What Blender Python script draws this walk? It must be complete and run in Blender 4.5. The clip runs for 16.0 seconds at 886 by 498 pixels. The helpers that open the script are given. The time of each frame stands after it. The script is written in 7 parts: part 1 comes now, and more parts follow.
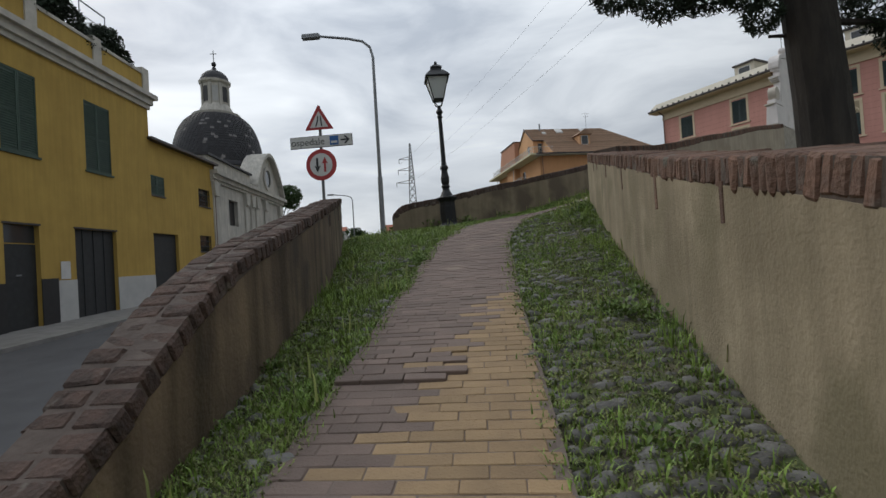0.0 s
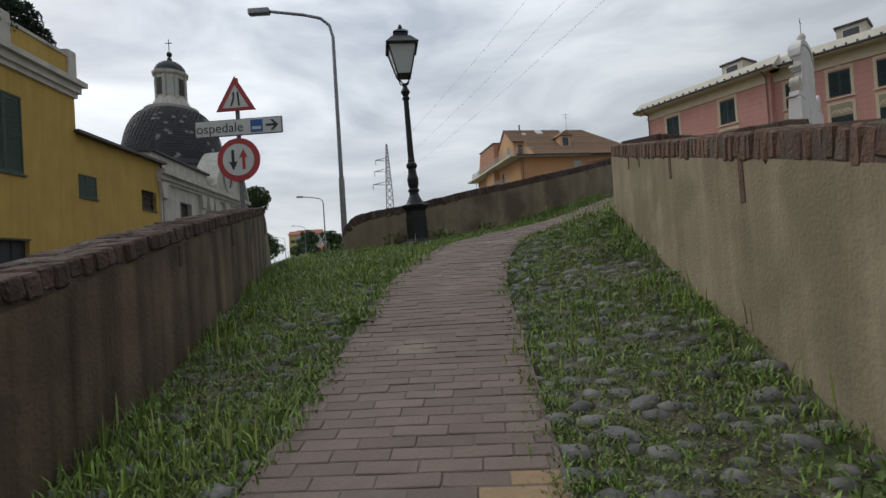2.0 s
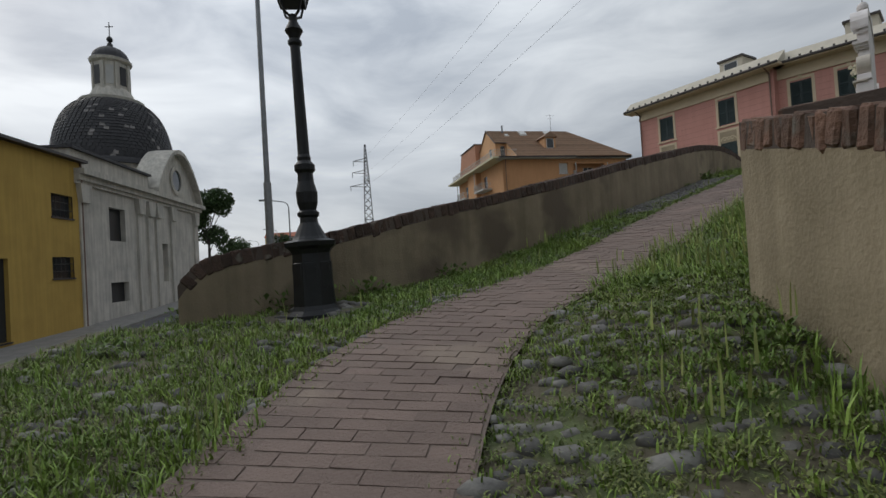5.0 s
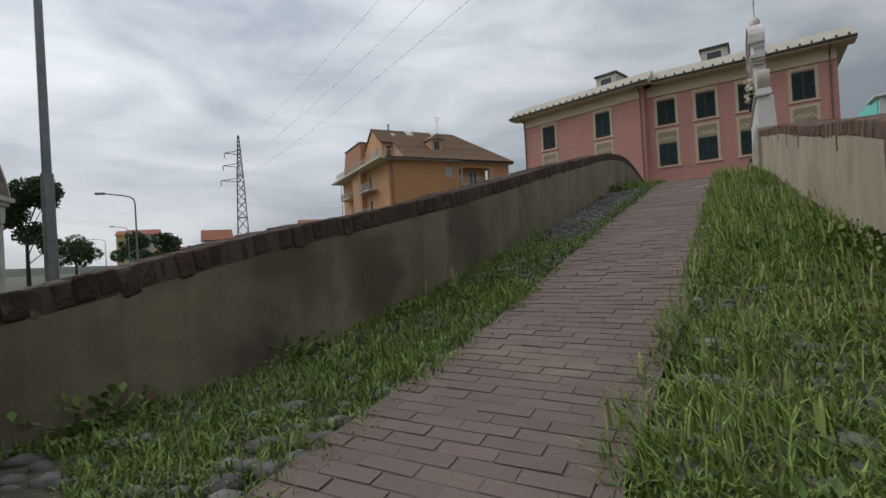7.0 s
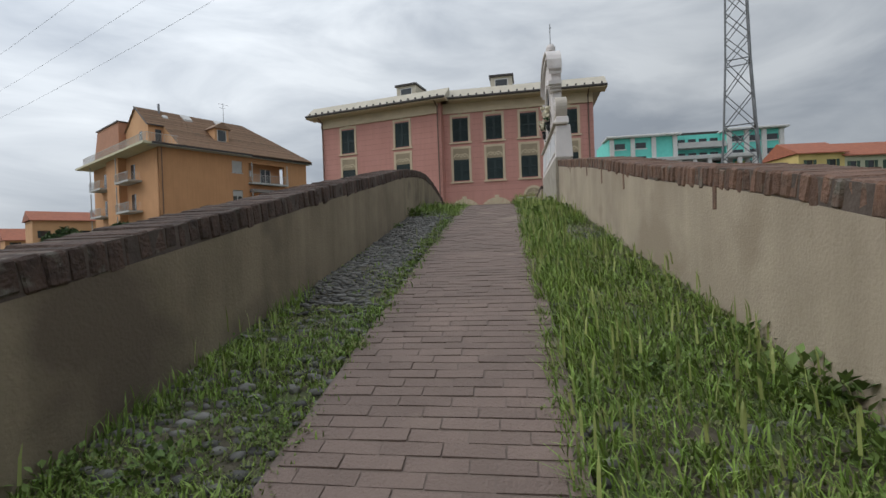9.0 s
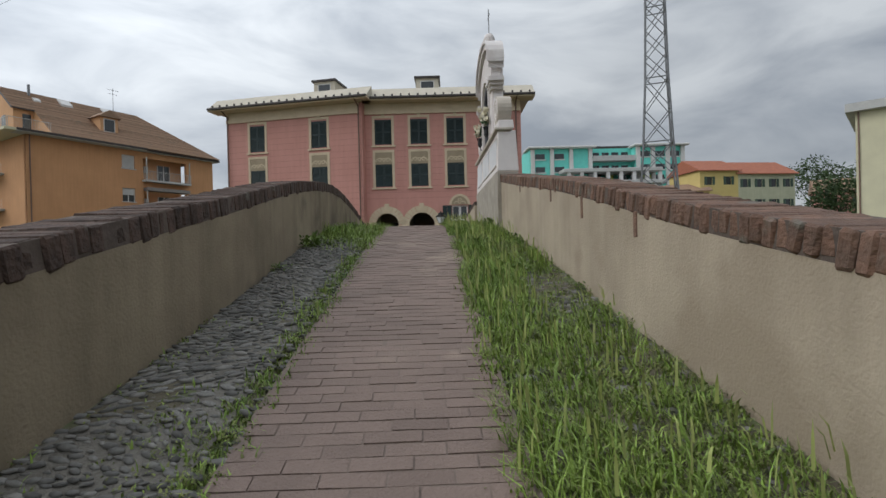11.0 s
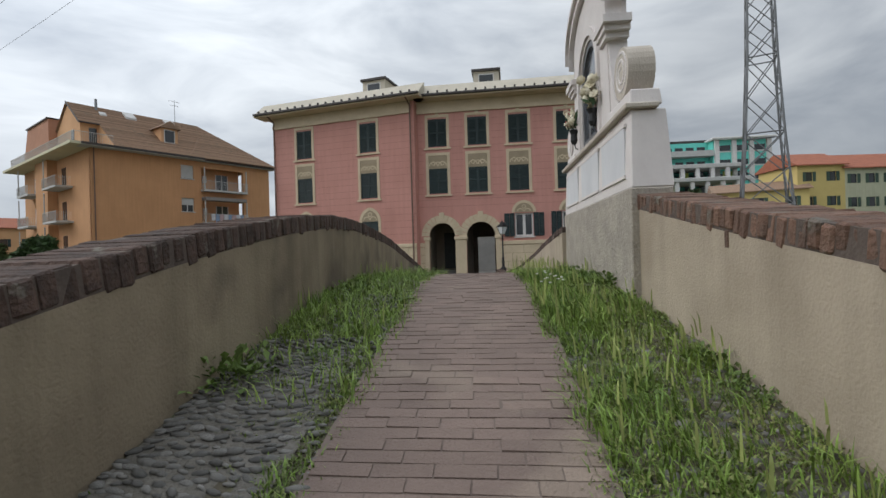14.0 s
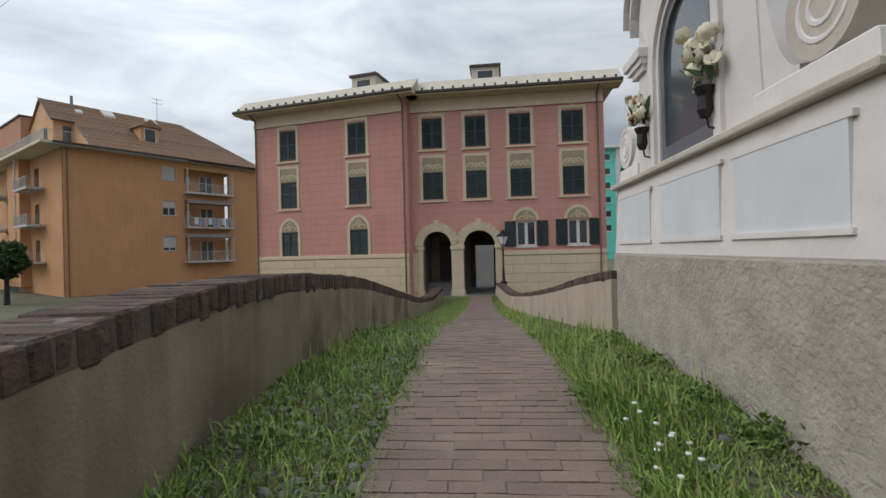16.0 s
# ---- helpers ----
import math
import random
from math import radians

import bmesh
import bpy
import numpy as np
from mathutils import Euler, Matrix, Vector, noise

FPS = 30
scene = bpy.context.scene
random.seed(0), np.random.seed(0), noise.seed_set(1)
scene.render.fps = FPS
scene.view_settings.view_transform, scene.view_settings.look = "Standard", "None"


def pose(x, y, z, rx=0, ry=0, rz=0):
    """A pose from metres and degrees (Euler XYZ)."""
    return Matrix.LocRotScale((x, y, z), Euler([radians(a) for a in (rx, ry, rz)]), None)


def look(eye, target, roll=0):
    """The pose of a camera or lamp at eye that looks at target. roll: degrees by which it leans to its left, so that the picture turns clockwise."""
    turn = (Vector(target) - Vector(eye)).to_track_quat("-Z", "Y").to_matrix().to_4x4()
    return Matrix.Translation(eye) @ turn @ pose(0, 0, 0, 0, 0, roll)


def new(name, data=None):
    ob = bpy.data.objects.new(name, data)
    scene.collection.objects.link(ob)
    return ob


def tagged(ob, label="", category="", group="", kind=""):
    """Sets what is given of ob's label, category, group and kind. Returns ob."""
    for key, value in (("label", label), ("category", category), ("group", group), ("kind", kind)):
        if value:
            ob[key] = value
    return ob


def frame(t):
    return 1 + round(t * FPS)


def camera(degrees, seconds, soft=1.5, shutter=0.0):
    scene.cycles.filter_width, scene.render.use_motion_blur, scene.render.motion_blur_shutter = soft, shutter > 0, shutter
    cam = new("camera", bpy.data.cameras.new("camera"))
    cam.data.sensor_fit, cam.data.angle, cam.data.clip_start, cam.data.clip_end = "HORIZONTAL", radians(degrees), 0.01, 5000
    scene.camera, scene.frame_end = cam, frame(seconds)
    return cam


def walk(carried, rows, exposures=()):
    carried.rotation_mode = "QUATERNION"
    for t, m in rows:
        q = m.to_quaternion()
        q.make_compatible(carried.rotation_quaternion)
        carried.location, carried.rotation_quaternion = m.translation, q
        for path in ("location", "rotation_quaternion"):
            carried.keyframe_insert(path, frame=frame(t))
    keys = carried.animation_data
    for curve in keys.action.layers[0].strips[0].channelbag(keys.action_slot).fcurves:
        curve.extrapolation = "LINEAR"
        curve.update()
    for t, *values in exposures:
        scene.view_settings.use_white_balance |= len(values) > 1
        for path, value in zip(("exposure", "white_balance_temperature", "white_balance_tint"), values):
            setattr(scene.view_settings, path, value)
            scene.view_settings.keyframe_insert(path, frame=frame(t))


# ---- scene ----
cam = camera(86.0, 16.0)
PATH = [
    (0.0, pose(0.133, -0.025, 1.529, 91.02, 3.53, 3.00)),
    (0.5, pose(0.149, 0.732, 1.538, 91.02, 3.59, 2.59)),
    (1.0, pose(0.174, 1.368, 1.748, 91.01, 3.64, 1.13)),
    (1.5, pose(0.243, 2.079, 1.893, 90.98, 3.67, 0.60)),
    (2.0, pose(0.221, 2.803, 1.978, 91.07, 3.64, 0.41)),
    (2.5, pose(0.230, 3.366, 2.076, 91.14, 3.60, 0.21)),
    (3.0, pose(0.296, 4.077, 2.213, 91.12, 3.49, -0.10)),
    (3.5, pose(0.381, 4.674, 2.320, 91.20, 3.47, -0.66)),
    (6.0, pose(1.038, 8.143, 2.969, 90.99, 3.76, -4.35)),
    (6.5, pose(1.027, 8.685, 3.058, 90.63, 3.53, -10.47)),
    (7.0, pose(1.267, 9.248, 3.184, 90.34, 3.31, -15.47)),
    (7.5, pose(1.410, 9.726, 3.311, 90.09, 3.12, -21.32)),
    (8.0, pose(1.846, 10.327, 3.475, 89.83, 2.61, -29.43)),
    (8.5, pose(2.194, 10.773, 3.589, 89.61, 2.14, -36.74)),
    (9.0, pose(2.687, 11.290, 3.754, 89.54, 2.06, -39.28)),
    (9.5, pose(3.092, 11.711, 3.920, 89.58, 1.85, -42.89)),
    (10.0, pose(3.500, 12.146, 4.059, 89.56, 1.50, -47.59)),
    (12.5, pose(5.821, 14.273, 4.687, 89.76, 1.37, -48.75)),
    (13.0, pose(6.319, 14.769, 4.861, 89.84, 1.36, -48.40)),
    (13.5, pose(6.695, 15.262, 4.969, 90.00, 1.53, -43.75)),
    (14.0, pose(7.132, 15.673, 5.074, 90.10, 1.67, -41.46)),
    (14.5, pose(7.655, 16.132, 5.262, 90.14, 1.62, -41.50)),
    (15.0, pose(8.107, 16.620, 5.341, 90.16, 1.62, -41.64)),
    (15.5, pose(8.492, 17.092, 5.506, 90.18, 1.51, -41.82)),
    (16.0, pose(8.850, 17.549, 5.667, 90.21, 1.46, -42.02)),
]
walk(cam, PATH, [(0.0, -0.34), (3.5, -0.41), (6.0, -0.54), (7.0, -0.45), (8.5, -0.17), (10.0, -0.1), (12.5, -0.03), (16.0, -0.03)])

# ---- light: overcast sky, weak wide sun ----
SUN_EL, SUN_AZ = radians(37), radians(309)
world = bpy.data.worlds.new("overcast")
scene.world = world
world.use_nodes = True
wn, wl = world.node_tree.nodes, world.node_tree.links
wn.clear()
w_out, w_bg = wn.new("ShaderNodeOutputWorld"), wn.new("ShaderNodeBackground")
w_sky = wn.new("ShaderNodeTexSky")
w_sky.sky_type, w_sky.sun_disc, w_sky.sun_elevation, w_sky.sun_rotation = "NISHITA", False, SUN_EL, SUN_AZ
w_sky.dust_density, w_sky.air_density = 3.0, 1.0
w_co, w_map = wn.new("ShaderNodeTexCoord"), wn.new("ShaderNodeMapping")
w_map.inputs["Scale"].default_value = (1.0, 1.0, 3.2)
w_n = wn.new("ShaderNodeTexNoise")
w_n.inputs["Scale"].default_value, w_n.inputs["Detail"].default_value, w_n.inputs["Distortion"].default_value = 2.6, 8.0, 0.5
w_n.inputs["Roughness"].default_value = 0.52
w_r = wn.new("ShaderNodeValToRGB")
w_r.color_ramp.elements[0].position, w_r.color_ramp.elements[0].color = 0.33, (4.3, 4.8, 5.5, 1)
w_r.color_ramp.elements[1].position, w_r.color_ramp.elements[1].color = 0.64, (8.3, 8.8, 9.3, 1)
w_mix = wn.new("ShaderNodeMix")
w_mix.data_type = "RGBA"
w_mix.inputs[0].default_value = 0.93
wl.new(w_co.outputs["Generated"], w_map.inputs["Vector"])
wl.new(w_map.outputs["Vector"], w_n.inputs["Vector"])
wl.new(w_n.outputs["Fac"], w_r.inputs["Fac"])
wl.new(w_sky.outputs["Color"], w_mix.inputs[6])
wl.new(w_r.outputs["Color"], w_mix.inputs[7])
# an overcast sky is about three times brighter overhead than at the horizon
w_sep, w_rng, w_mul = wn.new("ShaderNodeSeparateXYZ"), wn.new("ShaderNodeMapRange"), wn.new("ShaderNodeVectorMath")
w_rng.inputs["To Min"].default_value, w_rng.inputs["To Max"].default_value = 0.93, 1.75
w_mul.operation = "SCALE"
wl.new(w_co.outputs["Generated"], w_sep.inputs["Vector"])
wl.new(w_sep.outputs["Z"], w_rng.inputs["Value"])
wl.new(w_mix.outputs[2], w_mul.inputs[0])
wl.new(w_rng.outputs["Result"], w_mul.inputs["Scale"])
# and brighter towards the veiled sun
w_dot, w_glow, w_mul2 = wn.new("ShaderNodeVectorMath"), wn.new("ShaderNodeMapRange"), wn.new("ShaderNodeVectorMath")
w_dot.operation, w_mul2.operation = "DOT_PRODUCT", "SCALE"
w_dot.inputs[1].default_value = (-0.62, 0.5, 0.6)
w_glow.inputs["From Min"].default_value, w_glow.inputs["To Min"].default_value, w_glow.inputs["To Max"].default_value = -0.2, 0.76, 1.5
wl.new(w_co.outputs["Generated"], w_dot.inputs[0])
wl.new(w_dot.outputs["Value"], w_glow.inputs["Value"])
wl.new(w_mul.outputs["Vector"], w_mul2.inputs[0])
wl.new(w_glow.outputs["Result"], w_mul2.inputs["Scale"])
wl.new(w_mul2.outputs["Vector"], w_bg.inputs["Color"])
w_bg.inputs["Strength"].default_value = 0.085
wl.new(w_bg.outputs["Background"], w_out.inputs["Surface"])
sun = new("sun", bpy.data.lights.new("sun", "SUN"))
sun.data.energy, sun.data.angle, sun.data.color = 0.8, radians(25), (1.0, 0.96, 0.9)
sun.matrix_world = look((-31, 25, 30), (0, 0, 0))
scene.view_settings.exposure = 0.0


# ---- materials ----
def mat(name, a, b=None, rough=0.85, scale=3.0, stretch=(1, 1, 1), bump=0.0, bump_scale=40.0, metal=0.0, rand=0.0, streak=0.0, island=False, spots=None, detail=6.0):
    """A procedural surface: two colours mixed by noise, random variation per piece, fine relief and vertical run-off streaks."""
    m = bpy.data.materials.new(name)
    m.use_nodes = True
    n, l = m.node_tree.nodes, m.node_tree.links
    p = n["Principled BSDF"]
    p.inputs["Roughness"].default_value, p.inputs["Metallic"].default_value = rough, metal
    b = b or tuple(c * 0.75 for c in a)
    co, mp, oi = n.new("ShaderNodeTexCoord"), n.new("ShaderNodeMapping"), n.new("ShaderNodeObjectInfo")
    mp.inputs["Scale"].default_value = stretch
    l.new(co.outputs["Object"], mp.inputs["Vector"])
    sh = n.new("ShaderNodeVectorMath")
    sh.operation = "ADD"
    sc = n.new("ShaderNodeVectorMath")
    sc.operation = "SCALE"
    sc.inputs[0].default_value, sc.inputs["Scale"].default_value = (37.0, 19.0, 11.0), 1.0
    l.new(oi.outputs["Random"], sc.inputs["Scale"])
    l.new(mp.outputs["Vector"], sh.inputs[0])
    l.new(sc.outputs["Vector"], sh.inputs[1])
    n1 = n.new("ShaderNodeTexNoise")
    n1.inputs["Scale"].default_value, n1.inputs["Detail"].default_value, n1.inputs["Roughness"].default_value = scale, detail, 0.62
    l.new(sh.outputs["Vector"], n1.inputs["Vector"])
    ramp = n.new("ShaderNodeValToRGB")
    ramp.color_ramp.elements[0].position, ramp.color_ramp.elements[0].color = 0.35, (*b, 1)
    ramp.color_ramp.elements[1].position, ramp.color_ramp.elements[1].color = 0.68, (*a, 1)
    l.new(n1.outputs["Fac"], ramp.inputs["Fac"])
    col = ramp.outputs["Color"]
    if streak:
        ms = n.new("ShaderNodeMapping")
        ms.inputs["Scale"].default_value = (3.2, 3.2, 0.22)
        l.new(co.outputs["Object"], ms.inputs["Vector"])
        n3 = n.new("ShaderNodeTexNoise")
        n3.inputs["Scale"].default_value, n3.inputs["Detail"].default_value = 1.6, 5.0
        l.new(ms.outputs["Vector"], n3.inputs["Vector"])
        r3 = n.new("ShaderNodeValToRGB")
        r3.color_ramp.elements[0].position, r3.color_ramp.elements[0].color = 0.36, (1 - streak, 1 - streak, 1 - streak * 1.05, 1)
        r3.color_ramp.elements[1].position, r3.color_ramp.elements[1].color = 0.62, (1, 1, 1, 1)
        l.new(n3.outputs["Fac"], r3.inputs["Fac"])
        mx = n.new("ShaderNodeMix")
        mx.data_type, mx.blend_type = "RGBA", "MULTIPLY"
        mx.inputs[0].default_value = 1.0
        l.new(col, mx.inputs[6])
        l.new(r3.outputs["Color"], mx.inputs[7])
        col = mx.outputs[2]
    if spots:
        n4 = n.new("ShaderNodeTexNoise")
        n4.inputs["Scale"].default_value, n4.inputs["Detail"].default_value = spots[1], 4.0
        l.new(sh.outputs["Vector"], n4.inputs["Vector"])
        r4 = n.new("ShaderNodeValToRGB")
        r4.color_ramp.elements[0].position, r4.color_ramp.elements[0].color = spots[2], (0, 0, 0, 1)
        r4.color_ramp.elements[1].position, r4.color_ramp.elements[1].color = spots[2] + 0.1, (1, 1, 1, 1)
        l.new(n4.outputs["Fac"], r4.inputs["Fac"])
        mx = n.new("ShaderNodeMix")
        mx.data_type = "RGBA"
        l.new(r4.outputs["Color"], mx.inputs[0])
        l.new(col, mx.inputs[6])
        mx.inputs[7].default_value = (*spots[0], 1)
        col = mx.outputs[2]
    if rand:
        hs = n.new("ShaderNodeHueSaturation")
        mr = n.new("ShaderNodeMapRange")
        mr.inputs["To Min"].default_value, mr.inputs["To Max"].default_value = 1 - rand, 1 + rand
        if island:
            g = n.new("ShaderNodeNewGeometry")
            l.new(g.outputs["Random Per Island"], mr.inputs["Value"])
        else:
            l.new(oi.outputs["Random"], mr.inputs["Value"])
        l.new(mr.outputs["Result"], hs.inputs["Value"])
        l.new(col, hs.inputs["Color"])
        col = hs.outputs["Color"]
    l.new(col, p.inputs["Base Color"])
    if bump:
        n2 = n.new("ShaderNodeTexNoise")
        n2.inputs["Scale"].default_value, n2.inputs["Detail"].default_value = bump_scale, 5.0
        l.new(sh.outputs["Vector"], n2.inputs["Vector"])
        bp = n.new("ShaderNodeBump")
        bp.inputs["Strength"].default_value, bp.inputs["Distance"].default_value = bump, 0.02
        l.new(n2.outputs["Fac"], bp.inputs["Height"])
        l.new(bp.outputs["Normal"], p.inputs["Normal"])
    return m


PLASTER = mat("parapet_plaster", (0.475, 0.402, 0.31), (0.37, 0.308, 0.234), 0.95, 1.3, bump=0.3, bump_scale=55, streak=0.12, spots=((0.335, 0.275, 0.205), 1.1, 0.58))
# olive stains of its own; darkened overall for the dimmer light low down
PLASTER_DIMMED = mat("shaded_stained_ochre_plaster", (0.43, 0.355, 0.245), (0.285, 0.235, 0.155), 0.95, 1.6, bump=0.4, bump_scale=45, streak=0.24, spots=((0.235, 0.2, 0.125), 1.3, 0.56))
PLASTER_DARK = mat("old_parapet_plaster", (0.33, 0.272, 0.19), (0.225, 0.18, 0.125), 0.95, 1.1, bump=0.35, bump_scale=50, streak=0.22, spots=((0.14, 0.11, 0.08), 0.8, 0.57))
STUCCO = mat("grey_rough_stucco", (0.42, 0.38, 0.32), (0.31, 0.28, 0.24), 0.95, 5.0, bump=0.9, bump_scale=30)
CAP = mat("red_cap_brick", (0.20, 0.112, 0.078), (0.125, 0.08, 0.06), 0.92, 9.0, bump=0.8, bump_scale=40, rand=0.25, spots=((0.16, 0.145, 0.12), 5.0, 0.6))
CAP_DARK = mat("weathered_cap_brick", (0.115, 0.072, 0.056), (0.055, 0.039, 0.033), 0.95, 9.0, bump=1.0, bump_scale=45, rand=0.25, spots=((0.17, 0.155, 0.13), 7.0, 0.62))
MORTAR = mat("lime_mortar", (0.135, 0.105, 0.088), (0.085, 0.066, 0.056), 0.95, 6.0, bump=0.5, bump_scale=30)
PAVER = mat("brown_paving_brick", (0.212, 0.154, 0.127), (0.16, 0.119, 0.099), 0.85, 2.2, bump=0.35, bump_scale=70, rand=0.13, spots=((0.26, 0.2, 0.15), 1.4, 0.66))
PAVER_I = mat("brown_paving_brick_far", (0.215, 0.158, 0.132), (0.172, 0.127, 0.107), 0.88, 1.6, bump=0.5, bump_scale=60, rand=0.09, island=True, spots=((0.25, 0.195, 0.155), 1.3, 0.6))
PAVER_Y = mat("yellow_paving_brick", (0.35, 0.24, 0.13), (0.27, 0.185, 0.105), 0.85, 4.0, bump=0.35, bump_scale=70, rand=0.15)
SAND = mat("joint_sand", (0.20, 0.155, 0.13), (0.15, 0.118, 0.1), 0.95, 14.0)
SOIL = mat("mossy_soil", (0.135, 0.118, 0.08), (0.085, 0.073, 0.05), 0.97, 6.0, bump=1.0, bump_scale=18, spots=((0.10, 0.125, 0.05), 2.6, 0.52))
BED = mat("dusty_mortar_bed", (0.20, 0.185, 0.16), (0.12, 0.11, 0.092), 0.97, 7.0, bump=1.0, bump_scale=40, spots=((0.11, 0.105, 0.08), 2.2, 0.6))
COBBLE = mat("river_cobble", (0.205, 0.197, 0.18), (0.11, 0.107, 0.1), 0.8, 9.0, bump=0.3, bump_scale=40, rand=0.4)
COBBLE_I = mat("river_cobble_small", (0.205, 0.197, 0.18), (0.11, 0.107, 0.1), 0.8, 9.0, bump=0.3, bump_scale=40, rand=0.4, island=True)
PLASTER_STAINED = mat("dark_stained_plaster", (0.25, 0.185, 0.115), (0.13, 0.092, 0.062), 0.95, 1.4, bump=0.4, bump_scale=40, streak=0.62, spots=((0.06, 0.047, 0.037), 1.1, 0.56))
CLOVER = mat("low_clover_leaf", (0.215, 0.235, 0.07), (0.12, 0.15, 0.045), 0.65, 1.1, rand=0.4, island=True)
GRASS = mat("grass_blade", (0.24, 0.33, 0.065), (0.14, 0.23, 0.04), 0.6, 1.2, rand=0.45, island=True)
STRAW = mat("grass_ear", (0.34, 0.38, 0.13), (0.25, 0.29, 0.09), 0.7, 3.0, rand=0.3, island=True)
GROUND = mat("rough_ground", (0.12, 0.13, 0.07), (0.09, 0.085, 0.06), 0.95, 0.3, bump=0.4, bump_scale=3)
ASPHALT = mat("road_asphalt", (0.095, 0.095, 0.10), (0.065, 0.065, 0.07), 0.85, 0.7, bump=0.3, bump_scale=120, spots=((0.055, 0.055, 0.06), 0.35, 0.55))
PAVE = mat("pavement_concrete", (0.24, 0.23, 0.22), (0.17, 0.165, 0.155), 0.9, 2.0, bump=0.2)
YELLOW = mat("yellow_house_paint", (0.50, 0.335, 0.08), (0.42, 0.275, 0.065), 0.9, 0.6, bump=0.12, bump_scale=20, streak=0.12)
YELLOW_TRIM = mat("white_cornice", (0.56, 0.53, 0.47), (0.42, 0.40, 0.36), 0.85, 2.0, bump=0.15)
SHUT_GREEN = mat("green_shutter", (0.045, 0.085, 0.06), (0.03, 0.06, 0.045), 0.6, 4.0, rand=0.12)
SHUT_DARK = mat("dark_green_shutter", (0.018, 0.036, 0.036), (0.012, 0.025, 0.026), 0.55, 4.0, rand=0.15)
DARK_WOOD = mat("dark_painted_door", (0.025, 0.028, 0.03), (0.015, 0.017, 0.019), 0.6, 4.0)
BLACK_BASE = mat("dark_slate_dado", (0.022, 0.022, 0.024), (0.014, 0.014, 0.015), 0.5, 3.0)
WHITE_CHURCH = mat("church_white_stucco", (0.60, 0.57, 0.51), (0.45, 0.43, 0.39), 0.9, 1.0, bump=0.2, streak=0.22)
SLATE = mat("dome_slate", (0.028, 0.028, 0.032), (0.016, 0.016, 0.019), 0.6, 5.0, rand=0.3, island=True)
SLATE_L = mat("pale_dome_slate", (0.22, 0.21, 0.20), (0.15, 0.14, 0.14), 0.6, 5.0, rand=0.3, island=True)
PINK = mat("pink_facade_paint", (0.57, 0.285, 0.24), (0.52, 0.255, 0.212), 0.9, 0.5, bump=0.1, bump_scale=14, streak=0.08)
CREAM = mat("cream_stucco", (0.62, 0.51, 0.36), (0.54, 0.44, 0.305), 0.88, 1.5, bump=0.12)
PINK_D = mat("scored_pink_joint", (0.40, 0.19, 0.16), (0.35, 0.165, 0.14), 0.92, 1.5)
# darker cream: the shade of recessed panels and base joints is in its colour
CREAM_SHADE = mat("cream_stucco_recess_shade", (0.36, 0.29, 0.20), (0.30, 0.24, 0.16), 0.88, 1.5)
CREAM_L = mat("cream_roof_edge", (0.55, 0.50, 0.41), (0.47, 0.43, 0.35), 0.85, 1.5, bump=0.1)
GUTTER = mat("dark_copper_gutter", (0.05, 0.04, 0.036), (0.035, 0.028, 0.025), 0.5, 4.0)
PIPE = mat("copper_downpipe", (0.20, 0.12, 0.09), (0.14, 0.085, 0.065), 0.55, 4.0)
ORANGE = mat("orange_apartment_paint", (0.57, 0.305, 0.15), (0.51, 0.27, 0.13), 0.9, 0.4, bump=0.08, streak=0.08)
BRICK_O = mat("faded_red_facing_brick", (0.46, 0.235, 0.15), (0.4, 0.2, 0.125), 0.9, 1.2, bump=0.3, bump_scale=12)
ORANGE_L = mat("light_orange_paint", (0.62, 0.36, 0.19), (0.55, 0.31, 0.16), 0.9, 0.5)
TILE = mat("brown_roof_tile", (0.34, 0.22, 0.145), (0.25, 0.16, 0.105), 0.85, 4.0, bump=0.4, bump_scale=9, rand=0.3, island=True, spots=((0.17, 0.14, 0.10), 1.2, 0.6))
TILE_RED = mat("red_roof_tile", (0.38, 0.13, 0.07), (0.28, 0.10, 0.06), 0.85, 1.5, bump=0.4, bump_scale=9)
WHITE = mat("white_paint", (0.66, 0.65, 0.63), (0.55, 0.54, 0.52), 0.7, 2.0)
SHRINE = mat("shrine_white_plaster", (0.72, 0.68, 0.655), (0.63, 0.59, 0.575), 0.85, 1.6, bump=0.18, bump_scale=18, spots=((0.58, 0.53, 0.50), 1.3, 0.62))
SHRINE_P = mat("shrine_painted_panel", (0.66, 0.665, 0.68), (0.58, 0.59, 0.61), 0.85, 2.4, stretch=(1, 1, 0.5), bump=0.15, bump_scale=14)
SHRINE_S = mat("shrine_pale_ochre_plaster", (0.55, 0.50, 0.43), (0.46, 0.41, 0.35), 0.9, 2.0, bump=0.3)
IRON = mat("dark_cast_iron", (0.018, 0.02, 0.023), (0.012, 0.013, 0.015), 0.5, 8.0, metal=0.3, bump=0.15, bump_scale=90)
STEEL = mat("galvanised_steel", (0.27, 0.28, 0.29), (0.2, 0.21, 0.22), 0.5, 6.0, metal=0.6)
LATTICE = mat("lattice_steel", (0.20, 0.21, 0.22), (0.15, 0.155, 0.16), 0.6, 3.0, metal=0.3)
RED = mat("red_sign_paint", (0.42, 0.035, 0.035), (0.36, 0.03, 0.03), 0.45, 5.0)
SIGNW = mat("white_sign_face", (0.62, 0.62, 0.60), (0.55, 0.55, 0.53), 0.45, 5.0)
SIGNB = mat("black_sign_print", (0.02, 0.02, 0.022), (0.015, 0.015, 0.016), 0.5, 5.0)
SIGNBLUE = mat("blue_sign_square", (0.02, 0.12, 0.36), (0.02, 0.10, 0.30), 0.45, 5.0)
SIGNGREY = mat("grey_sign_back", (0.16, 0.165, 0.17), (0.12, 0.125, 0.13), 0.5, 5.0)
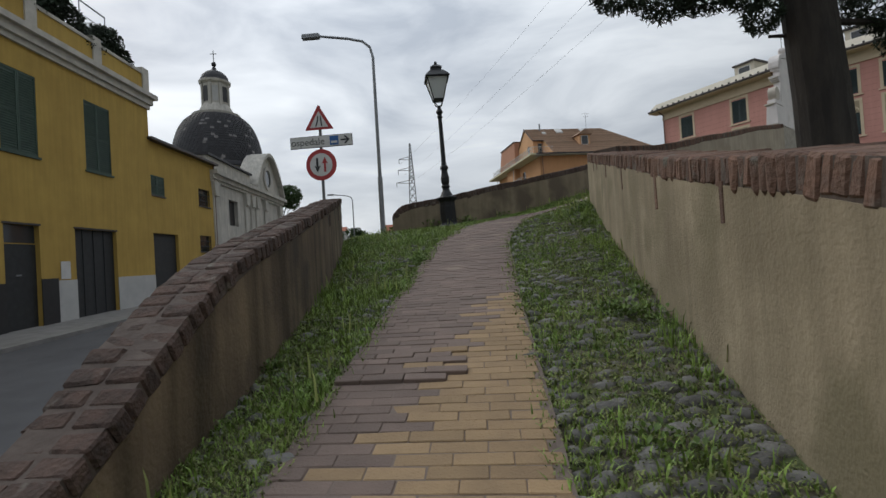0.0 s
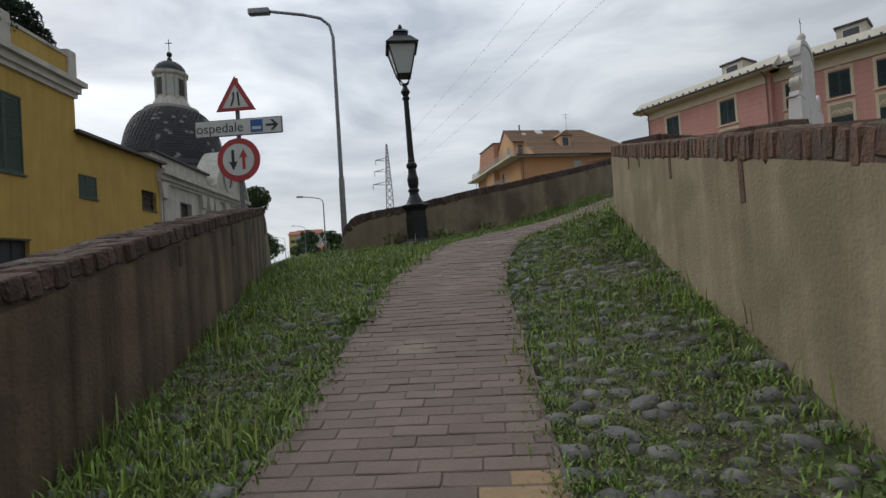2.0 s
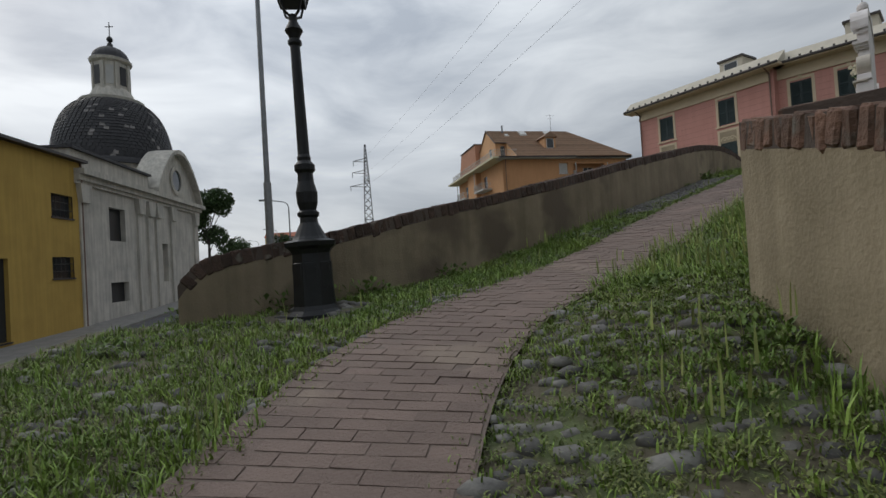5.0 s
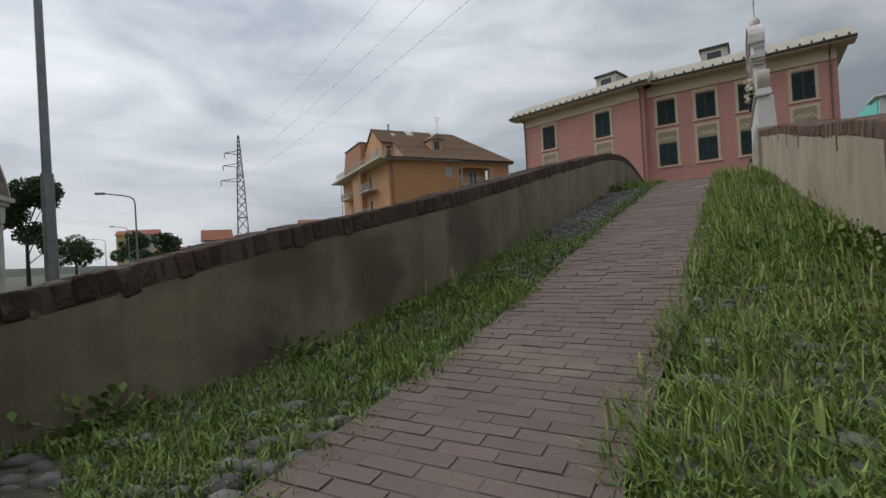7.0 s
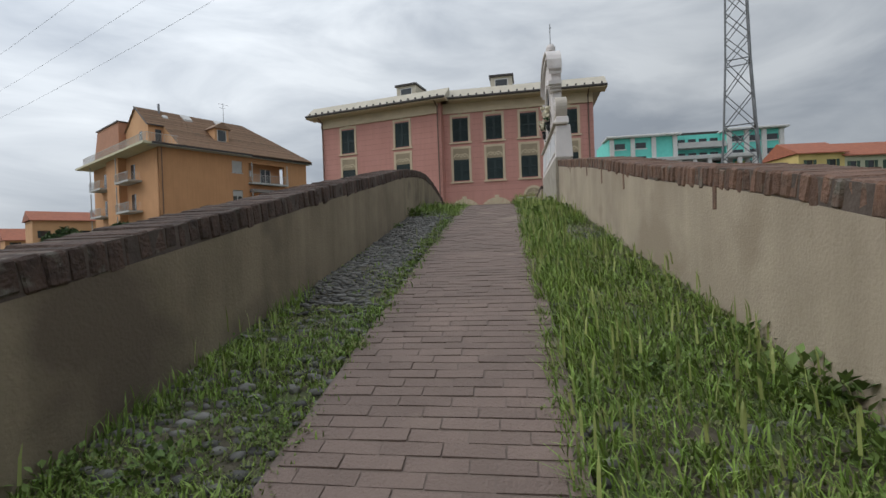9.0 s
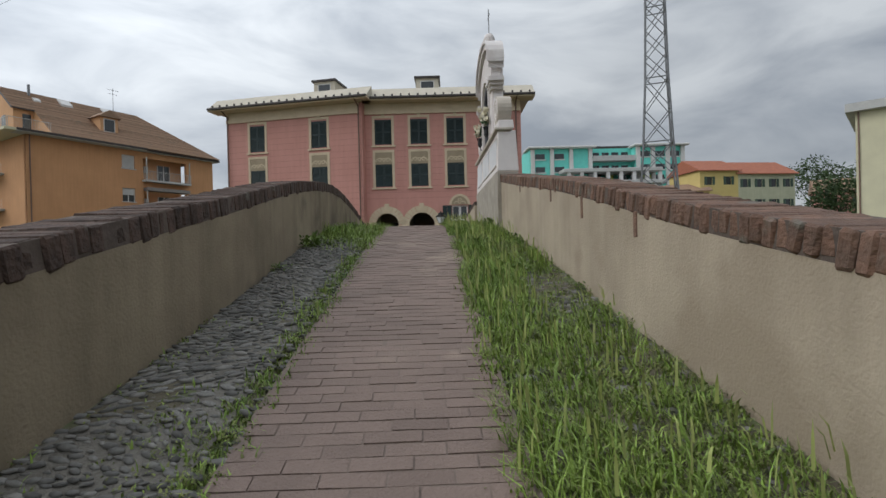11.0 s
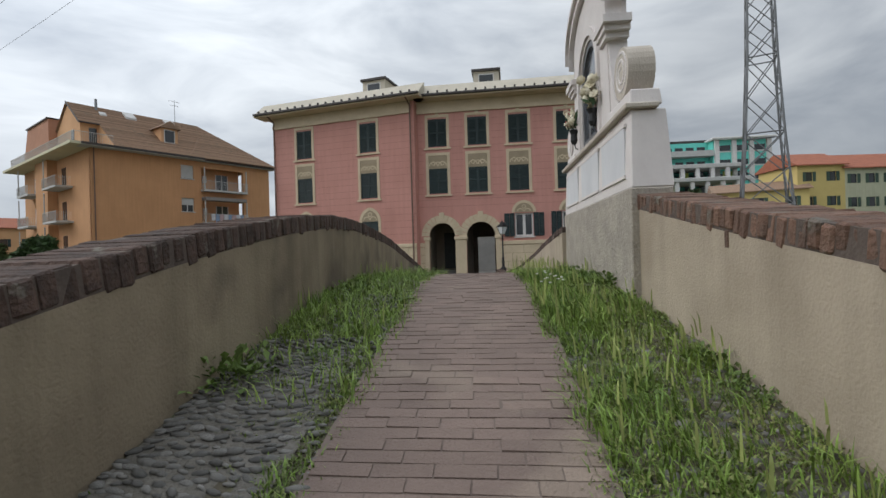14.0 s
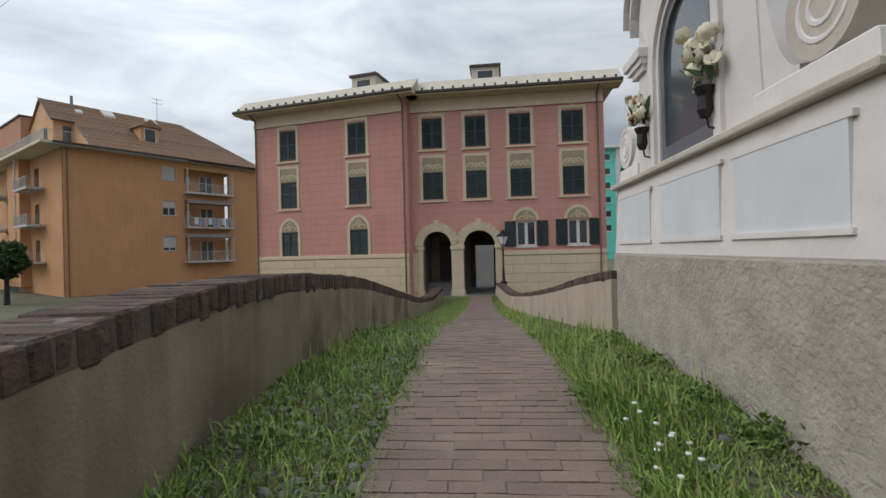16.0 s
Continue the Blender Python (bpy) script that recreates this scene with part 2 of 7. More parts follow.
LIME = mat("lime_panel", (0.36, 0.45, 0.10), (0.30, 0.38, 0.09), 0.6, 1.0)
TEAL = mat("teal_hospital_panel", (0.16, 0.66, 0.57), (0.13, 0.58, 0.50), 0.6, 1.0)
CONC = mat("pale_concrete", (0.50, 0.50, 0.48), (0.42, 0.42, 0.41), 0.85, 1.0)
CREAM_G = mat("pale_green_render", (0.50, 0.51, 0.37), (0.44, 0.45, 0.33), 0.9, 0.8, streak=0.1)
YHOUSE = mat("pale_yellow_house", (0.58, 0.47, 0.19), (0.52, 0.41, 0.16), 0.9, 0.5)
PALE = mat("pale_cream_house", (0.60, 0.57, 0.40), (0.54, 0.51, 0.36), 0.9, 0.5)
BARK = mat("tree_bark", (0.05, 0.042, 0.035), (0.022, 0.019, 0.017), 0.95, 6.0, stretch=(1, 1, 0.25), bump=1.0, bump_scale=14)
NEEDLE = mat("conifer_foliage", (0.02, 0.035, 0.016), (0.012, 0.022, 0.011), 0.8, 3.0, rand=0.4, island=True)
LEAF = mat("tree_foliage", (0.045, 0.085, 0.022), (0.03, 0.06, 0.016), 0.7, 3.0, rand=0.4, island=True)
HILL = mat("wooded_hill", (0.05, 0.075, 0.045), (0.03, 0.05, 0.035), 0.95, 0.02, spots=((0.035, 0.055, 0.04), 0.05, 0.5))
FLOWER_W = mat("white_cloth_flower", (0.72, 0.68, 0.55), (0.62, 0.57, 0.42), 0.8, 9.0, rand=0.15)
FLOWER_R = mat("red_cloth_flower", (0.42, 0.04, 0.05), (0.32, 0.03, 0.04), 0.8, 9.0)
FLOWER_L = mat("cloth_leaf", (0.05, 0.10, 0.04), (0.035, 0.07, 0.03), 0.8, 9.0)
BROWN = mat("brown_varnished_wood", (0.12, 0.06, 0.035), (0.08, 0.04, 0.025), 0.5, 6.0)
AWNING = mat("striped_awning", (0.32, 0.30, 0.28), (0.16, 0.14, 0.13), 0.85, 12.0, stretch=(1, 0.1, 0.1))
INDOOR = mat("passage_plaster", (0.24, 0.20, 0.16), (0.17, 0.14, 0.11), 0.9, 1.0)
CLOTH = [mat("washing_" + n, c, None, 0.9, 5.0) for n, c in (("white", (0.6, 0.6, 0.62)), ("blue", (0.25, 0.33, 0.45)), ("pink", (0.5, 0.36, 0.36)))]


def glass_mat(name, tint, rough=0.05, spec=0.6):
    m = bpy.data.materials.new(name)
    m.use_nodes = True
    p = m.node_tree.nodes["Principled BSDF"]
    p.inputs["Base Color"].default_value, p.inputs["Roughness"].default_value = (*tint, 1), rough
    p.inputs["Specular IOR Level"].default_value = spec
    return m


PANE = glass_mat("window_glass", (0.035, 0.04, 0.045))
SHRINE_GLASS = glass_mat("shrine_glass", (0.075, 0.085, 0.10), 0.08, 0.8)
LANTERN = glass_mat("lantern_frosted_glass", (0.62, 0.65, 0.66), 0.35)


# ---- building helpers ----
def thing(name, m, label, category, group="", kind=""):
    ob = new(name)
    ob.matrix_world = m
    return tagged(ob, label, category, group, kind)


def part(name, bm, material, parent, label=""):
    me = bpy.data.meshes.new(name)
    bm.to_mesh(me)
    bm.free()
    me.materials.append(material)
    ob = new(name, me)
    ob.parent = parent
    return tagged(ob, label)


def solo(name, bm, material, label, category, kind="", m=None, group=""):
    me = bpy.data.meshes.new(name)
    bm.to_mesh(me)
    bm.free()
    me.materials.append(material)
    ob = new(name, me)
    if m is not None:
        ob.matrix_world = m
    return tagged(ob, label, category, group, kind)


def bm_new():
    return bmesh.new()


def box(bm, x0, x1, y0, y1, z0, z1, bevel=0.0):
    g = bmesh.ops.create_cube(bm, size=1.0, matrix=Matrix.LocRotScale(((x0 + x1) / 2, (y0 + y1) / 2, (z0 + z1) / 2), None, (abs(x1 - x0), abs(y1 - y0), abs(z1 - z0))))
    if bevel:
        es = list({e for v in g["verts"] for e in v.link_edges})
        bmesh.ops.bevel(bm, geom=es, offset=bevel, segments=1, affect="EDGES")
    return bm


def bx(*a, bevel=0.0):
    return box(bm_new(), *a, bevel=bevel)


def tube(bm, a, b, r0, r1=None, seg=8):
    """A tapered round bar from a to b."""
    a, b = Vector(a), Vector(b)
    r1 = r0 if r1 is None else r1
    q = (b - a).to_track_quat("Z", "Y").to_matrix().to_4x4()
    bmesh.ops.create_cone(bm, cap_ends=True, segments=seg, radius1=r0, radius2=max(r1, 0.0005), depth=(b - a).length, matrix=Matrix.Translation((a + b) / 2) @ q)
    return bm


def tb(a, b, r0, r1=None, seg=8):
    return tube(bm_new(), a, b, r0, r1, seg)


def lathe(profile, seg=20, bm=None, square=False):
    """A turned body from rows of (radius, height)."""
    bm = bm or bm_new()
    rings = []
    for r, z in profile:
        ring = []
        for k in range(seg):
            a = 2 * math.pi * (k + 0.5) / seg
            ring.append(bm.verts.new((r * math.cos(a), r * math.sin(a), z)))
        rings.append(ring)
    for p, q in zip(rings, rings[1:]):
        for k in range(seg):
            bm.faces.new((p[k], p[(k + 1) % seg], q[(k + 1) % seg], q[k]))
    bm.faces.new(rings[0][::-1])
    bm.faces.new(rings[-1])
    return bm


def prism(bm, outline, y0, y1):
    """A plate with an outline of (x, z), from y0 to y1."""
    a = [bm.verts.new((x, y0, z)) for x, z in outline]
    b = [bm.verts.new((x, y1, z)) for x, z in outline]
    n = len(a)
    bm.faces.new(a)
    bm.faces.new(b[::-1])
    for k in range(n):
        bm.faces.new((a[(k + 1) % n], a[k], b[k], b[(k + 1) % n]))
    bmesh.ops.recalc_face_normals(bm, faces=bm.faces[:])
    return bm


def arc_ring(bm, cx, cz, r0, r1, y0, y1, a0=0.0, a1=180.0, seg=16, sx=1.0):
    """An arched band between two radii."""
    for k in range(seg):
        p, q = radians(a0 + (a1 - a0) * k / seg), radians(a0 + (a1 - a0) * (k + 1) / seg)
        prism(bm, [(cx + sx * r0 * math.cos(p), cz + r0 * math.sin(p)), (cx + sx * r1 * math.cos(p), cz + r1 * math.sin(p)), (cx + sx * r1 * math.cos(q), cz + r1 * math.sin(q)), (cx + sx * r0 * math.cos(q), cz + r0 * math.sin(q))], y0, y1)
    bmesh.ops.remove_doubles(bm, verts=bm.verts[:], dist=0.0003)
    return bm


def holed_wall(length, z0, z1, holes, depth):
    """A wall along x from 0 to length, front at y=0, with rectangular openings (x0, x1, z0, z1) through it."""
    xs = sorted({0.0, length, *[h[0] for h in holes], *[h[1] for h in holes]})
    zs = sorted({z0, z1, *[h[2] for h in holes], *[h[3] for h in holes]})
    bm = bm_new()
    def solid(i, k):
        if not (0 <= i < len(xs) - 1 and 0 <= k < len(zs) - 1):
            return False
        cx, cz = (xs[i] + xs[i + 1]) / 2, (zs[k] + zs[k + 1]) / 2
        return not any(h[0] < cx < h[1] and h[2] < cz < h[3] for h in holes)
    vs = {}
    def v(x, y, z):
        key = (round(x, 4), y, round(z, 4))
        if key not in vs:
            vs[key] = bm.verts.new((x, y, z))
        return vs[key]
    for i in range(len(xs) - 1):
        for k in range(len(zs) - 1):
            if not solid(i, k):
                continue
            a, b, c, d = xs[i], xs[i + 1], zs[k], zs[k + 1]
            bm.faces.new((v(a, 0, c), v(b, 0, c), v(b, 0, d), v(a, 0, d)))
            bm.faces.new((v(a, depth, c), v(a, depth, d), v(b, depth, d), v(b, depth, c)))
            if not solid(i - 1, k):
                bm.faces.new((v(a, 0, c), v(a, 0, d), v(a, depth, d), v(a, depth, c)))
            if not solid(i + 1, k):
                bm.faces.new((v(b, 0, d), v(b, 0, c), v(b, depth, c), v(b, depth, d)))
            if not solid(i, k - 1):
                bm.faces.new((v(a, 0, c), v(a, depth, c), v(b, depth, c), v(b, 0, c)))
            if not solid(i, k + 1):
                bm.faces.new((v(a, 0, d), v(b, 0, d), v(b, depth, d), v(a, depth, d)))
    return bm


def along(p, q):
    """The pose of a facade that starts at p (x, y) and runs to q, seen from the side on which p is at the left. Local x runs along it, y into it, z is the world's."""
    return Matrix.Translation((p[0], p[1], 0)) @ Matrix.Rotation(math.atan2(q[1] - p[1], q[0] - p[0]), 4, "Z")


def spline(rows, step):
    """A smooth curve through rows of numbers, sampled about every step of arc length in the first two."""
    rows = np.array(rows, float)
    out = []
    for i in range(len(rows) - 1):
        p0, p1, p2, p3 = rows[max(i - 1, 0)], rows[i], rows[i + 1], rows[min(i + 2, len(rows) - 1)]
        n = max(2, int(np.hypot(*(p2 - p1)[:2]) / step))
        for k in range(n):
            t = k / n
            m1, m2 = (p2 - p0) / 2, (p3 - p1) / 2
            out.append((2 * t**3 - 3 * t**2 + 1) * p1 + (t**3 - 2 * t**2 + t) * m1 + (-2 * t**3 + 3 * t**2) * p2 + (t**3 - t**2) * m2)
    out.append(rows[-1])
    return np.array(out)


def uv45(u, v):
    return ((u - v) * 0.70711, (u + v) * 0.70711)


# ---- plan of the ramp and bridge: path centre, left and right foot of the parapets, height ----
stations = [
    (-0.2, -6, -1.35, -6, 1.0, -6, -0.75), (-0.23, 0, -1.17, 0, 1.15, 0, 0.32), (-0.13, 2, -1.2, 2, 1.42, 2, 0.66), (-0.02, 4.3, -1.42, 4.4, 1.76, 4.3, 1.06),
    (0.09, 6, -1.64, 6, 2.03, 6, 1.36), (0.2, 7.7, -1.97, 7.7, 2.3, 7.6, 1.70), (0.53, 9.2, -2.36, 9.4, 2.55, 8.7, 2.02), (1.1, 10.3, -2.4, 11.7, 2.75, 9.3, 2.25),
    (2.1, 11.33, 0.1, 12.3, 3.25, 9.75, 2.45), (3.0, 12.1, 1.7, 13.3, 4.1, 10.55, 2.66)]
for u, vc, vl, z in ((12.2, 6.34, 7.92, 3.0), (14, 6.27, 7.78, 3.38), (16, 6.21, 7.68, 3.76), (18.5, 6.11, 7.64, 4.25), (20.9, 6.04, 7.62, 4.62), (22.4, 6.02, 7.61, 4.70), (24, 6.0, 7.61, 4.64), (26, 5.97, 7.61, 4.45), (28, 5.92, 7.61, 4.25), (31, 5.85, 7.61, 3.92), (37.5, 5.68, 7.61, 3.32), (43, 5.55, 7.61, 3.0), (47.6, 5.42, 7.61, 2.92)):
    stations.append((*uv45(u, vc), *uv45(u, vl), *uv45(u, 4.55), z))
DECK = spline(stations, 0.25)
CEN = DECK[:, :2]
ARC = np.concatenate([[0], np.cumsum(np.hypot(*np.diff(CEN, axis=0).T))])


def deck_z(x, y):
    """Height of the ramp's surface: that of the nearest place on its centre line, a little higher along the right-hand parapet low down."""
    d = np.hypot(CEN[:, 0] - x, CEN[:, 1] - y)
    i = int(np.argmin(d))
    z = DECK[i, 6]
    if i > 0 and i < len(CEN) - 1:
        t = CEN[i + 1] - CEN[i - 1]
        t = t / np.hypot(*t)
        z += ((x - CEN[i, 0]) * t[0] + (y - CEN[i, 1]) * t[1]) * (DECK[i + 1, 6] - DECK[i - 1, 6]) / max(0.01, ARC[i + 1] - ARC[i - 1])
        side = (x - CEN[i, 0]) * t[1] - (y - CEN[i, 1]) * t[0]
        if side > 0.7 and CEN[i, 1] < 11:
            z += min(0.16, 0.14 * (side - 0.7)) * min(1, max(0, (CEN[i, 1] - 4.5) / 2.5))
    return z


def road_z(x, y):
    return float(np.interp(y + 0.6 * max(x, 0.0), [-20, 0, 15, 40, 80, 110, 200], [-1.2, -0.85, -0.42, 0.35, 2.3, 2.5, 2.2]))


bm = bm_new()
cols = (0.0, 0.25, 0.5, 0.75, 1.0)
grid = []
for r in DECK:
    row = []
    for side in (2, 4):
        for f in (cols[::-1] if side == 2 else cols[1:]):
            x, y = r[0] + (r[side] - r[0]) * f * 1.08, r[1] + (r[side + 1] - r[1]) * f * 1.08
            row.append(bm.verts.new((x, y, deck_z(x, y) - (0.03 if f < 0.5 else 0.0) + 0.025 * noise.noise((x * 2, y * 2, 0)))))
    grid.append(row)
for a, b in zip(grid, grid[1:]):
    for k in range(len(a) - 1):
        bm.faces.new((a[k], a[k + 1], b[k + 1], b[k]))
for f in bm.faces:
    f.smooth = True
bmesh.ops.recalc_face_normals(bm, faces=bm.faces[:])
deck = solo("ramp_ground", bm, SOIL, "mossy soil bed of the sloping bridge ramp", "ground", "structure")

# bank falling from the gap between the parapets to the road
bm = bm_new()
rows = []
for k in range(9):
    f = k / 8
    ring = []
    for j in range(7):
        g = j / 6
        x0, y0 = -2.75 + 1.2 * g, 10.7 + 0.95 * g
        x, y = x0 - 3.2 * f, y0 + (1.2 + 0.8 * g) * f
        z = (deck_z(x0 + 0.3, y0 - 0.2) - 0.02) * (1 - f) + (road_z(x, y) - 0.05) * f
        ring.append(bm.verts.new((x, y, z)))
    rows.append(ring)
for a, b in zip(rows, rows[1:]):
    for k in range(6):
        bm.faces.new((a[k], a[k + 1], b[k + 1], b[k]))
bmesh.ops.recalc_face_normals(bm, faces=bm.faces[:])
solo("bank", bm, PAVE, "worn paved slope down to the road", "ground", "structure")

# open ground to the horizon, and the road
bm = bm_new()
gx = [-3000, -800, -300, -120, -60, -40, -30, -20, -15, -10, -5, -2, 2, 6, 12, 20, 30, 45, 60, 90, 130, 200, 400, 900, 3000]
gy = [-3000, -600, -200, -60, -20, -8, 0, 8, 15, 22, 30, 40, 50, 60, 70, 80, 95, 110, 140, 200, 400, 900, 3000]
vs = [[bm.verts.new((x, y, road_z(x, y) - 0.06)) for x in gx] for y in gy]
for a, b in zip(vs, vs[1:]):
    for k in range(len(a) - 1):
        bm.faces.new((a[k], a[k + 1], b[k + 1], b[k]))
solo("ground", bm, GROUND, "rough open ground reaching the horizon", "ground", "structure")

ROADL = spline([(-12.9, -30), (-12.9, 0), (-13.4, 12), (-14.6, 28), (-16.0, 38), (-18.2, 54), (-23.6, 74), (-35.4, 110), (-70, 200)], 2.0)
ROADR = spline([(-1.9, -30), (-1.7, 0), (-2.6, 7), (-3.2, 11), (-4.1, 19), (-7.3, 38), (-11.8, 54), (-17.6, 74), (-29.4, 110), (-64, 200)], 2.0)


def turned(x, y, a=0.0506):
    """A far place swung about the foot of the ramp."""
    c, k = math.cos(a), math.sin(a)
    return 0.2 + (x - 0.2) * c - (y - 2.3) * k, 2.3 + (x - 0.2) * k + (y - 2.3) * c


def ribbon(left, right, lift, n=90):
    bm = bm_new()
    out = []
    for i in range(n):
        a, b = left[int(i * (len(left) - 1) / (n - 1))], right[int(i * (len(right) - 1) / (n - 1))]
        out.append([bm.verts.new((*(a + (b - a) * f), road_z(-1, (a + (b - a) * f)[1]) + lift)) for f in (0, 0.5, 1)])
    for p, q in zip(out, out[1:]):
        for k in (0, 1):
            bm.faces.new((p[k], p[k + 1], q[k + 1], q[k]))
    bmesh.ops.recalc_face_normals(bm, faces=bm.faces[:])
    return bm


solo("road", ribbon(ROADL, ROADR, 0.0), ASPHALT, "grey asphalt street climbing beside the old bridge", "road", "structure")


def kerb_strip(name, line, width, h, label):
    """A raised strip along the left of a line."""
    bm = bm_new()
    out = []
    for i in range(0, len(line)):
        t = line[min(i + 1, len(line) - 1)] - line[max(i - 1, 0)]
        t = t / np.hypot(*t)
        nx, ny = -t[1], t[0]
        p = line[i]
        z = road_z(-1, p[1])
        q = (p[0] + nx * width, p[1] + ny * width)
        out.append([bm.verts.new(c) for c in ((p[0], p[1], z - 0.1), (p[0], p[1], z + h), (q[0], q[1], z + h + 0.02), (q[0], q[1], z - 0.1))])
    for a, b in zip(out, out[1:]):
        for k in range(3):
            bm.faces.new((a[k], a[k + 1], b[k + 1], b[k]))
    bmesh.ops.recalc_face_normals(bm, faces=bm.faces[:])
    return solo(name, bm, PAVE, label, "pavement", "structure")


kerb_strip("pavement", ROADL, 3.6, 0.14, "narrow concrete pavement with a kerb along the houses")


# ---- parapets ----
def parapet(name, inner, thick, plaster, label, cap_h=0.13, foot=-1.6, end=True):
    """A plastered wall. inner: rows of x, y, top height along its inner face; the thickness lies to the left of the run when positive. Returns the wall and its sampled line."""
    line = spline(inner, 0.2)
    t = np.gradient(line[:, :2], axis=0)
    t /= np.hypot(t[:, 0], t[:, 1])[:, None]
    nrm = np.stack([-t[:, 1], t[:, 0]], 1)
    bm = bm_new()
    out = []
    for p, n in zip(line, nrm):
        q = p[:2] + n * thick
        w = 0.012 * noise.noise((p[0] * 1.5, p[1] * 1.5, 3))
        zt = p[2] - cap_h
        foot_z = foot
        out.append([bm.verts.new(c) for c in ((p[0], p[1], foot_z), (p[0] + n[0] * w, p[1] + n[1] * w, (foot_z + zt) / 2 + 0.4), (p[0], p[1], zt), (q[0], q[1], zt), (q[0], q[1], foot_z))])
    for a, b in zip(out, out[1:]):
        for k in range(4):
            bm.faces.new((a[k], a[k + 1], b[k + 1], b[k]))
    bm.faces.new(out[0][::-1])
    bm.faces.new(out[-1])
    bmesh.ops.recalc_face_normals(bm, faces=bm.faces[:])
    wall = solo(name, bm, plaster, label, "parapet wall", "structure")
    bm = bm_new()
    out = []
    for p, n in zip(line, nrm):
        e = 0.003 * math.copysign(1, thick)
        a, b = p[:2] + n * e, p[:2] + n * (thick - e)
        out.append([bm.verts.new(c) for c in ((a[0], a[1], p[2] - cap_h), (a[0], a[1], p[2] - 0.006), (b[0], b[1], p[2] - 0.006), (b[0], b[1], p[2] - cap_h))])
    for a, b in zip(out, out[1:]):
        for k in range(3):
            bm.faces.new((a[k], a[k + 1], b[k + 1], b[k]))
    bm.faces.new(out[0][::-1])
    bm.faces.new(out[-1])
    bmesh.ops.recalc_face_normals(bm, faces=bm.faces[:])
    part("cap_bed", bm, MORTAR, wall, "lime mortar bed under the cap bricks")
    return wall, line, nrm


LW_ROWS = [(-1.35, -6, -0.5), (-1.22, -2, 0.1), (-1.18, 0, 0.45), (-1.18, 1.46, 0.93), (-1.2, 1.91, 1.19), (-1.24, 2.73, 1.58), (-1.36, 4.0, 1.88), (-1.58, 5.7, 2.23), (-1.85, 7.2, 2.5), (-2.15, 8.6, 2.72), (-2.51, 10.0, 2.91)]
RW1_ROWS = [(0.85, -6, 0.25), (1.08, 0, 1.42), (1.28, 1.3, 1.73), (1.39, 2.0, 1.87), (1.65, 3.6, 2.17), (1.94, 5.4, 2.56), (2.35, 8.0, 3.09), (2.55, 9.27, 3.36)]
RW2_ROWS = [(*uv45(u, 4.55), z) for u, z in ((8.27, 3.36), (10, 3.58), (11.6, 3.87), (12.9, 4.15), (14.6, 4.45), (16.3, 4.80), (17.5, 5.03), (19, 5.27), (20.5, 5.53))]
RW3_ROWS = [(*uv45(u, 4.55), z) for u, z in ((24.1, 5.40), (26, 5.18), (28, 4.9), (32, 4.44), (37.4, 3.95), (42, 3.8), (46.2, 3.75))]
SW_ROWS = [(-1.67, 11.63, 2.62), (-1.5, 11.66, 2.82), (-1.2, 11.74, 2.93), (-0.3, 12.06, 3.08), (0.14, 12.28, 3.18), (1.0, 12.83, 3.40), (1.67, 13.33, 3.55)] + [(*uv45(u, v), z) for u, v, z in ((11.5, 7.95, 3.74), (12.9, 7.87, 4.02), (14.6, 7.73, 4.40), (16.4, 7.67, 4.75), (18.6, 7.63, 5.18), (20.4, 7.61, 5.42), (21.8, 7.61, 5.51), (23.3, 7.61, 5.47), (25.3, 7.61, 5.3), (27.3, 7.61, 5.03), (29.2, 7.61, 4.77), (33, 7.61, 4.26), (38, 7.61, 3.83), (43, 7.61, 3.68), (45.2, 7.61, 3.65))]
wall_l = parapet("wall_left", LW_ROWS, 0.3, PLASTER_STAINED, "low stained plaster parapet with a brick cap beside the road", 0.12)
wall_r1 = parapet("wall_right_low", RW1_ROWS, -0.45, PLASTER_DIMMED, "stained ochre plaster parapet with a red brick cap", 0.15)
wall_r2 = parapet("wall_right_high", RW2_ROWS, -0.45, PLASTER, "beige plaster bridge parapet with a red brick cap", 0.14)
wall_r3 = parapet("wall_right_descent", RW3_ROWS, -0.4, PLASTER, "beige plaster parapet descending to the pink house", 0.1)
wall_s = parapet("wall_far", SW_ROWS, 0.45, PLASTER_DARK, "brown stained plaster bridge parapet with a dark brick cap", 0.15)
# raking end of the low parapet
bm = bm_new()
o, tdir = Vector((-2.51, 10.0, 0)), Vector((-0.25, 0.97, 0)).normalized()
nd = Vector((-tdir.y, tdir.x, 0))
pts = [(0, 2.88), (0.25, 2.72), (1.15, 1.4), (1.2, -1.6), (0, -1.6)]
a = [bm.verts.new(o + tdir * s + Vector((0, 0, z))) for s, z in pts]
b = [bm.verts.new(o + tdir * s + nd * 0.3 + Vector((0, 0, z))) for s, z in pts]
bm.faces.new(a)
bm.faces.new(b[::-1])
for k in range(5):
    bm.faces.new((a[(k + 1) % 5], a[k], b[k], b[(k + 1) % 5]))
bmesh.ops.recalc_face_normals(bm, faces=bm.faces[:])
part("raking_end", bm, PLASTER_DARK, wall_l[0], "sloping plaster end of the parapet")


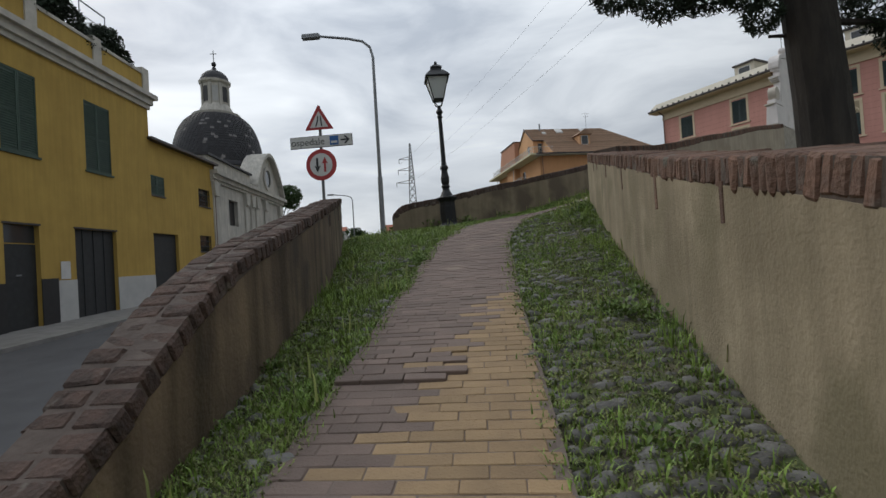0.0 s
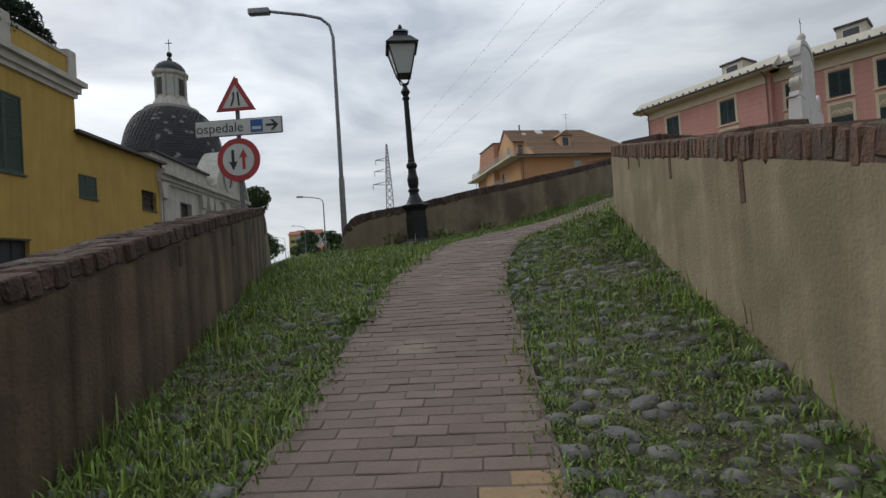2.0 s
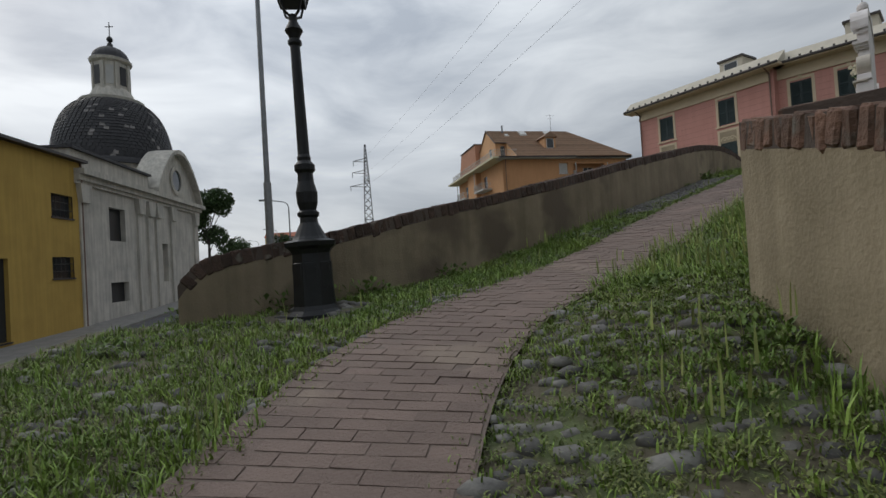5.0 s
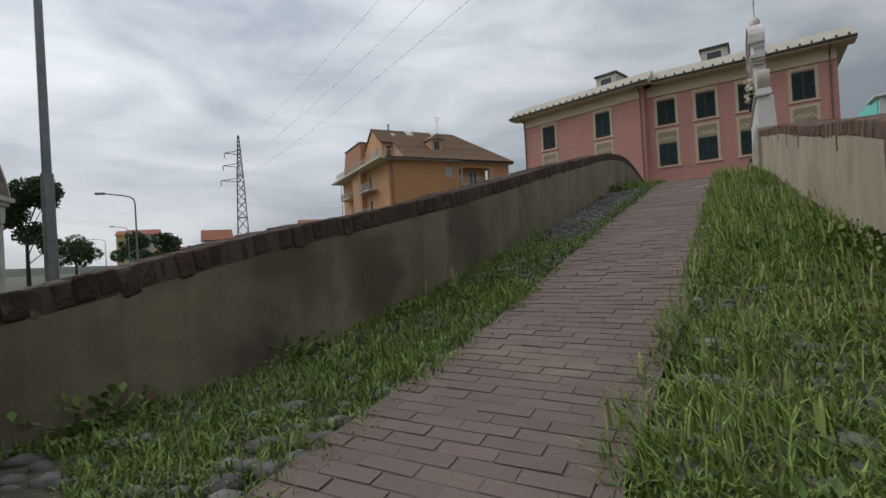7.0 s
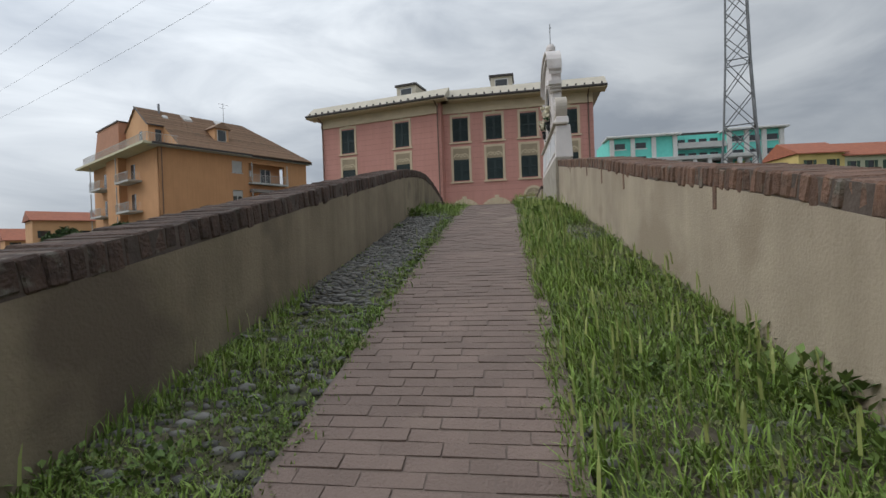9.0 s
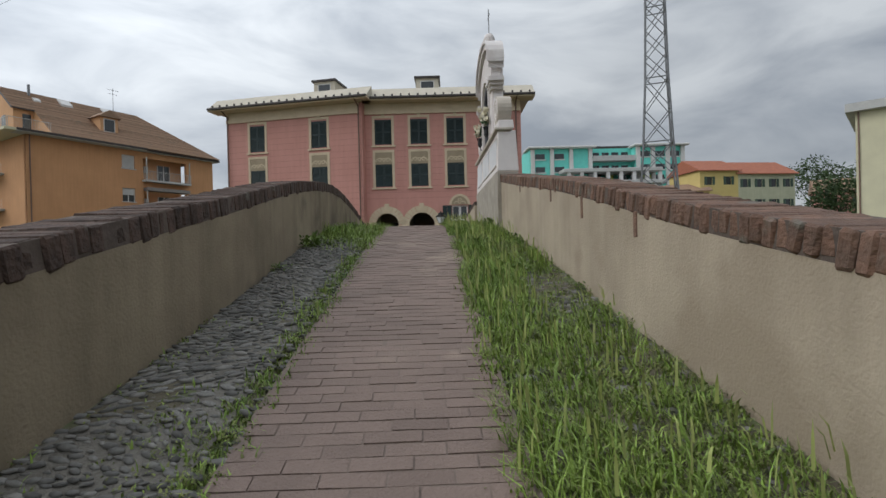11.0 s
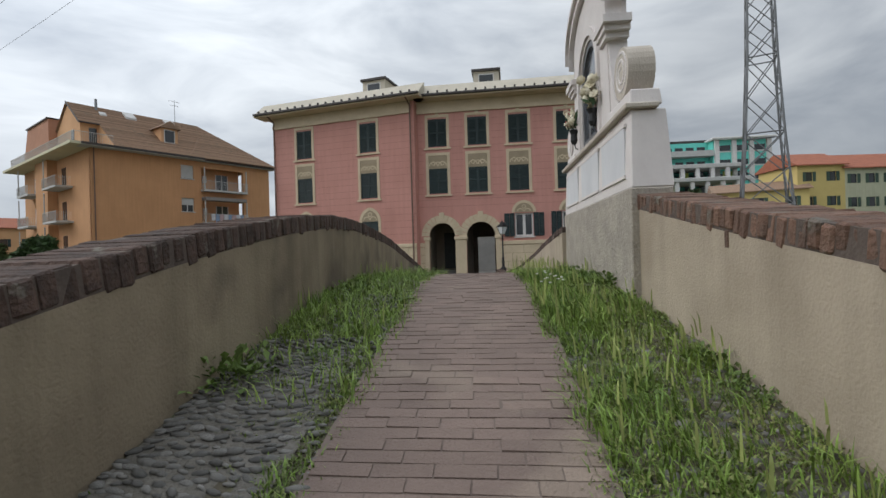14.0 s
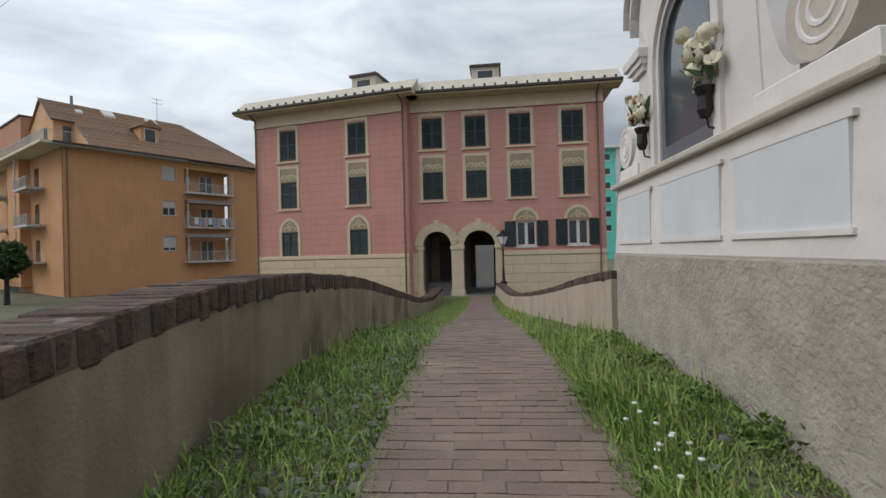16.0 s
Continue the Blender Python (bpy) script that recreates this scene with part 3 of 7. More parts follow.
# ---- pink house ----
def shutter(w, h, material, louvres=True):
    """A closed pair of shutter leaves with slats, front at y=0, as one mesh."""
    bm = bm_new()
    for x0, x1 in ((0.0, w / 2 - 0.008), (w / 2 + 0.008, w)):
        for a, b in ((x0, x0 + 0.07), (x1 - 0.07, x1)):
            box(bm, a, b, 0, 0.05, 0, h)
        for z in (0, h * 0.5 - 0.05, h - 0.09):
            box(bm, x0 + 0.07, x1 - 0.07, 0, 0.05, z, z + 0.09)
        box(bm, x0 + 0.07, x1 - 0.07, 0.035, 0.048, 0.09, h - 0.09)
        if louvres:
            n = max(6, int(h / 0.11))
            for k in range(n):
                z = 0.1 + (h - 0.24) * k / n
                g = bmesh.ops.create_cube(bm, size=1.0, matrix=Matrix.Translation(((x0 + x1) / 2, 0.022, z + 0.04)) @ Matrix.Rotation(radians(-35), 4, "X") @ Matrix.Diagonal((x1 - x0 - 0.15, 0.012, 0.075, 1)))
    return bm


P_MAT = SHUT_DARK


def pink_window(parent, x, z0, z1, style, w=1.22):
    """A painted stucco surround, sill and dark shutters. style: 'top' with a key stone, 'gothic' with a traceried panel above, 'arch' with a pointed arch."""
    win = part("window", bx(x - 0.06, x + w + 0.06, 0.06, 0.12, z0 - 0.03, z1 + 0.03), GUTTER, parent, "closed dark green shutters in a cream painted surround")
    sh = part("shutter", shutter(w, z1 - z0, SHUT_DARK), SHUT_DARK, win)
    sh.location = (x, 0.005, z0)
    top = z1 + (0.10 if style == "top" else 0.86 if style == "gothic" else 0.0)
    part("jamb", bx(x - 0.2, x - 0.02, -0.035, 0.05, z0 - 0.1, top + 0.02), CREAM, win)
    part("jamb", bx(x + w + 0.02, x + w + 0.2, -0.035, 0.05, z0 - 0.1, top + 0.02), CREAM, win)
    if style != "arch":
        part("lintel", bx(x - 0.2, x + w + 0.2, -0.035, 0.05, top + 0.02, top + 0.2), CREAM, win)
    if style == "top":
        part("key_stone", bx(x + w / 2 - 0.12, x + w / 2 + 0.12, -0.06, -0.035, top + 0.05, top + 0.38), CREAM, win)
    part("sill", bx(x - 0.3, x + w + 0.3, -0.09, 0.05, z0 - 0.2, z0 - 0.1), CREAM, win)
    if style == "gothic":
        part("tracery_panel", bx(x - 0.02, x + w + 0.02, -0.012, 0.05, z1 + 0.0, z1 + 0.9), CREAM_SHADE, win, "cream panel with interlaced arches")
        t = bm_new()
        for c in (0.25, 0.75):
            arc_ring(t, x + w * c, z1 + 0.18, w * 0.19, w * 0.25, -0.03, 0.0, seg=10)
            arc_ring(t, x + w * c, z1 + 0.36, 0.10, 0.15, -0.03, 0.0, 0, 360, 10)
        arc_ring(t, x + w * 0.5, z1 + 0.18, w * 0.19, w * 0.24, -0.026, 0.0, seg=10)
        part("tracery", t, CREAM, win)
    if style == "arch":
        t = bm_new()
        arc_ring(t, x + w / 2 - 0.18, z1, w / 2 + 0.18, w / 2 + 0.38, -0.035, 0.05, 0, 78, 12)
        arc_ring(t, x + w / 2 + 0.18, z1, w / 2 + 0.18, w / 2 + 0.38, -0.033, 0.05, 102, 180, 12)
        arc_ring(t, x + w * 0.3, z1 + 0.1, 0.2, 0.26, -0.03, 0.0, seg=8)
        arc_ring(t, x + w * 0.7, z1 + 0.1, 0.2, 0.26, -0.03, 0.0, seg=8)
        arc_ring(t, x + w * 0.5, z1 + 0.48, 0.11, 0.17, -0.03, 0.0, 0, 360, 10)
        part("pointed_arch", t, CREAM, win)
        t = bm_new()
        prism(t, [(x - 0.1 + (w + 0.2) * k / 12, z1 + 0.92 * math.sin(math.pi * k / 12) ** 0.75) for k in range(13)], -0.01, 0.04)
        part("tympanum", t, CREAM_SHADE, win)
    return win


LP, LQ = (21.1, 49.93), (26.62, 40.29)
RP, RQ = (27.05, 40.68), (34.65, 31.83)
L_LEN, R_LEN = 11.1, 11.67
Z_EAVE = 15.0
house = thing("pink_house", pose(0, 0, 0), "three-storey pink villa with cream surrounds and dark green shutters", "house")


def wing(p, q, length, holes, name):
    """One wing of the house: a pierced front with its closed sides and back."""
    w = part(name, holed_wall(length, 0.5, Z_EAVE, holes, 0.5), PINK, house, "pink rendered wall")
    w.matrix_world = along(p, q)
    return w


L_WIN = [(x, z0, z1, s) for x in (2.0, 7.1) for z0, z1, s in ((11.9, 13.85, "top"), (8.75, 10.45, "gothic"), (5.53, 7.14, "arch"))]
R_WIN = [(x, z0, z1, s) for x in (0.86, 3.52, 6.2, 9.27) for z0, z1, s in ((11.98, 13.8, "top"), (8.85, 10.5, "gothic"))]
lw = wing(LP, LQ, L_LEN, [(x - 0.03, x + 1.25, z0 - 0.02, z1 + 0.02) for x, z0, z1, s in L_WIN], "left_wing_wall")
A1, A2 = (0.74, 2.50), (3.24, 5.17)
ground_win = ((6.46, 7.62, 5.82, 7.33), (9.48, 10.67, 5.84, 7.37))
rw = wing(RP, RQ, R_LEN, [(x - 0.03, x + 1.25, z0 - 0.02, z1 + 0.02) for x, z0, z1, s in R_WIN] + [(A1[0], A1[1], 0.5, 6.9), (A2[0], A2[1], 0.5, 6.9)] + list(ground_win), "right_wing_wall")
for x, z0, z1, s in L_WIN:
    pink_window(lw, x, z0, z1, s)
for x, z0, z1, s in R_WIN:
    pink_window(rw, x, z0, z1, s)
# shallow horizontal courses scored into the pink render
for w, length, wins in ((lw, L_LEN, L_WIN), (rw, R_LEN, R_WIN)):
    for k in range(20):
        z = 5.75 + 0.44 * k
        if z > 14.1:
            break
        cuts = sorted({(x - 0.32, x + 1.54) for x, z0, z1, st in wins if z0 - 0.25 < z < z1 + 1.1})
        if w is rw and z < 8.4:
            cuts = [(0.0, 11.5)] if z < 7.75 else cuts
        x = 0.0
        for a, b in cuts + [(length, length)]:
            if a - x > 0.15:
                part("course_line", bx(x, a, -0.004, 0.01, z, z + 0.022), PINK_D, w)
            x = max(x, b)
# spandrels that round the two arches, with their voussoirs and piers
for k, (x0, x1) in enumerate((A1, A2)):
    r, cx = (x1 - x0) / 2, (x0 + x1) / 2
    zc = 6.88 - r
    bm = bm_new()
    for j in range(12):
        for sgn in (-1, 1):
            p, q = radians(90 * j / 12), radians(90 * (j + 1) / 12)
            prism(bm, [(cx + sgn * r * math.cos(p), zc + r * math.sin(p)), (cx + sgn * r, zc + r * math.sin(p)), (cx + sgn * r, zc + r * math.sin(q)), (cx + sgn * r * math.cos(q), zc + r * math.sin(q))], 0.002, 0.5)
    part("arch_spandrel", bm, PINK, rw)
    n = 13
    for j in range(n):
        bm = arc_ring(bm_new(), cx, zc, r - 0.02, r + 0.5, -0.06, 0.3, 180 * j / n + 0.6, 180 * (j + 1) / n - 0.6, 3)
        part("arch_stone", bm, CREAM, rw)
    part("key_stone", bx(cx - 0.17, cx + 0.17, -0.1, 0.2, zc + r - 0.03, zc + r + 0.68), CREAM, rw)
for x0, x1 in ((A1[0] - 0.3, A1[0]), (A1[1], A2[0]), (A2[1], A2[1] + 0.3)):
    part("pier", bx(x0, x1, -0.07, 0.5, 0.5, 5.75, bevel=0.01), CREAM, rw)
    part("pier_capital", bx(x0 - 0.07, x1 + 0.07, -0.13, 0.5, 5.72, 5.95, bevel=0.03), CREAM, rw)
    part("pier_base", bx(x0 - 0.06, x1 + 0.06, -0.12, 0.45, 2.5, 3.25, bevel=0.02), CREAM, rw)
# opened shutters and white casements of the ground-floor windows
for x0, x1, z0, z1 in ground_win:
    w = part("window", bx(x0 + 0.03, x1 - 0.03, 0.16, 0.18, z0 + 0.03, z1 - 0.03), PANE, rw, "white casement window between open green shutters")
    f = bm_new()
    for a, b in ((x0, x0 + 0.09), ((x0 + x1) / 2 - 0.09, (x0 + x1) / 2 + 0.09), (x1 - 0.09, x1)):
        box(f, a, b, 0.1, 0.17, z0, z1)
    box(f, x0, x1, 0.102, 0.168, z0, z0 + 0.1)
    box(f, x0, x1, 0.102, 0.168, z1 - 0.1, z1)
    part("casement_frame", f, WHITE, w)
    part("sill", bx(x0 - 0.1, x1 + 0.1, -0.08, 0.1, z0 - 0.1, z0 - 0.01), WHITE, w)
    for sx in (x0 - 0.70, x1 + 0.04):
        s = part("shutter", shutter(0.66, z1 - z0, SHUT_GREEN), SHUT_DARK, w)
        s.location = (sx, -0.075, z0)
    t = bm_new()
    cw = x1 - x0
    arc_ring(t, (x0 + x1) / 2, z1 + 0.05, cw / 2 + 0.02, cw / 2 + 0.2, -0.035, 0.02, 0, 180, 16)
    arc_ring(t, x0 + cw * 0.3, z1 + 0.1, 0.16, 0.22, -0.03, 0.0, seg=8)
    arc_ring(t, x0 + cw * 0.7, z1 + 0.1, 0.16, 0.22, -0.03, 0.0, seg=8)
    arc_ring(t, x0 + cw * 0.5, z1 + 0.42, 0.09, 0.14, -0.03, 0.0, 0, 360, 8)
    part("arched_panel_tracery", t, CREAM, w)
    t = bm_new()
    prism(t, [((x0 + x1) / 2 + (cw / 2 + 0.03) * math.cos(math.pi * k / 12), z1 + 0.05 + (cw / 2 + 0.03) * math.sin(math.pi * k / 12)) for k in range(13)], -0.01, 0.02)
    part("arched_panel", t, CREAM_SHADE, w)
# rusticated base: separate blocks over a recessed bed
def base_course(parent, spans, tag):
    for x0, x1 in spans:
        part("base_bed", bx(x0, x1, -0.03, 0.02, 0.5, 5.28), CREAM_SHADE, parent)
        part("string_course", bx(x0, x1, -0.1, 0.02, 5.3, 5.55, bevel=0.02), CREAM, parent)
        for k in range(7):
            z = 1.5 + k * 0.54
            x = x0 - (0.75 if k % 2 else 0.0)
            while x < x1 - 0.05:
                a, b = max(x, x0), min(x + 1.5, x1)
                if b - a > 0.12:
                    part("base_block", bx(a + 0.012, b - 0.012, -0.065, 0.0, z + 0.012, z + 0.528), CREAM, parent)
                x += 1.5
base_course(lw, [(0.0, L_LEN)], "l")
base_course(rw, [(0.02, A1[0] - 0.3), (A2[1] + 0.3, R_LEN)], "r")
# eaves, gutter, roof edge
for w, ln, x0 in ((lw, L_LEN + 0.75, -0.95), (rw, R_LEN + 0.95, 0.05)):
    part("cornice", prism(bm_new(), [(x0 if x0 > 0 else 0.0, 14.2), (ln - 0.95, 14.2), (ln - 0.95, 14.45), (x0 if x0 > 0 else 0.0, 14.45)], -0.12, 0.1), CREAM, w)
    part("frieze", bx(x0 if x0 > 0 else 0.0, ln - 0.95, -0.05, 0.05, 14.45, 15.0), CREAM, w, "cream frieze under the eaves")
    part("soffit", bx(x0, ln, -0.95, 0.3, 15.0, 15.16), CREAM, w)
    part("gutter", bx(x0, ln, -1.08, -0.94, 15.08, 15.24, bevel=0.03), GUTTER, w)
    bm = bm_new()
    for (ya, za), (yb, zb) in (((-0.95, 15.18), (0.2, 16.15)),):
        vs = [bm.verts.new(c) for c in ((x0, ya, za), (ln, ya, za), (ln, yb, zb), (x0, yb, zb), (x0, yb, za), (ln, yb, za))]
        bm.faces.new(vs[:4])
        bm.faces.new((vs[0], vs[3], vs[4]))
        bm.faces.new((vs[1], vs[5], vs[2]))
        bm.faces.new((vs[3], vs[2], vs[5], vs[4]))
    part("roof_edge", bm, CREAM_L, w, "pale cream roof edge")
    k = 0
    while x0 + 0.35 + 0.62 * k < ln - 0.2:
        part("snow_guard", bx(x0 + 0.35 + 0.62 * k, x0 + 0.47 + 0.62 * k, -0.95, -0.85, 15.2, 15.42), GUTTER, w)
        k += 1
    part("roof_body", bx(x0 + 0.3, ln - 0.3, 0.2, 9, 15.0, 16.1), CREAM_L, w)
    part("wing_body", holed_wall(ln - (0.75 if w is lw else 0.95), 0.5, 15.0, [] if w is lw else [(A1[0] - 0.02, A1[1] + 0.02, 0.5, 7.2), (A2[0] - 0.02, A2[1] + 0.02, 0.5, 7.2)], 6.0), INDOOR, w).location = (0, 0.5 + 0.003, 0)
part("return_wall", bx(L_LEN, L_LEN + 0.02, 0.0, 1.2, 0.5, 15.0), PINK, lw)
part("gable_wall", bx(R_LEN, R_LEN + 0.02, 0.0, 9.0, 0.5, 15.0), PINK, rw)
part("gable_wall", bx(-0.02, 0.0, 0.0, 9.0, 0.5, 15.0), PINK, lw)
for w, x in ((lw, 0.12), (lw, L_LEN - 0.22), (rw, R_LEN - 0.35)):
    bm = tb((x, -0.1, 3.2), (x, -0.1, 14.7), 0.055)
    tube(bm, (x, -0.1, 14.7), (x, -0.95, 15.1), 0.055)
    part("downpipe", bm, PIPE, w)
for w, x, s in ((lw, 6.6, 1.0), (rw, 3.9, 1.0)):
    d = part("dormer", bx(x, x + 1.75, 1.6, 3.6, 16.0, 17.35), CREAM_L, w)
    part("dormer_roof", bx(x - 0.12, x + 1.87, 1.45, 3.7, 17.35, 17.5), GUTTER, d)
    part("dormer_window", bx(x + 0.4, x + 1.35, 1.585, 1.6, 16.5, 17.1), PANE, d)
    part("dormer_frame", bx(x + 0.33, x + 1.42, 1.59, 1.62, 16.43, 17.17), WHITE, d)
# passage through the right-hand arch, stair and door in the left one
part("passage_floor", bx(A2[0] - 1, A2[1] + 1, -0.5, 9, 2.6, 2.92), PAVE, rw)
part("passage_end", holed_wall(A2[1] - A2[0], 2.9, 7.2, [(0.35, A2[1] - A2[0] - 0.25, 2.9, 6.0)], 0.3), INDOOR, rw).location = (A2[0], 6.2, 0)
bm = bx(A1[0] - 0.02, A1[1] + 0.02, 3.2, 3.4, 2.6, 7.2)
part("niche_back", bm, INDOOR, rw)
part("niche_door", bx(A1[0] + 0.6, A1[1] - 0.1, 3.1, 3.2, 3.7, 6.3), DARK_WOOD, rw, "dark wooden entrance door")
for k in range(5):
    part("stair_step", bx(A1[0], A1[1], 0.6 + 0.35 * k, 3.2, 2.7 + 0.18 * k, 2.88 + 0.18 * k), PAVE, rw)
part("court_wall", bx(-3, 11, 16, 16.3, 2, 12), CONC, rw, "grey wall of the yard behind the passage")
part("court_floor", bx(-3, 11, 6.2, 16, 2.6, 2.9), PAVE, rw)

# ---- orange apartment house ----
OC = (12.3, 74.1)
orange = thing("apartment_building", pose(0, 0, 0), "orange four-storey apartment house with balconies and a brown tiled roof", "building")
ro = part("street_wall", holed_wall(20.0, 1.0, 16.3, [(8.7, 10.1, z, z + 1.55) for z in (14.2 - 0.05, 10.35, 6.5)] + [(11.0, 16.3, z, z + 2.6) for z in (13.0, 9.1, 5.25)], 0.4), ORANGE, orange)
ro.matrix_world = along(OC, (OC[0] + 0.978 * 17, OC[1] + 0.21 * 17))
part("loggia_back", bx(10.8, 16.6, 1.6, 1.8, 1.0, 16.3), ORANGE_L, ro)
part("loggia_side", bx(10.7, 10.8, 0.4, 1.8, 1.0, 16.3), ORANGE, ro)
part("inner_body", bx(0.4, 10.5, 0.8, 22, 1.0, 16.2), ORANGE_L, ro)
for z in (14.15, 10.35, 6.5):
    w = part("window", bx(8.7, 10.1, 0.2, 0.22, z, z + 1.55), PANE, ro)
    part("roller_blind", bx(8.7, 10.1, 0.12, 0.15, z + (0.05 if z > 14 else 0.75 if z > 10 else 0.25), z + 1.55), CONC, w)
    f = bm_new()
    for a, b in ((8.7, 8.78), (9.36, 9.44), (10.02, 10.1)):
        box(f, a, b, 0.16, 0.2, z, z + 1.55)
    part("window_frame", f, WHITE, w)
    part("sill", bx(8.6, 10.2, -0.06, 0.1, z - 0.1, z), CONC, w)


def balcony(parent, x0, x1, z, out, awning=False):
    """A concrete balcony slab with a thin-barred white railing."""
    b = part("balcony", bx(x0, x1, -out, 0.05, z - 0.22, z), CONC, parent)
    r = bm_new()
    for k in range(int((x1 - x0) / 0.16) + 1):
        box(r, x0 + 0.16 * k, x0 + 0.16 * k + 0.02, -out + 0.03, -out + 0.05, z, z + 1.0)
    for k in range(int(out / 0.16)):
        for x in (x0 + 0.03, x1 - 0.05):
            box(r, x, x + 0.02, -out + 0.16 * k, -out + 0.16 * k + 0.02, z, z + 1.0)
    box(r, x0, x1, -out + 0.02, -out + 0.06, z + 0.98, z + 1.03)
    part("railing", r, CONC, b, "pale metal railing")
    return b


for z in (13.0, 9.1, 5.25):
    b = balcony(ro, 10.9, 16.4, z, 0.9)
    d = part("balcony_door", bx(13.6, 15.0, 1.55, 1.6, z, z + 2.2), PANE, ro)
    f = bm_new()
    for a, c in ((13.5, 13.6), (14.25, 14.35), (15.0, 15.1)):
        box(f, a, c, 1.5, 1.56, z, z + 2.2)
    part("door_frame", f, WHITE, d)
    part("post", bx(10.95, 11.05, -0.85, -0.75, z, z + 2.6), CONC, b)
    part("post", bx(16.2, 16.3, -0.85, -0.75, z, z + 2.6), CONC, b)
    part("wall_lamp_box", bx(11.9, 12.4, 1.5, 1.6, z + 1.1, z + 1.9), WHITE, ro)
    if z < 13:
        part("awning", bx(11.0, 16.2, -0.95, 0.2, z + 2.62, z + 3.0), AWNING, b, "grey striped rolled awning")
lo = part("side_wall", holed_wall(23.0, 1.0, 16.3, [], 0.4), ORANGE, orange)
lo.matrix_world = along((OC[0] - 0.21 * 23, OC[1] + 0.978 * 23), OC)
part("bay_wall", bx(8.4, 12.8, -0.9, 0.0, 3.0, 16.3), ORANGE, lo)
for z in (13.0, 9.3, 5.6):
    for x0 in (13.2, 3.2):
        b = balcony(lo, x0, x0 + 4.6, z, 1.5)
        part("balcony_door", bx(x0 + 1.2, x0 + 2.6, -0.02, 0.0, z, z + 2.2), PANE, b)
        part("post", bx(x0 + 0.1, x0 + 0.2, -1.4, -1.3, z, z + 3.2), CONC, b)
# flat dark plate on the wall; the recess's shade is only its colour
part("ground_recess", bx(2.0, 8.0, -0.06, -0.02, 1.0, 4.6), DARK_WOOD, lo)
part("eave_slab", bx(-1.0, 11.0, -1.0, 0.5, 16.3, 16.55), CONC, ro)
part("gutter", bx(-1.0, 11.0, -1.12, -0.98, 16.4, 16.6), GUTTER, ro)
part("eave_slab", bx(10.9, 20.6, -0.6, 0.5, 16.3, 16.5), CONC, ro)
part("gutter", bx(10.9, 20.6, -0.72, -0.58, 16.35, 16.55), GUTTER, ro)
part("eave_slab", bx(-1.0, 24.0, -1.9, 0.5, 16.32, 16.58), PALE, lo)
part("downpipe", tb((0.3, -0.08, 1.5), (0.3, -0.08, 16.3), 0.06), PIPE, ro)
# roof: a ridge along the street front, notched by a terrace before the corner attic
def roof_z(y):
    return 16.6 + 5.7 * (y + 1.0) / 7.8


def raked(pts, x0, x1):
    """An upright slab across x from a profile of y, z."""
    bm = bm_new()
    a = [bm.verts.new((x0, y, z)) for y, z in pts]
    b = [bm.verts.new((x1, y, z)) for y, z in pts]
    bm.faces.new(a)
    bm.faces.new(b[::-1])
    for k in range(len(pts)):
        n = (k + 1) % len(pts)
        bm.faces.new((a[k], b[k], b[n], a[n]))
    bmesh.ops.recalc_face_normals(bm, faces=bm.faces[:])
    return bm


bm = bm_new()
vs = [bm.verts.new(c) for c in ((1.8, -1.0, 16.6), (20.5, -1.0, 16.6), (14.0, 6.8, 22.3), (0.0, 6.8, 22.3), (0.0, 2.9, roof_z(2.9)), (1.8, 2.9, roof_z(2.9)), (20.5, 14.6, 16.6), (0.0, 14.6, 16.6))]
for f in ((0, 1, 2, 3, 4, 5), (1, 6, 2), (2, 6, 7, 3)):
    bm.faces.new([vs[i] for i in f])
part("roof", bm, TILE, ro, "brown clay tile roof with lichen")
bm = bm_new()
for k in range(30):
    f = (k + 0.5) / 30
    y = -1.0 + 7.8 * f
    box(bm, 0.0 if y > 2.9 else 1.8, 20.4 - 6.5 * f, y - 0.03, y + 0.05, roof_z(y) - 0.05, roof_z(y) + 0.05)
part("tile_course", bm, TILE, ro)
part("attic_gable", raked([(3.2, 16.6), (11.0, 16.6), (11.0, 19.1), (6.8, 22.1), (3.2, roof_z(3.2) - 0.1)], 0.2, 0.5), ORANGE_L, ro)
part("attic_front", bx(0.5, 2.0, 3.2, 3.5, 16.6, roof_z(3.2) - 0.1), ORANGE_L, ro)
part("notch_wall", raked([(-0.7, 16.6), (3.2, 16.6), (3.2, roof_z(3.2) - 0.08), (-0.7, roof_z(-0.7) - 0.02)], 1.85, 2.05), ORANGE_L, ro)
part("attic_window", bx(0.95, 1.65, 3.17, 3.2, 16.9, 19.0), PANE, ro)
part("attic_window", bx(0.17, 0.2, 5.0, 5.9, 16.9, 19.0), PANE, ro)
part("attic_gutter", bx(-0.05, 1.85, 2.8, 2.92, roof_z(2.9) - 0.1, roof_z(2.9) + 0.04), GUTTER, ro)
part("verge_board", raked([(2.9, roof_z(2.9) - 0.12), (6.8, 22.2), (6.8, 22.36), (2.9, roof_z(2.9) + 0.05)], -0.06, 0.0), GUTTER, ro)
part("roof_block", raked([(10.5, 16.6), (20.5, 16.6), (18.5, 21.0), (10.5, 21.0)], -0.6, 4.0), BRICK_O, ro, "reddish brick stair block on the terrace")
part("block_coping", bx(-0.75, 4.1, 10.4, 18.7, 21.0, 21.14), GUTTER, ro)
d = part("dormer", bx(7.2, 9.0, 1.2, 4.0, 17.8, 19.9), ORANGE_L, ro)
bm = prism(bm_new(), [(6.9, 19.85), (9.3, 19.85), (8.1, 20.7)], 0.9, 4.6)
part("dormer_roof", bm, TILE, d)
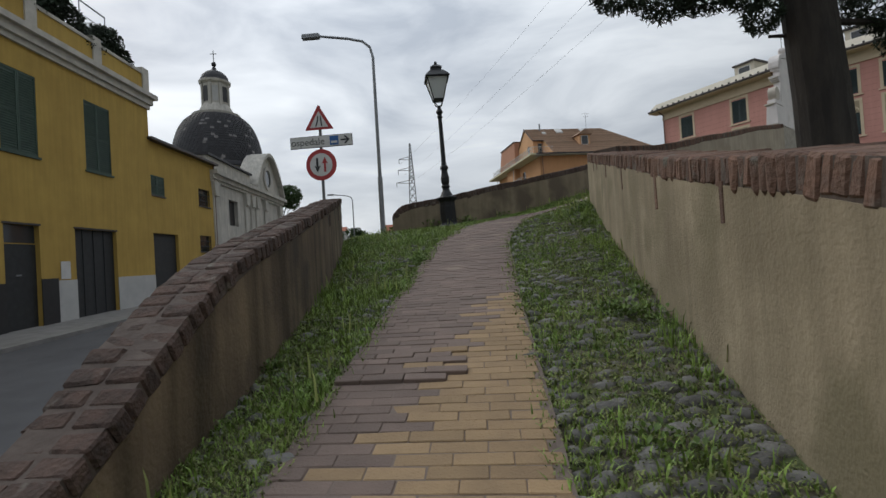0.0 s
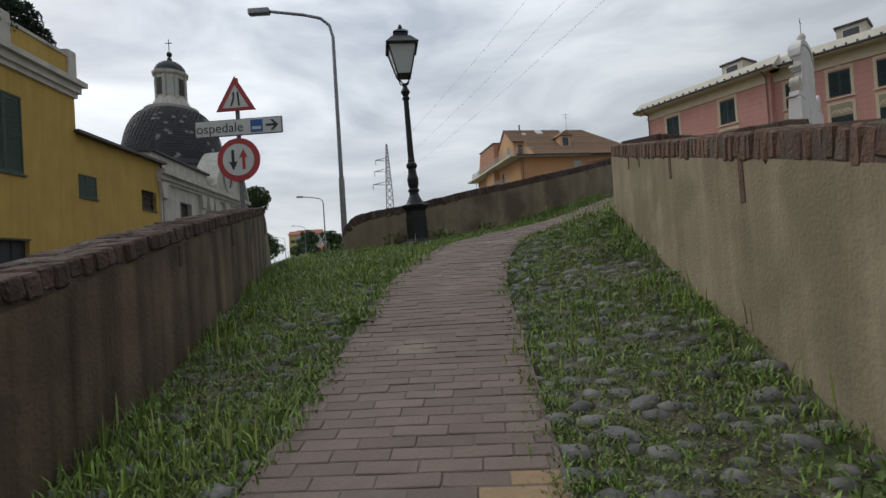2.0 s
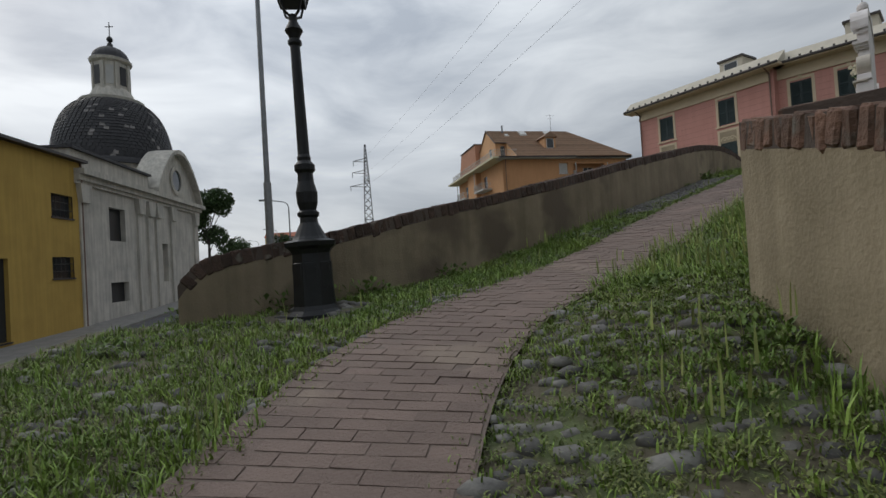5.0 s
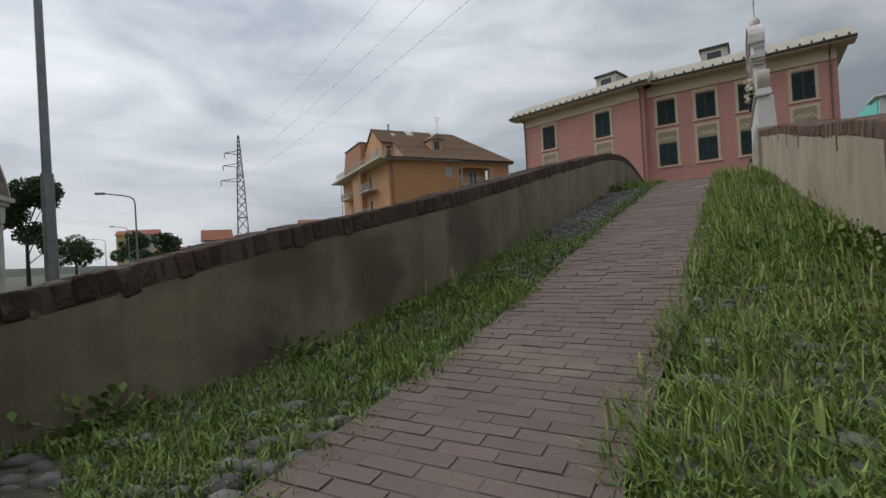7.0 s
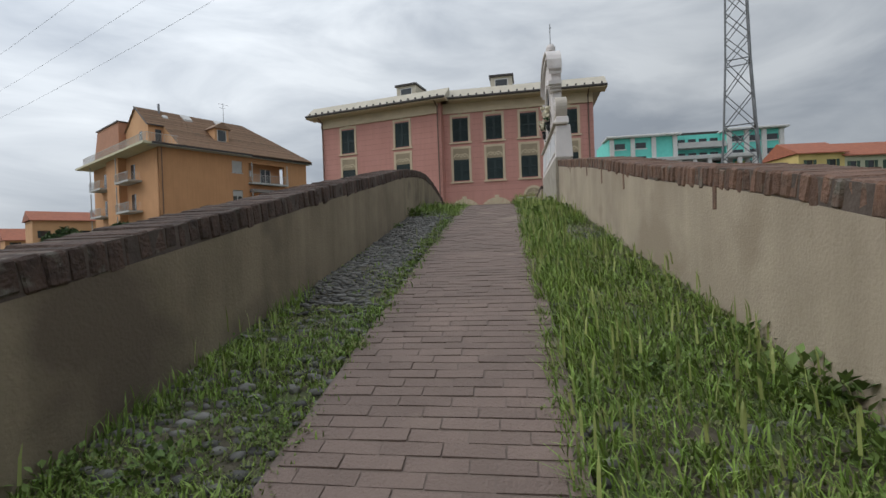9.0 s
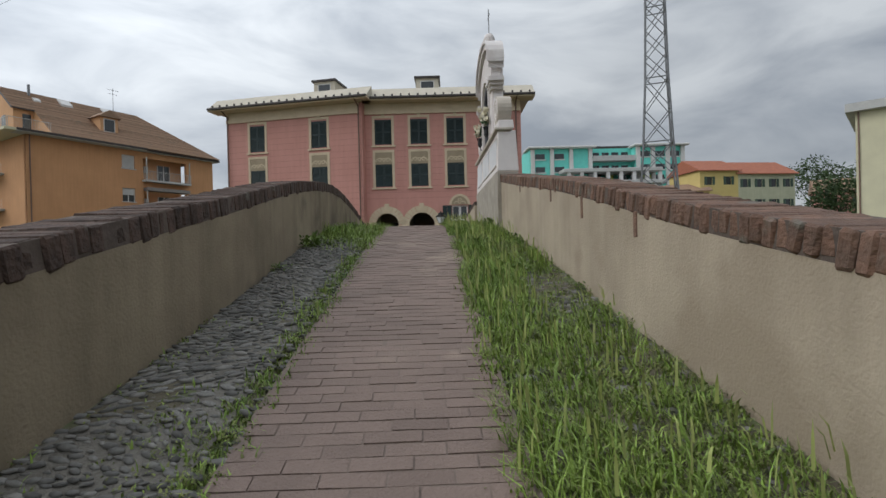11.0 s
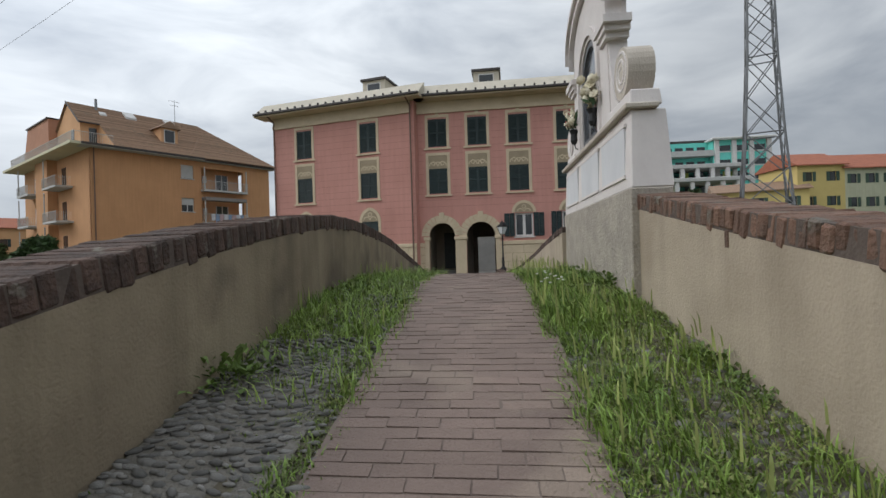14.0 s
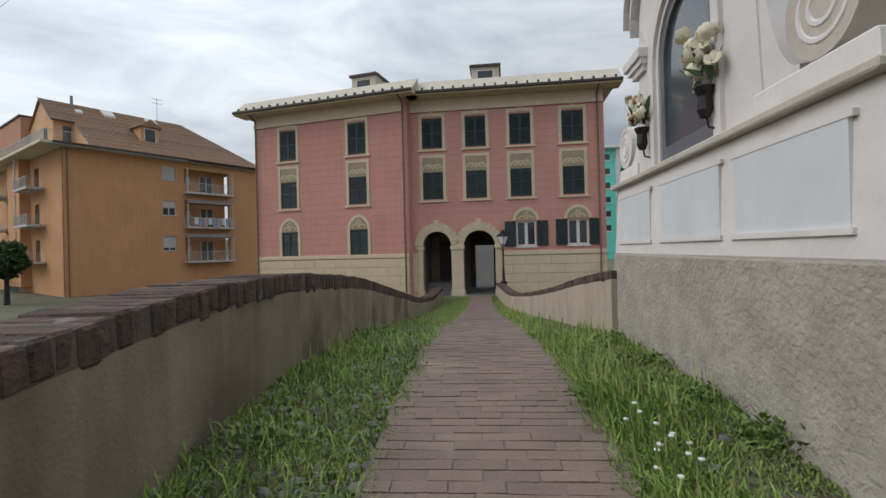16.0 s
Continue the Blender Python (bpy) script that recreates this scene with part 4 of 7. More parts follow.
part("dormer_window", bx(7.6, 8.6, 1.15, 1.17, 18.3, 19.6), PANE, d)
part("dormer_frame", bx(7.5, 8.7, 1.18, 1.22, 18.2, 19.7), WHITE, d)
for x in (5.2, 9.6):
    part("skylight", raked([(5.2, roof_z(5.2)), (6.3, roof_z(6.3)), (6.3, roof_z(6.3) + 0.25), (5.2, roof_z(5.2) + 0.25)], x, x + 1.1), WHITE, ro)
part("skylight", raked([(4.9, roof_z(4.9)), (5.4, roof_z(5.4)), (5.4, roof_z(5.4) + 0.2), (4.9, roof_z(4.9) + 0.2)], 2.6, 3.2), WHITE, ro)
bm = bm_new()
for k in range(150):
    box(bm, -1.62, -1.6, -0.9 + 0.15 * k, -0.88 + 0.15 * k, 16.6, 17.55)
for k in range(23):
    box(bm, -1.6 + 0.15 * k, -1.58 + 0.15 * k, -0.92, -0.9, 16.6, 17.55)
box(bm, -1.63, -1.58, -0.92, 21.6, 17.55, 17.6)
box(bm, -1.6, 1.8, -0.94, -0.89, 17.55, 17.6)
part("terrace_railing", bm, CONC, ro, "thin pale metal railing")
part("chimney_pipe", tb((2.6, 6.2, 21.6), (2.6, 6.2, 23.0), 0.14), STEEL, ro)
bm = tb((11.2, 6.6, 22.0), (11.2, 6.6, 25.0), 0.03)
tube(bm, (10.5, 6.6, 24.8), (11.9, 6.6, 24.8), 0.02)
tube(bm, (10.7, 6.6, 24.3), (11.7, 6.6, 24.3), 0.02)
part("antenna", bm, STEEL, ro)

# ---- yellow house row ----
YX = lambda y: -15.0 - 0.046 * y
# the whole row is set down here beside the street
YELLOW_AT = Matrix.Translation((-17.0, 25.2, 0.1)) @ Matrix.Rotation(radians(0.9), 4, "Z") @ Matrix.Diagonal((0.91, 0.91, 0.97, 1)) @ Matrix.Translation((16.33, -29.0, 0))
yellow = thing("yellow_house", pose(0, 0, 0), "yellow rendered house with tall green louvred shutters", "house")
Y0 = -4.0
yl = 33.0
yh = [(14.6 - Y0, 16.4 - Y0, 6.55, 9.85), (19.15 - Y0, 20.95 - Y0, 6.55, 9.85), (23.75 - Y0, 25.6 - Y0, 6.55, 9.85)]
yd = [(19.1 - Y0, 20.8 - Y0, -0.35, 3.75), (22.8 - Y0, 25.7 - Y0, -0.35, 3.76), (11.5 - Y0, 15.3 - Y0, -0.5, 3.55)]
y1 = part("front_wall", holed_wall(yl, -1.2, 10.9, yh + yd, 0.45), YELLOW, yellow)
y1.matrix_world = along((YX(Y0), Y0), (YX(Y0 + yl), Y0 + yl))
for a, b, z0, z1 in yh:
    x0, x1 = (a, b)
    s = part("shutter", shutter(x1 - x0, z1 - z0, SHUT_GREEN), SHUT_GREEN, y1)
    s.location = (x0, 0.02, z0)
    part("sill", bx(x0 - 0.08, x1 + 0.08, -0.07, 0.1, z0 - 0.09, z0), SHUT_GREEN, y1)
for i, (a, b, z0, z1) in enumerate(yd):
    x0, x1 = (a, b)
    d = part("door", bx(x0, x1, 0.2, 0.28, z0, z1 - (0.75 if i == 0 else 0)), DARK_WOOD, y1)
    part("door_frame", bx(x0 - 0.06, x1 + 0.06, -0.03, 0.1, z1, z1 + 0.08), GUTTER, y1)
    if i == 0:
        part("transom", bx(x0, x1, 0.22, 0.26, z1 - 0.7, z1), PANE, d)
        part("letter_slot", bx(x0 + 0.7, x0 + 0.95, 0.17, 0.2, 1.75, 1.82), STEEL, d)
    else:
        for k in range(1, 4):
            x = x0 + (x1 - x0) * k / 4
            part("panel_strip", bx(x - 0.03, x + 0.03, 0.17, 0.2, z0, z1), DARK_WOOD, d)
x0, x1 = (20.8 - Y0, 21.7 - Y0)
part("dado", bx(x0, x1, -0.03, 0.02, -0.5, 1.6), BLACK_BASE, y1)
x0, x1 = (15.4 - Y0, 19.1 - Y0)
part("dado", bx(x0, x1, -0.03, 0.02, -0.5, 1.5), BLACK_BASE, y1)
x0, x1 = (21.7 - Y0, 22.8 - Y0)
part("dado", bx(x0, x1, -0.025, 0.02, -0.5, 1.5), CONC, y1, "peeling white dado")
part("dado", bx(25.7 - Y0, yl, -0.025, 0.02, -0.5, 1.5), CONC, y1, "peeling white dado")
part("notice", bx(21.85 - Y0, 22.4 - Y0, -0.04, -0.02, 1.55, 2.3), WHITE, y1, "white notice board")
for k, (z0, z1, o) in enumerate(((10.9, 11.15, 0.12), (11.15, 11.5, 0.25), (11.5, 11.75, 0.45))):
    part("cornice", bx(0, yl + o, -o, 0.3, z0, z1), YELLOW_TRIM, y1)
part("terrace_parapet", bx(0.0, yl, -0.1, 0.15, 11.75, 12.75), YELLOW, y1)
part("parapet_coping", bx(-0.06, yl, -0.16, 0.2, 12.75, 12.9), YELLOW_TRIM, y1)
for x in (yl - 0.25, yl - 4.3, yl - 8.3, yl - 13.0):
    part("parapet_pier", bx(x - 0.3, x + 0.3, -0.18, 0.25, 11.75, 13.15, bevel=0.02), YELLOW_TRIM, y1)
part("end_wall", bx(yl, yl + 0.02, 0.002, 9, -1, 11.0), YELLOW, y1)
part("terrace_floor", bx(0, yl, 0.15, 10, 10.9, 11.8), PAVE, y1)
part("penthouse", bx(yl - 19, yl - 11.5, 2.0, 10, 11.8, 15.5), YELLOW, y1)
part("penthouse_coping", bx(yl - 19.2, yl - 11.3, 1.8, 10, 15.5, 15.8), YELLOW_TRIM, y1)
bm = bm_new()
for k in range(5):
    tube(bm, (yl - 2.5 - 1.9 * k, 0.6, 11.8), (yl - 2.5 - 1.9 * k, 0.6, 15.0), 0.03)
tube(bm, (yl - 2.5, 0.6, 15.0), (yl - 11.0, 0.6, 15.0), 0.04)
tube(bm, (yl - 2.5, 0.8, 14.5), (yl - 11.0, 0.8, 14.5), 0.02)
part("pergola_frame", bm, STEEL, y1)
# lower wing towards the church
wlen = 8.4
sw_w = [(28.6 - 29, 30.6 - 29, 6.1, 7.25), (34.9 - 29, 36.6 - 29, 6.05, 7.25), (34.8 - 29, 36.5 - 29, 2.9, 4.0), (29.0 - 28.98, 31.9 - 29, 0.2, 3.9)]
sw_w = [(max(a, 0.05), b, c, d) for a, b, c, d in sw_w]
y2 = part("lower_wing_wall", holed_wall(wlen, -1, 9.2, sw_w, 0.4), YELLOW, yellow)
y2.matrix_world = along((YX(29) - 0.12, 29.02), (YX(29 + wlen) - 0.12, 29 + wlen))
for i, (a, b, z0, z1) in enumerate(sw_w):
    x0, x1 = a, b
    if i == 0:
        s = part("shutter", shutter(x1 - x0, z1 - z0, SHUT_GREEN), SHUT_GREEN, y2)
        s.location = (x0, 0.02, z0)
    elif i == 3:
        part("door", bx(x0, x1, 0.2, 0.28, z0, z1), DARK_WOOD, y2)
    else:
        w = part("window", bx(x0, x1, 0.2, 0.22, z0, z1), PANE, y2)
        g = bm_new()
        for k in range(6):
            x = x0 + (x1 - x0) * k / 5
            tube(g, (x, 0.03, z0), (x, 0.03, z1), 0.02)
        for k in range(4):
            z = z0 + (z1 - z0) * k / 3
            tube(g, (x0, 0.03, z), (x1, 0.03, z), 0.02)
        part("window_grille", g, IRON, w)
    part("sill", bx(x0 - 0.05, x1 + 0.05, -0.06, 0.1, z0 - 0.08, z0), GUTTER, y2)
part("lower_wing_back", bx(0, wlen, 0.45, 8, -1, 9.2), YELLOW, y2)
part("lower_roof", prism(bm_new(), [(-0.2, 9.2), (wlen + 0.1, 9.2), (wlen + 0.1, 9.35), (-0.2, 9.35)], -0.4, 8), GUTTER, y2)
part("downpipe", tb((wlen - 0.1, -0.08, 0), (wlen - 0.1, -0.08, 9.2), 0.06), PIPE, y2)
yellow.matrix_world = YELLOW_AT

# ---- domed church ----
church = thing("church", pose(0, 0, 0), "white stuccoed baroque church with a dark slate dome and lantern", "church")
CD = Matrix.Translation((-22.0, 51.4, 0)) @ Matrix.Diagonal((0.88, 0.88, 1, 1))
cb = part("body", holed_wall(17.0, 0, 9.4, [(3.1, 4.9, 5.7, 7.7), (3.0, 5.0, 2.0, 3.2), (9.9, 10.8, 3.0, 5.8)], 0.5), WHITE_CHURCH, church)
cb.matrix_world = along((-16.9, 37.6), (-17.15, 54.6))
X = lambda s: s
part("nave", bx(0, 17, 0.5, 10, 0, 9.3), WHITE_CHURCH, cb)
for s0, s1, z0, z1 in ((3.1, 4.9, 5.7, 7.7), (3.0, 5.0, 2.0, 3.2)):
    part("window", bx(X(s0), X(s1), 0.3, 0.35, z0, z1), BLACK_BASE, cb)
for z0, z1, o in ((8.6, 8.8, 0.15), (8.8, 9.1, 0.3), (9.1, 9.4, 0.55)):
    part("cornice", bx(-0.1, 17 + o, -o, 0.2, z0, z1), WHITE_CHURCH, cb)
part("attic", bx(0, 8.6, 0.2, 3, 9.4, 10.5), WHITE_CHURCH, cb)
part("attic_coping", bx(-0.1, 8.7, 0.0, 3, 10.5, 10.65), SLATE, cb)
for s in (0.5, 6.6, 8.0, 9.2, 11.6, 16.2):
    p = part("pilaster", bx(X(s) - 0.35, X(s) + 0.35, -0.14, 0.1, 0.6, 7.6), WHITE_CHURCH, cb)
    part("capital", prism(bm_new(), [(X(s) - 0.35, 7.6), (X(s) + 0.35, 7.6), (X(s) + 0.5, 8.6), (X(s) - 0.5, 8.6)], -0.3, 0.1), WHITE_CHURCH, p)
# pediment over the right part
px0, px1 = 8.6, 17.0
pz = [(px0 + (px1 - px0) * k / 14, 9.4 + 3.6 * math.sin(math.pi * k / 14) ** 0.85) for k in range(15)]
part("pediment", prism(bm_new(), pz, 0.0, 1.2), WHITE_CHURCH, cb)
bm = bm_new()
for (xa, za), (xb, zb) in zip(pz, pz[1:]):
    prism(bm, [(xa, za), (xb, zb), (xb, zb + 0.32), (xa, za + 0.32)], -0.5, 1.4)
bmesh.ops.remove_doubles(bm, verts=bm.verts[:], dist=0.001)
part("raking_cornice", bm, WHITE_CHURCH, cb)
part("oculus", arc_ring(bm_new(), 12.8, 10.9, 0.85, 1.15, -0.12, 0.1, 0, 360, 20), WHITE_CHURCH, cb)
part("oculus_glass", arc_ring(bm_new(), 12.8, 10.9, 0.02, 0.85, -0.02, 0.02, 0, 360, 20), PANE, cb)
drum = part("drum", lathe([(4.7, 8.5), (4.7, 11.1), (5.0, 11.3), (5.0, 11.6), (4.6, 11.7), (4.6, 12.3)], 40), WHITE_CHURCH, church)
drum.matrix_world = CD
prof = [(4.9, 12.0), (4.85, 12.2)] + [(1.6 + 3.1 * math.cos(radians(a)) ** 0.85, 12.2 + 5.3 * math.sin(radians(a))) for a in range(4, 88, 7)]
dome = part("dome", lathe(prof, 48), SLATE, church, "dark grey slate dome with patches of pale slates")
dome.matrix_world = CD
rng = random.Random(4)
bm, bm2 = bm_new(), bm_new()
for a in range(3, 86, 3):
    r, z = 1.6 + 3.1 * math.cos(radians(a)) ** 0.85, 12.2 + 5.3 * math.sin(radians(a))
    n = int(2 * math.pi * r / 0.42)
    for k in range(n):
        t = 2 * math.pi * (k + 0.5 * (a % 2)) / n
        pale = rng.random() < (0.22 if 0.5 < noise.noise((r * math.cos(t) * 0.7, r * math.sin(t) * 0.7, z * 0.7)) + 0.3 else 0.02)
        m = Matrix.Rotation(t, 4, "Z") @ Matrix.Translation((r + 0.03, 0, z)) @ Matrix.Rotation(radians(-a * 0.9), 4, "Y") @ Matrix.Diagonal((0.03, 0.36, 0.36, 1))
        bmesh.ops.create_cube(bm2 if pale else bm, size=1.0, matrix=m)
for b, mt in ((bm, SLATE), (bm2, SLATE_L)):
    o = part("dome_slate", b, mt, church)
    o.matrix_world = CD
    tagged(o, kind="stuff")
lan = part("lantern", lathe([(2.5, 17.35), (2.55, 17.6), (1.9, 17.75), (1.55, 18.4), (1.4, 18.6), (1.4, 20.6), (1.65, 20.75), (1.7, 20.95), (1.3, 21.0)], 16), WHITE_CHURCH, church)
lan.matrix_world = CD
for k in range(8):
    a = 2 * math.pi * k / 8
    o = part("lantern_pilaster", bx(-0.16, 0.16, -0.1, 0.12, 18.4, 20.6), WHITE_CHURCH, lan)
    o.matrix_world = CD @ Matrix.Rotation(a, 4, "Z") @ Matrix.Translation((0, -1.42, 0))
    o = part("lantern_window", bx(-0.3, 0.3, -0.03, 0.1, 18.8, 20.3), BLACK_BASE if k % 2 else CONC, lan)
    o.matrix_world = CD @ Matrix.Rotation(a + math.pi / 8, 4, "Z") @ Matrix.Translation((0, -1.37, 0))
cup = part("cupola", lathe([(1.6, 20.95)] + [(1.5 * math.cos(radians(a)), 21.0 + 1.15 * math.sin(radians(a))) for a in range(5, 80, 8)] + [(0.3, 22.15), (0.22, 22.4), (0.1, 22.55)], 20), SLATE, church)
cup.matrix_world = CD
bm = bm_new()
bmesh.ops.create_uvsphere(bm, u_segments=12, v_segments=8, radius=0.26, matrix=Matrix.Translation((0, 0, 22.8)))
tube(bm, (0, 0, 22.5), (0, 0, 24.2), 0.04)
tube(bm, (-0.35, 0, 23.85), (0.35, 0, 23.85), 0.04)
o = part("finial_cross", bm, IRON, church)
o.matrix_world = CD

church.matrix_world = Matrix.Translation((-23.88, 45.71, -0.7)) @ Matrix.Rotation(radians(5), 4, "Z") @ Matrix.Translation((22.0, -51.4, 0))


# ---- shrine on the parapet ----
SH = along((13.93, 20.27), (11.15, 17.68))
shrine = thing("shrine", SH @ Matrix.Diagonal((1, 0.62, 1, 1)), "white plastered wayside shrine with scrolls and glazed niche on stucco", "shrine")


def tapered(x0, x1, y0, y1, z0, z1, dx, dy):
    bm = bm_new()
    g = bmesh.ops.create_cube(bm, size=1.0)
    for v in bm.verts:
        t = v.co.z > 0
        x = (x0 + (dx if t else 0)) if v.co.x < 0 else (x1 - (dx if t else 0))
        y = (y0 + (dy if t else 0)) if v.co.y < 0 else (y1 - (dy if t else 0))
        v.co = (x, y, z1 if t else z0)
    bmesh.ops.bevel(bm, geom=bm.edges[:], offset=0.012, segments=1, affect="EDGES")
    return bm


part("base", tapered(-0.05, 3.75, -0.02, 0.62, 3.6, 5.58, 0.02, 0.02), STUCCO, shrine, "rough grey stucco base")
part("plinth", tapered(0.0, 3.72, 0.02, 0.62, 5.58, 6.3, 0.07, 0.05), SHRINE, shrine)
for x0, x1 in ((0.22, 1.15), (1.42, 2.42), (2.6, 3.5)):
    p = part("panel", bx(x0, x1, -0.004 + 0.03, 0.06, 5.72, 6.17), SHRINE_P, shrine, "bluish white recessed panel")
    part("panel_moulding", bx(x0 - 0.03, x1 + 0.03, 0.0, 0.06, 5.69, 5.72), SHRINE, p)
    part("panel_moulding", bx(x0 - 0.03, x1 + 0.03, 0.02, 0.06, 6.17, 6.2), SHRINE, p)
part("ledge", bx(-0.03, 3.7, -0.03, 0.45, 6.3, 6.35, bevel=0.01), SHRINE_S, shrine, "thin grey stone ledge")
for x0, x1 in ((0.1, 0.72), (2.72, 3.62)):
    part("scroll_block", tapered(x0, x1, 0.08, 0.54, 6.35, 6.5, 0.02, 0.02), SHRINE, shrine)
# body with the glazed niche
bw0, bw1 = 0.72, 2.82
cx = 1.77
bm = bm_new()
side = [(bw0, 6.35), (bw0 + 0.12, 7.45)]
prism(bm, [(bw0, 6.35), (1.28, 6.35), (1.28, 7.25), (bw0 + 0.1, 7.75)], 0.12, 0.47)
prism(bm, [(2.26, 6.35), (bw1, 6.35), (bw1 - 0.1, 7.75), (2.26, 7.25)], 0.12, 0.47)
for k in range(16):
    a, b = radians(180 * k / 16), radians(180 * (k + 1) / 16)
    f = lambda t: (cx + (bw1 - bw0 - 0.2) / 2 * math.cos(t), 7.72 + 0.6 * math.sin(t) ** 0.8 if math.sin(t) > 0.02 else 7.72)
    g = lambda t: (cx + 0.49 * math.cos(t), 7.22 + 0.49 * math.sin(t))
    prism(bm, [g(a), f(a), f(b), g(b)], 0.12, 0.47)
bmesh.ops.remove_doubles(bm, verts=bm.verts[:], dist=0.0005)
part("body", bm, SHRINE, shrine)
part("back", bx(bw0 + 0.08, bw1 - 0.08, 0.4, 0.48, 6.35, 7.9), SHRINE, shrine)
part("niche_glass", arc_ring(bx(1.3, 2.24, 0.2, 0.215, 6.36, 7.22), cx, 7.22, 0.01, 0.47, 0.2, 0.215, 0, 180, 16), SHRINE_GLASS, shrine, "dark reflecting niche glass")
nf = bm_new()
box(nf, 1.26, 1.36, 0.15, 0.21, 6.36, 7.22)
box(nf, 2.18, 2.28, 0.15, 0.21, 6.36, 7.22)
box(nf, 1.36, 2.18, 0.15, 0.21, 6.36, 6.5)
arc_ring(nf, cx, 7.22, 0.41, 0.51, 0.15, 0.21, 0, 180, 18)
part("niche_frame", nf, mat("grey_metal_frame", (0.14, 0.145, 0.16), None, 0.5), shrine, "grey metal door frame of the niche")
arch = bm_new()
arc_ring(arch, cx, 7.22, 0.54, 0.64, 0.07, 0.13, 0, 180, 18)
box(arch, cx - 0.64, cx - 0.54, 0.07, 0.13, 6.36, 7.22)
box(arch, cx + 0.54, cx + 0.64, 0.07, 0.13, 6.36, 7.22)
part("niche_moulding", arch, SHRINE, shrine)
for sx in (-1, 1):
    for o, z0, z1 in ((0.0, 7.3, 7.36), (0.04, 7.36, 7.42), (0.08, 7.42, 7.5)):
        x = cx + sx * (0.93 + o * 0.5)
        part("capital", bx(x - 0.16 - o, x + 0.16 + o, 0.06 - o, 0.46, z0, z1), SHRINE, shrine)
top = bm_new()
for k in range(16):
    a, b = radians(180 * k / 16), radians(180 * (k + 1) / 16)
    for r, y0, h in ((1.0, 0.02, 0.1), (1.06, -0.05, 0.06)):
        f = lambda t, q: (cx + 1.04 * r * math.cos(t), 7.72 + q + 0.62 * max(0.0, math.sin(t)) ** 0.8)
        dz = 0.0 if r == 1.0 else 0.1
        prism(top, [f(a, dz), f(b, dz), f(b, dz + h), f(a, dz + h)], y0, 0.5)
bmesh.ops.remove_doubles(top, verts=top.verts[:], dist=0.0005)
part("curved_pediment", top, SHRINE, shrine)
part("finial_block", tapered(cx - 0.32, cx + 0.32, 0.12, 0.44, 8.42, 8.52, 0.05, 0.05), SHRINE, shrine)
fin = lathe([(0.16, 8.5), (0.12, 8.56), (0.19, 8.62), (0.2, 8.7), (0.15, 8.78), (0.06, 8.82)], 14)
fin = part("finial_ball", fin, SHRINE, shrine)
fin.location = (cx, 0.28, 0)
bm = tb((cx, 0.28, 8.8), (cx, 0.28, 9.35), 0.018)
tube(bm, (cx - 0.13, 0.28, 9.2), (cx + 0.13, 0.28, 9.2), 0.016)
part("iron_cross", bm, STEEL, shrine)
# side scrolls: a spiral roll and a swept neck
for sx, x in ((1, 3.28), (-1, 0.3)):
    r = 0.25 if sx > 0 else 0.22
    bm = bm_new()
    bmesh.ops.create_cone(bm, cap_ends=True, segments=24, radius1=r, radius2=r, depth=0.4, matrix=Matrix.Translation((x, 0.31, 6.5 + r)) @ Matrix.Rotation(radians(90), 4, "X"))
    roll = part("scroll_roll", bm, SHRINE_S if sx > 0 else SHRINE, shrine)
    sp = bm_new()
    for k in range(40):
        t0, t1 = k / 40, (k + 1) / 40
        q = [(x - sx * (r - 0.04) * (1 - 0.75 * t) * math.cos(4.2 * math.pi * t + 1.2), 6.5 + r + (r - 0.04) * (1 - 0.75 * t) * math.sin(4.2 * math.pi * t + 1.2)) for t in (t0, t1)]
        tube(sp, (q[0][0], 0.115, q[0][1]), (q[1][0], 0.115, q[1][1]), 0.02, 0.02, 6)
    part("scroll_spiral", sp, SHRINE, roll)
    nk = bm_new()
    n = 12
    xa, xb = (bw1 - 0.06, x - r * 0.7) if sx > 0 else (x + r * 0.7, bw0 + 0.06)
    for k in range(n):
        t0, t1 = k / n, (k + 1) / n
        hgt = lambda t: 6.42 + 0.8 * ((1 - t) if sx > 0 else t) ** 2.2 + 0.12
        prism(nk, [(xa + (xb - xa) * t0, 6.36), (xa + (xb - xa) * t1, 6.36), (xa + (xb - xa) * t1, hgt(t1)), (xa + (xb - xa) * t0, hgt(t0))], 0.14, 0.46)
    part("scroll_neck", nk, SHRINE, shrine)


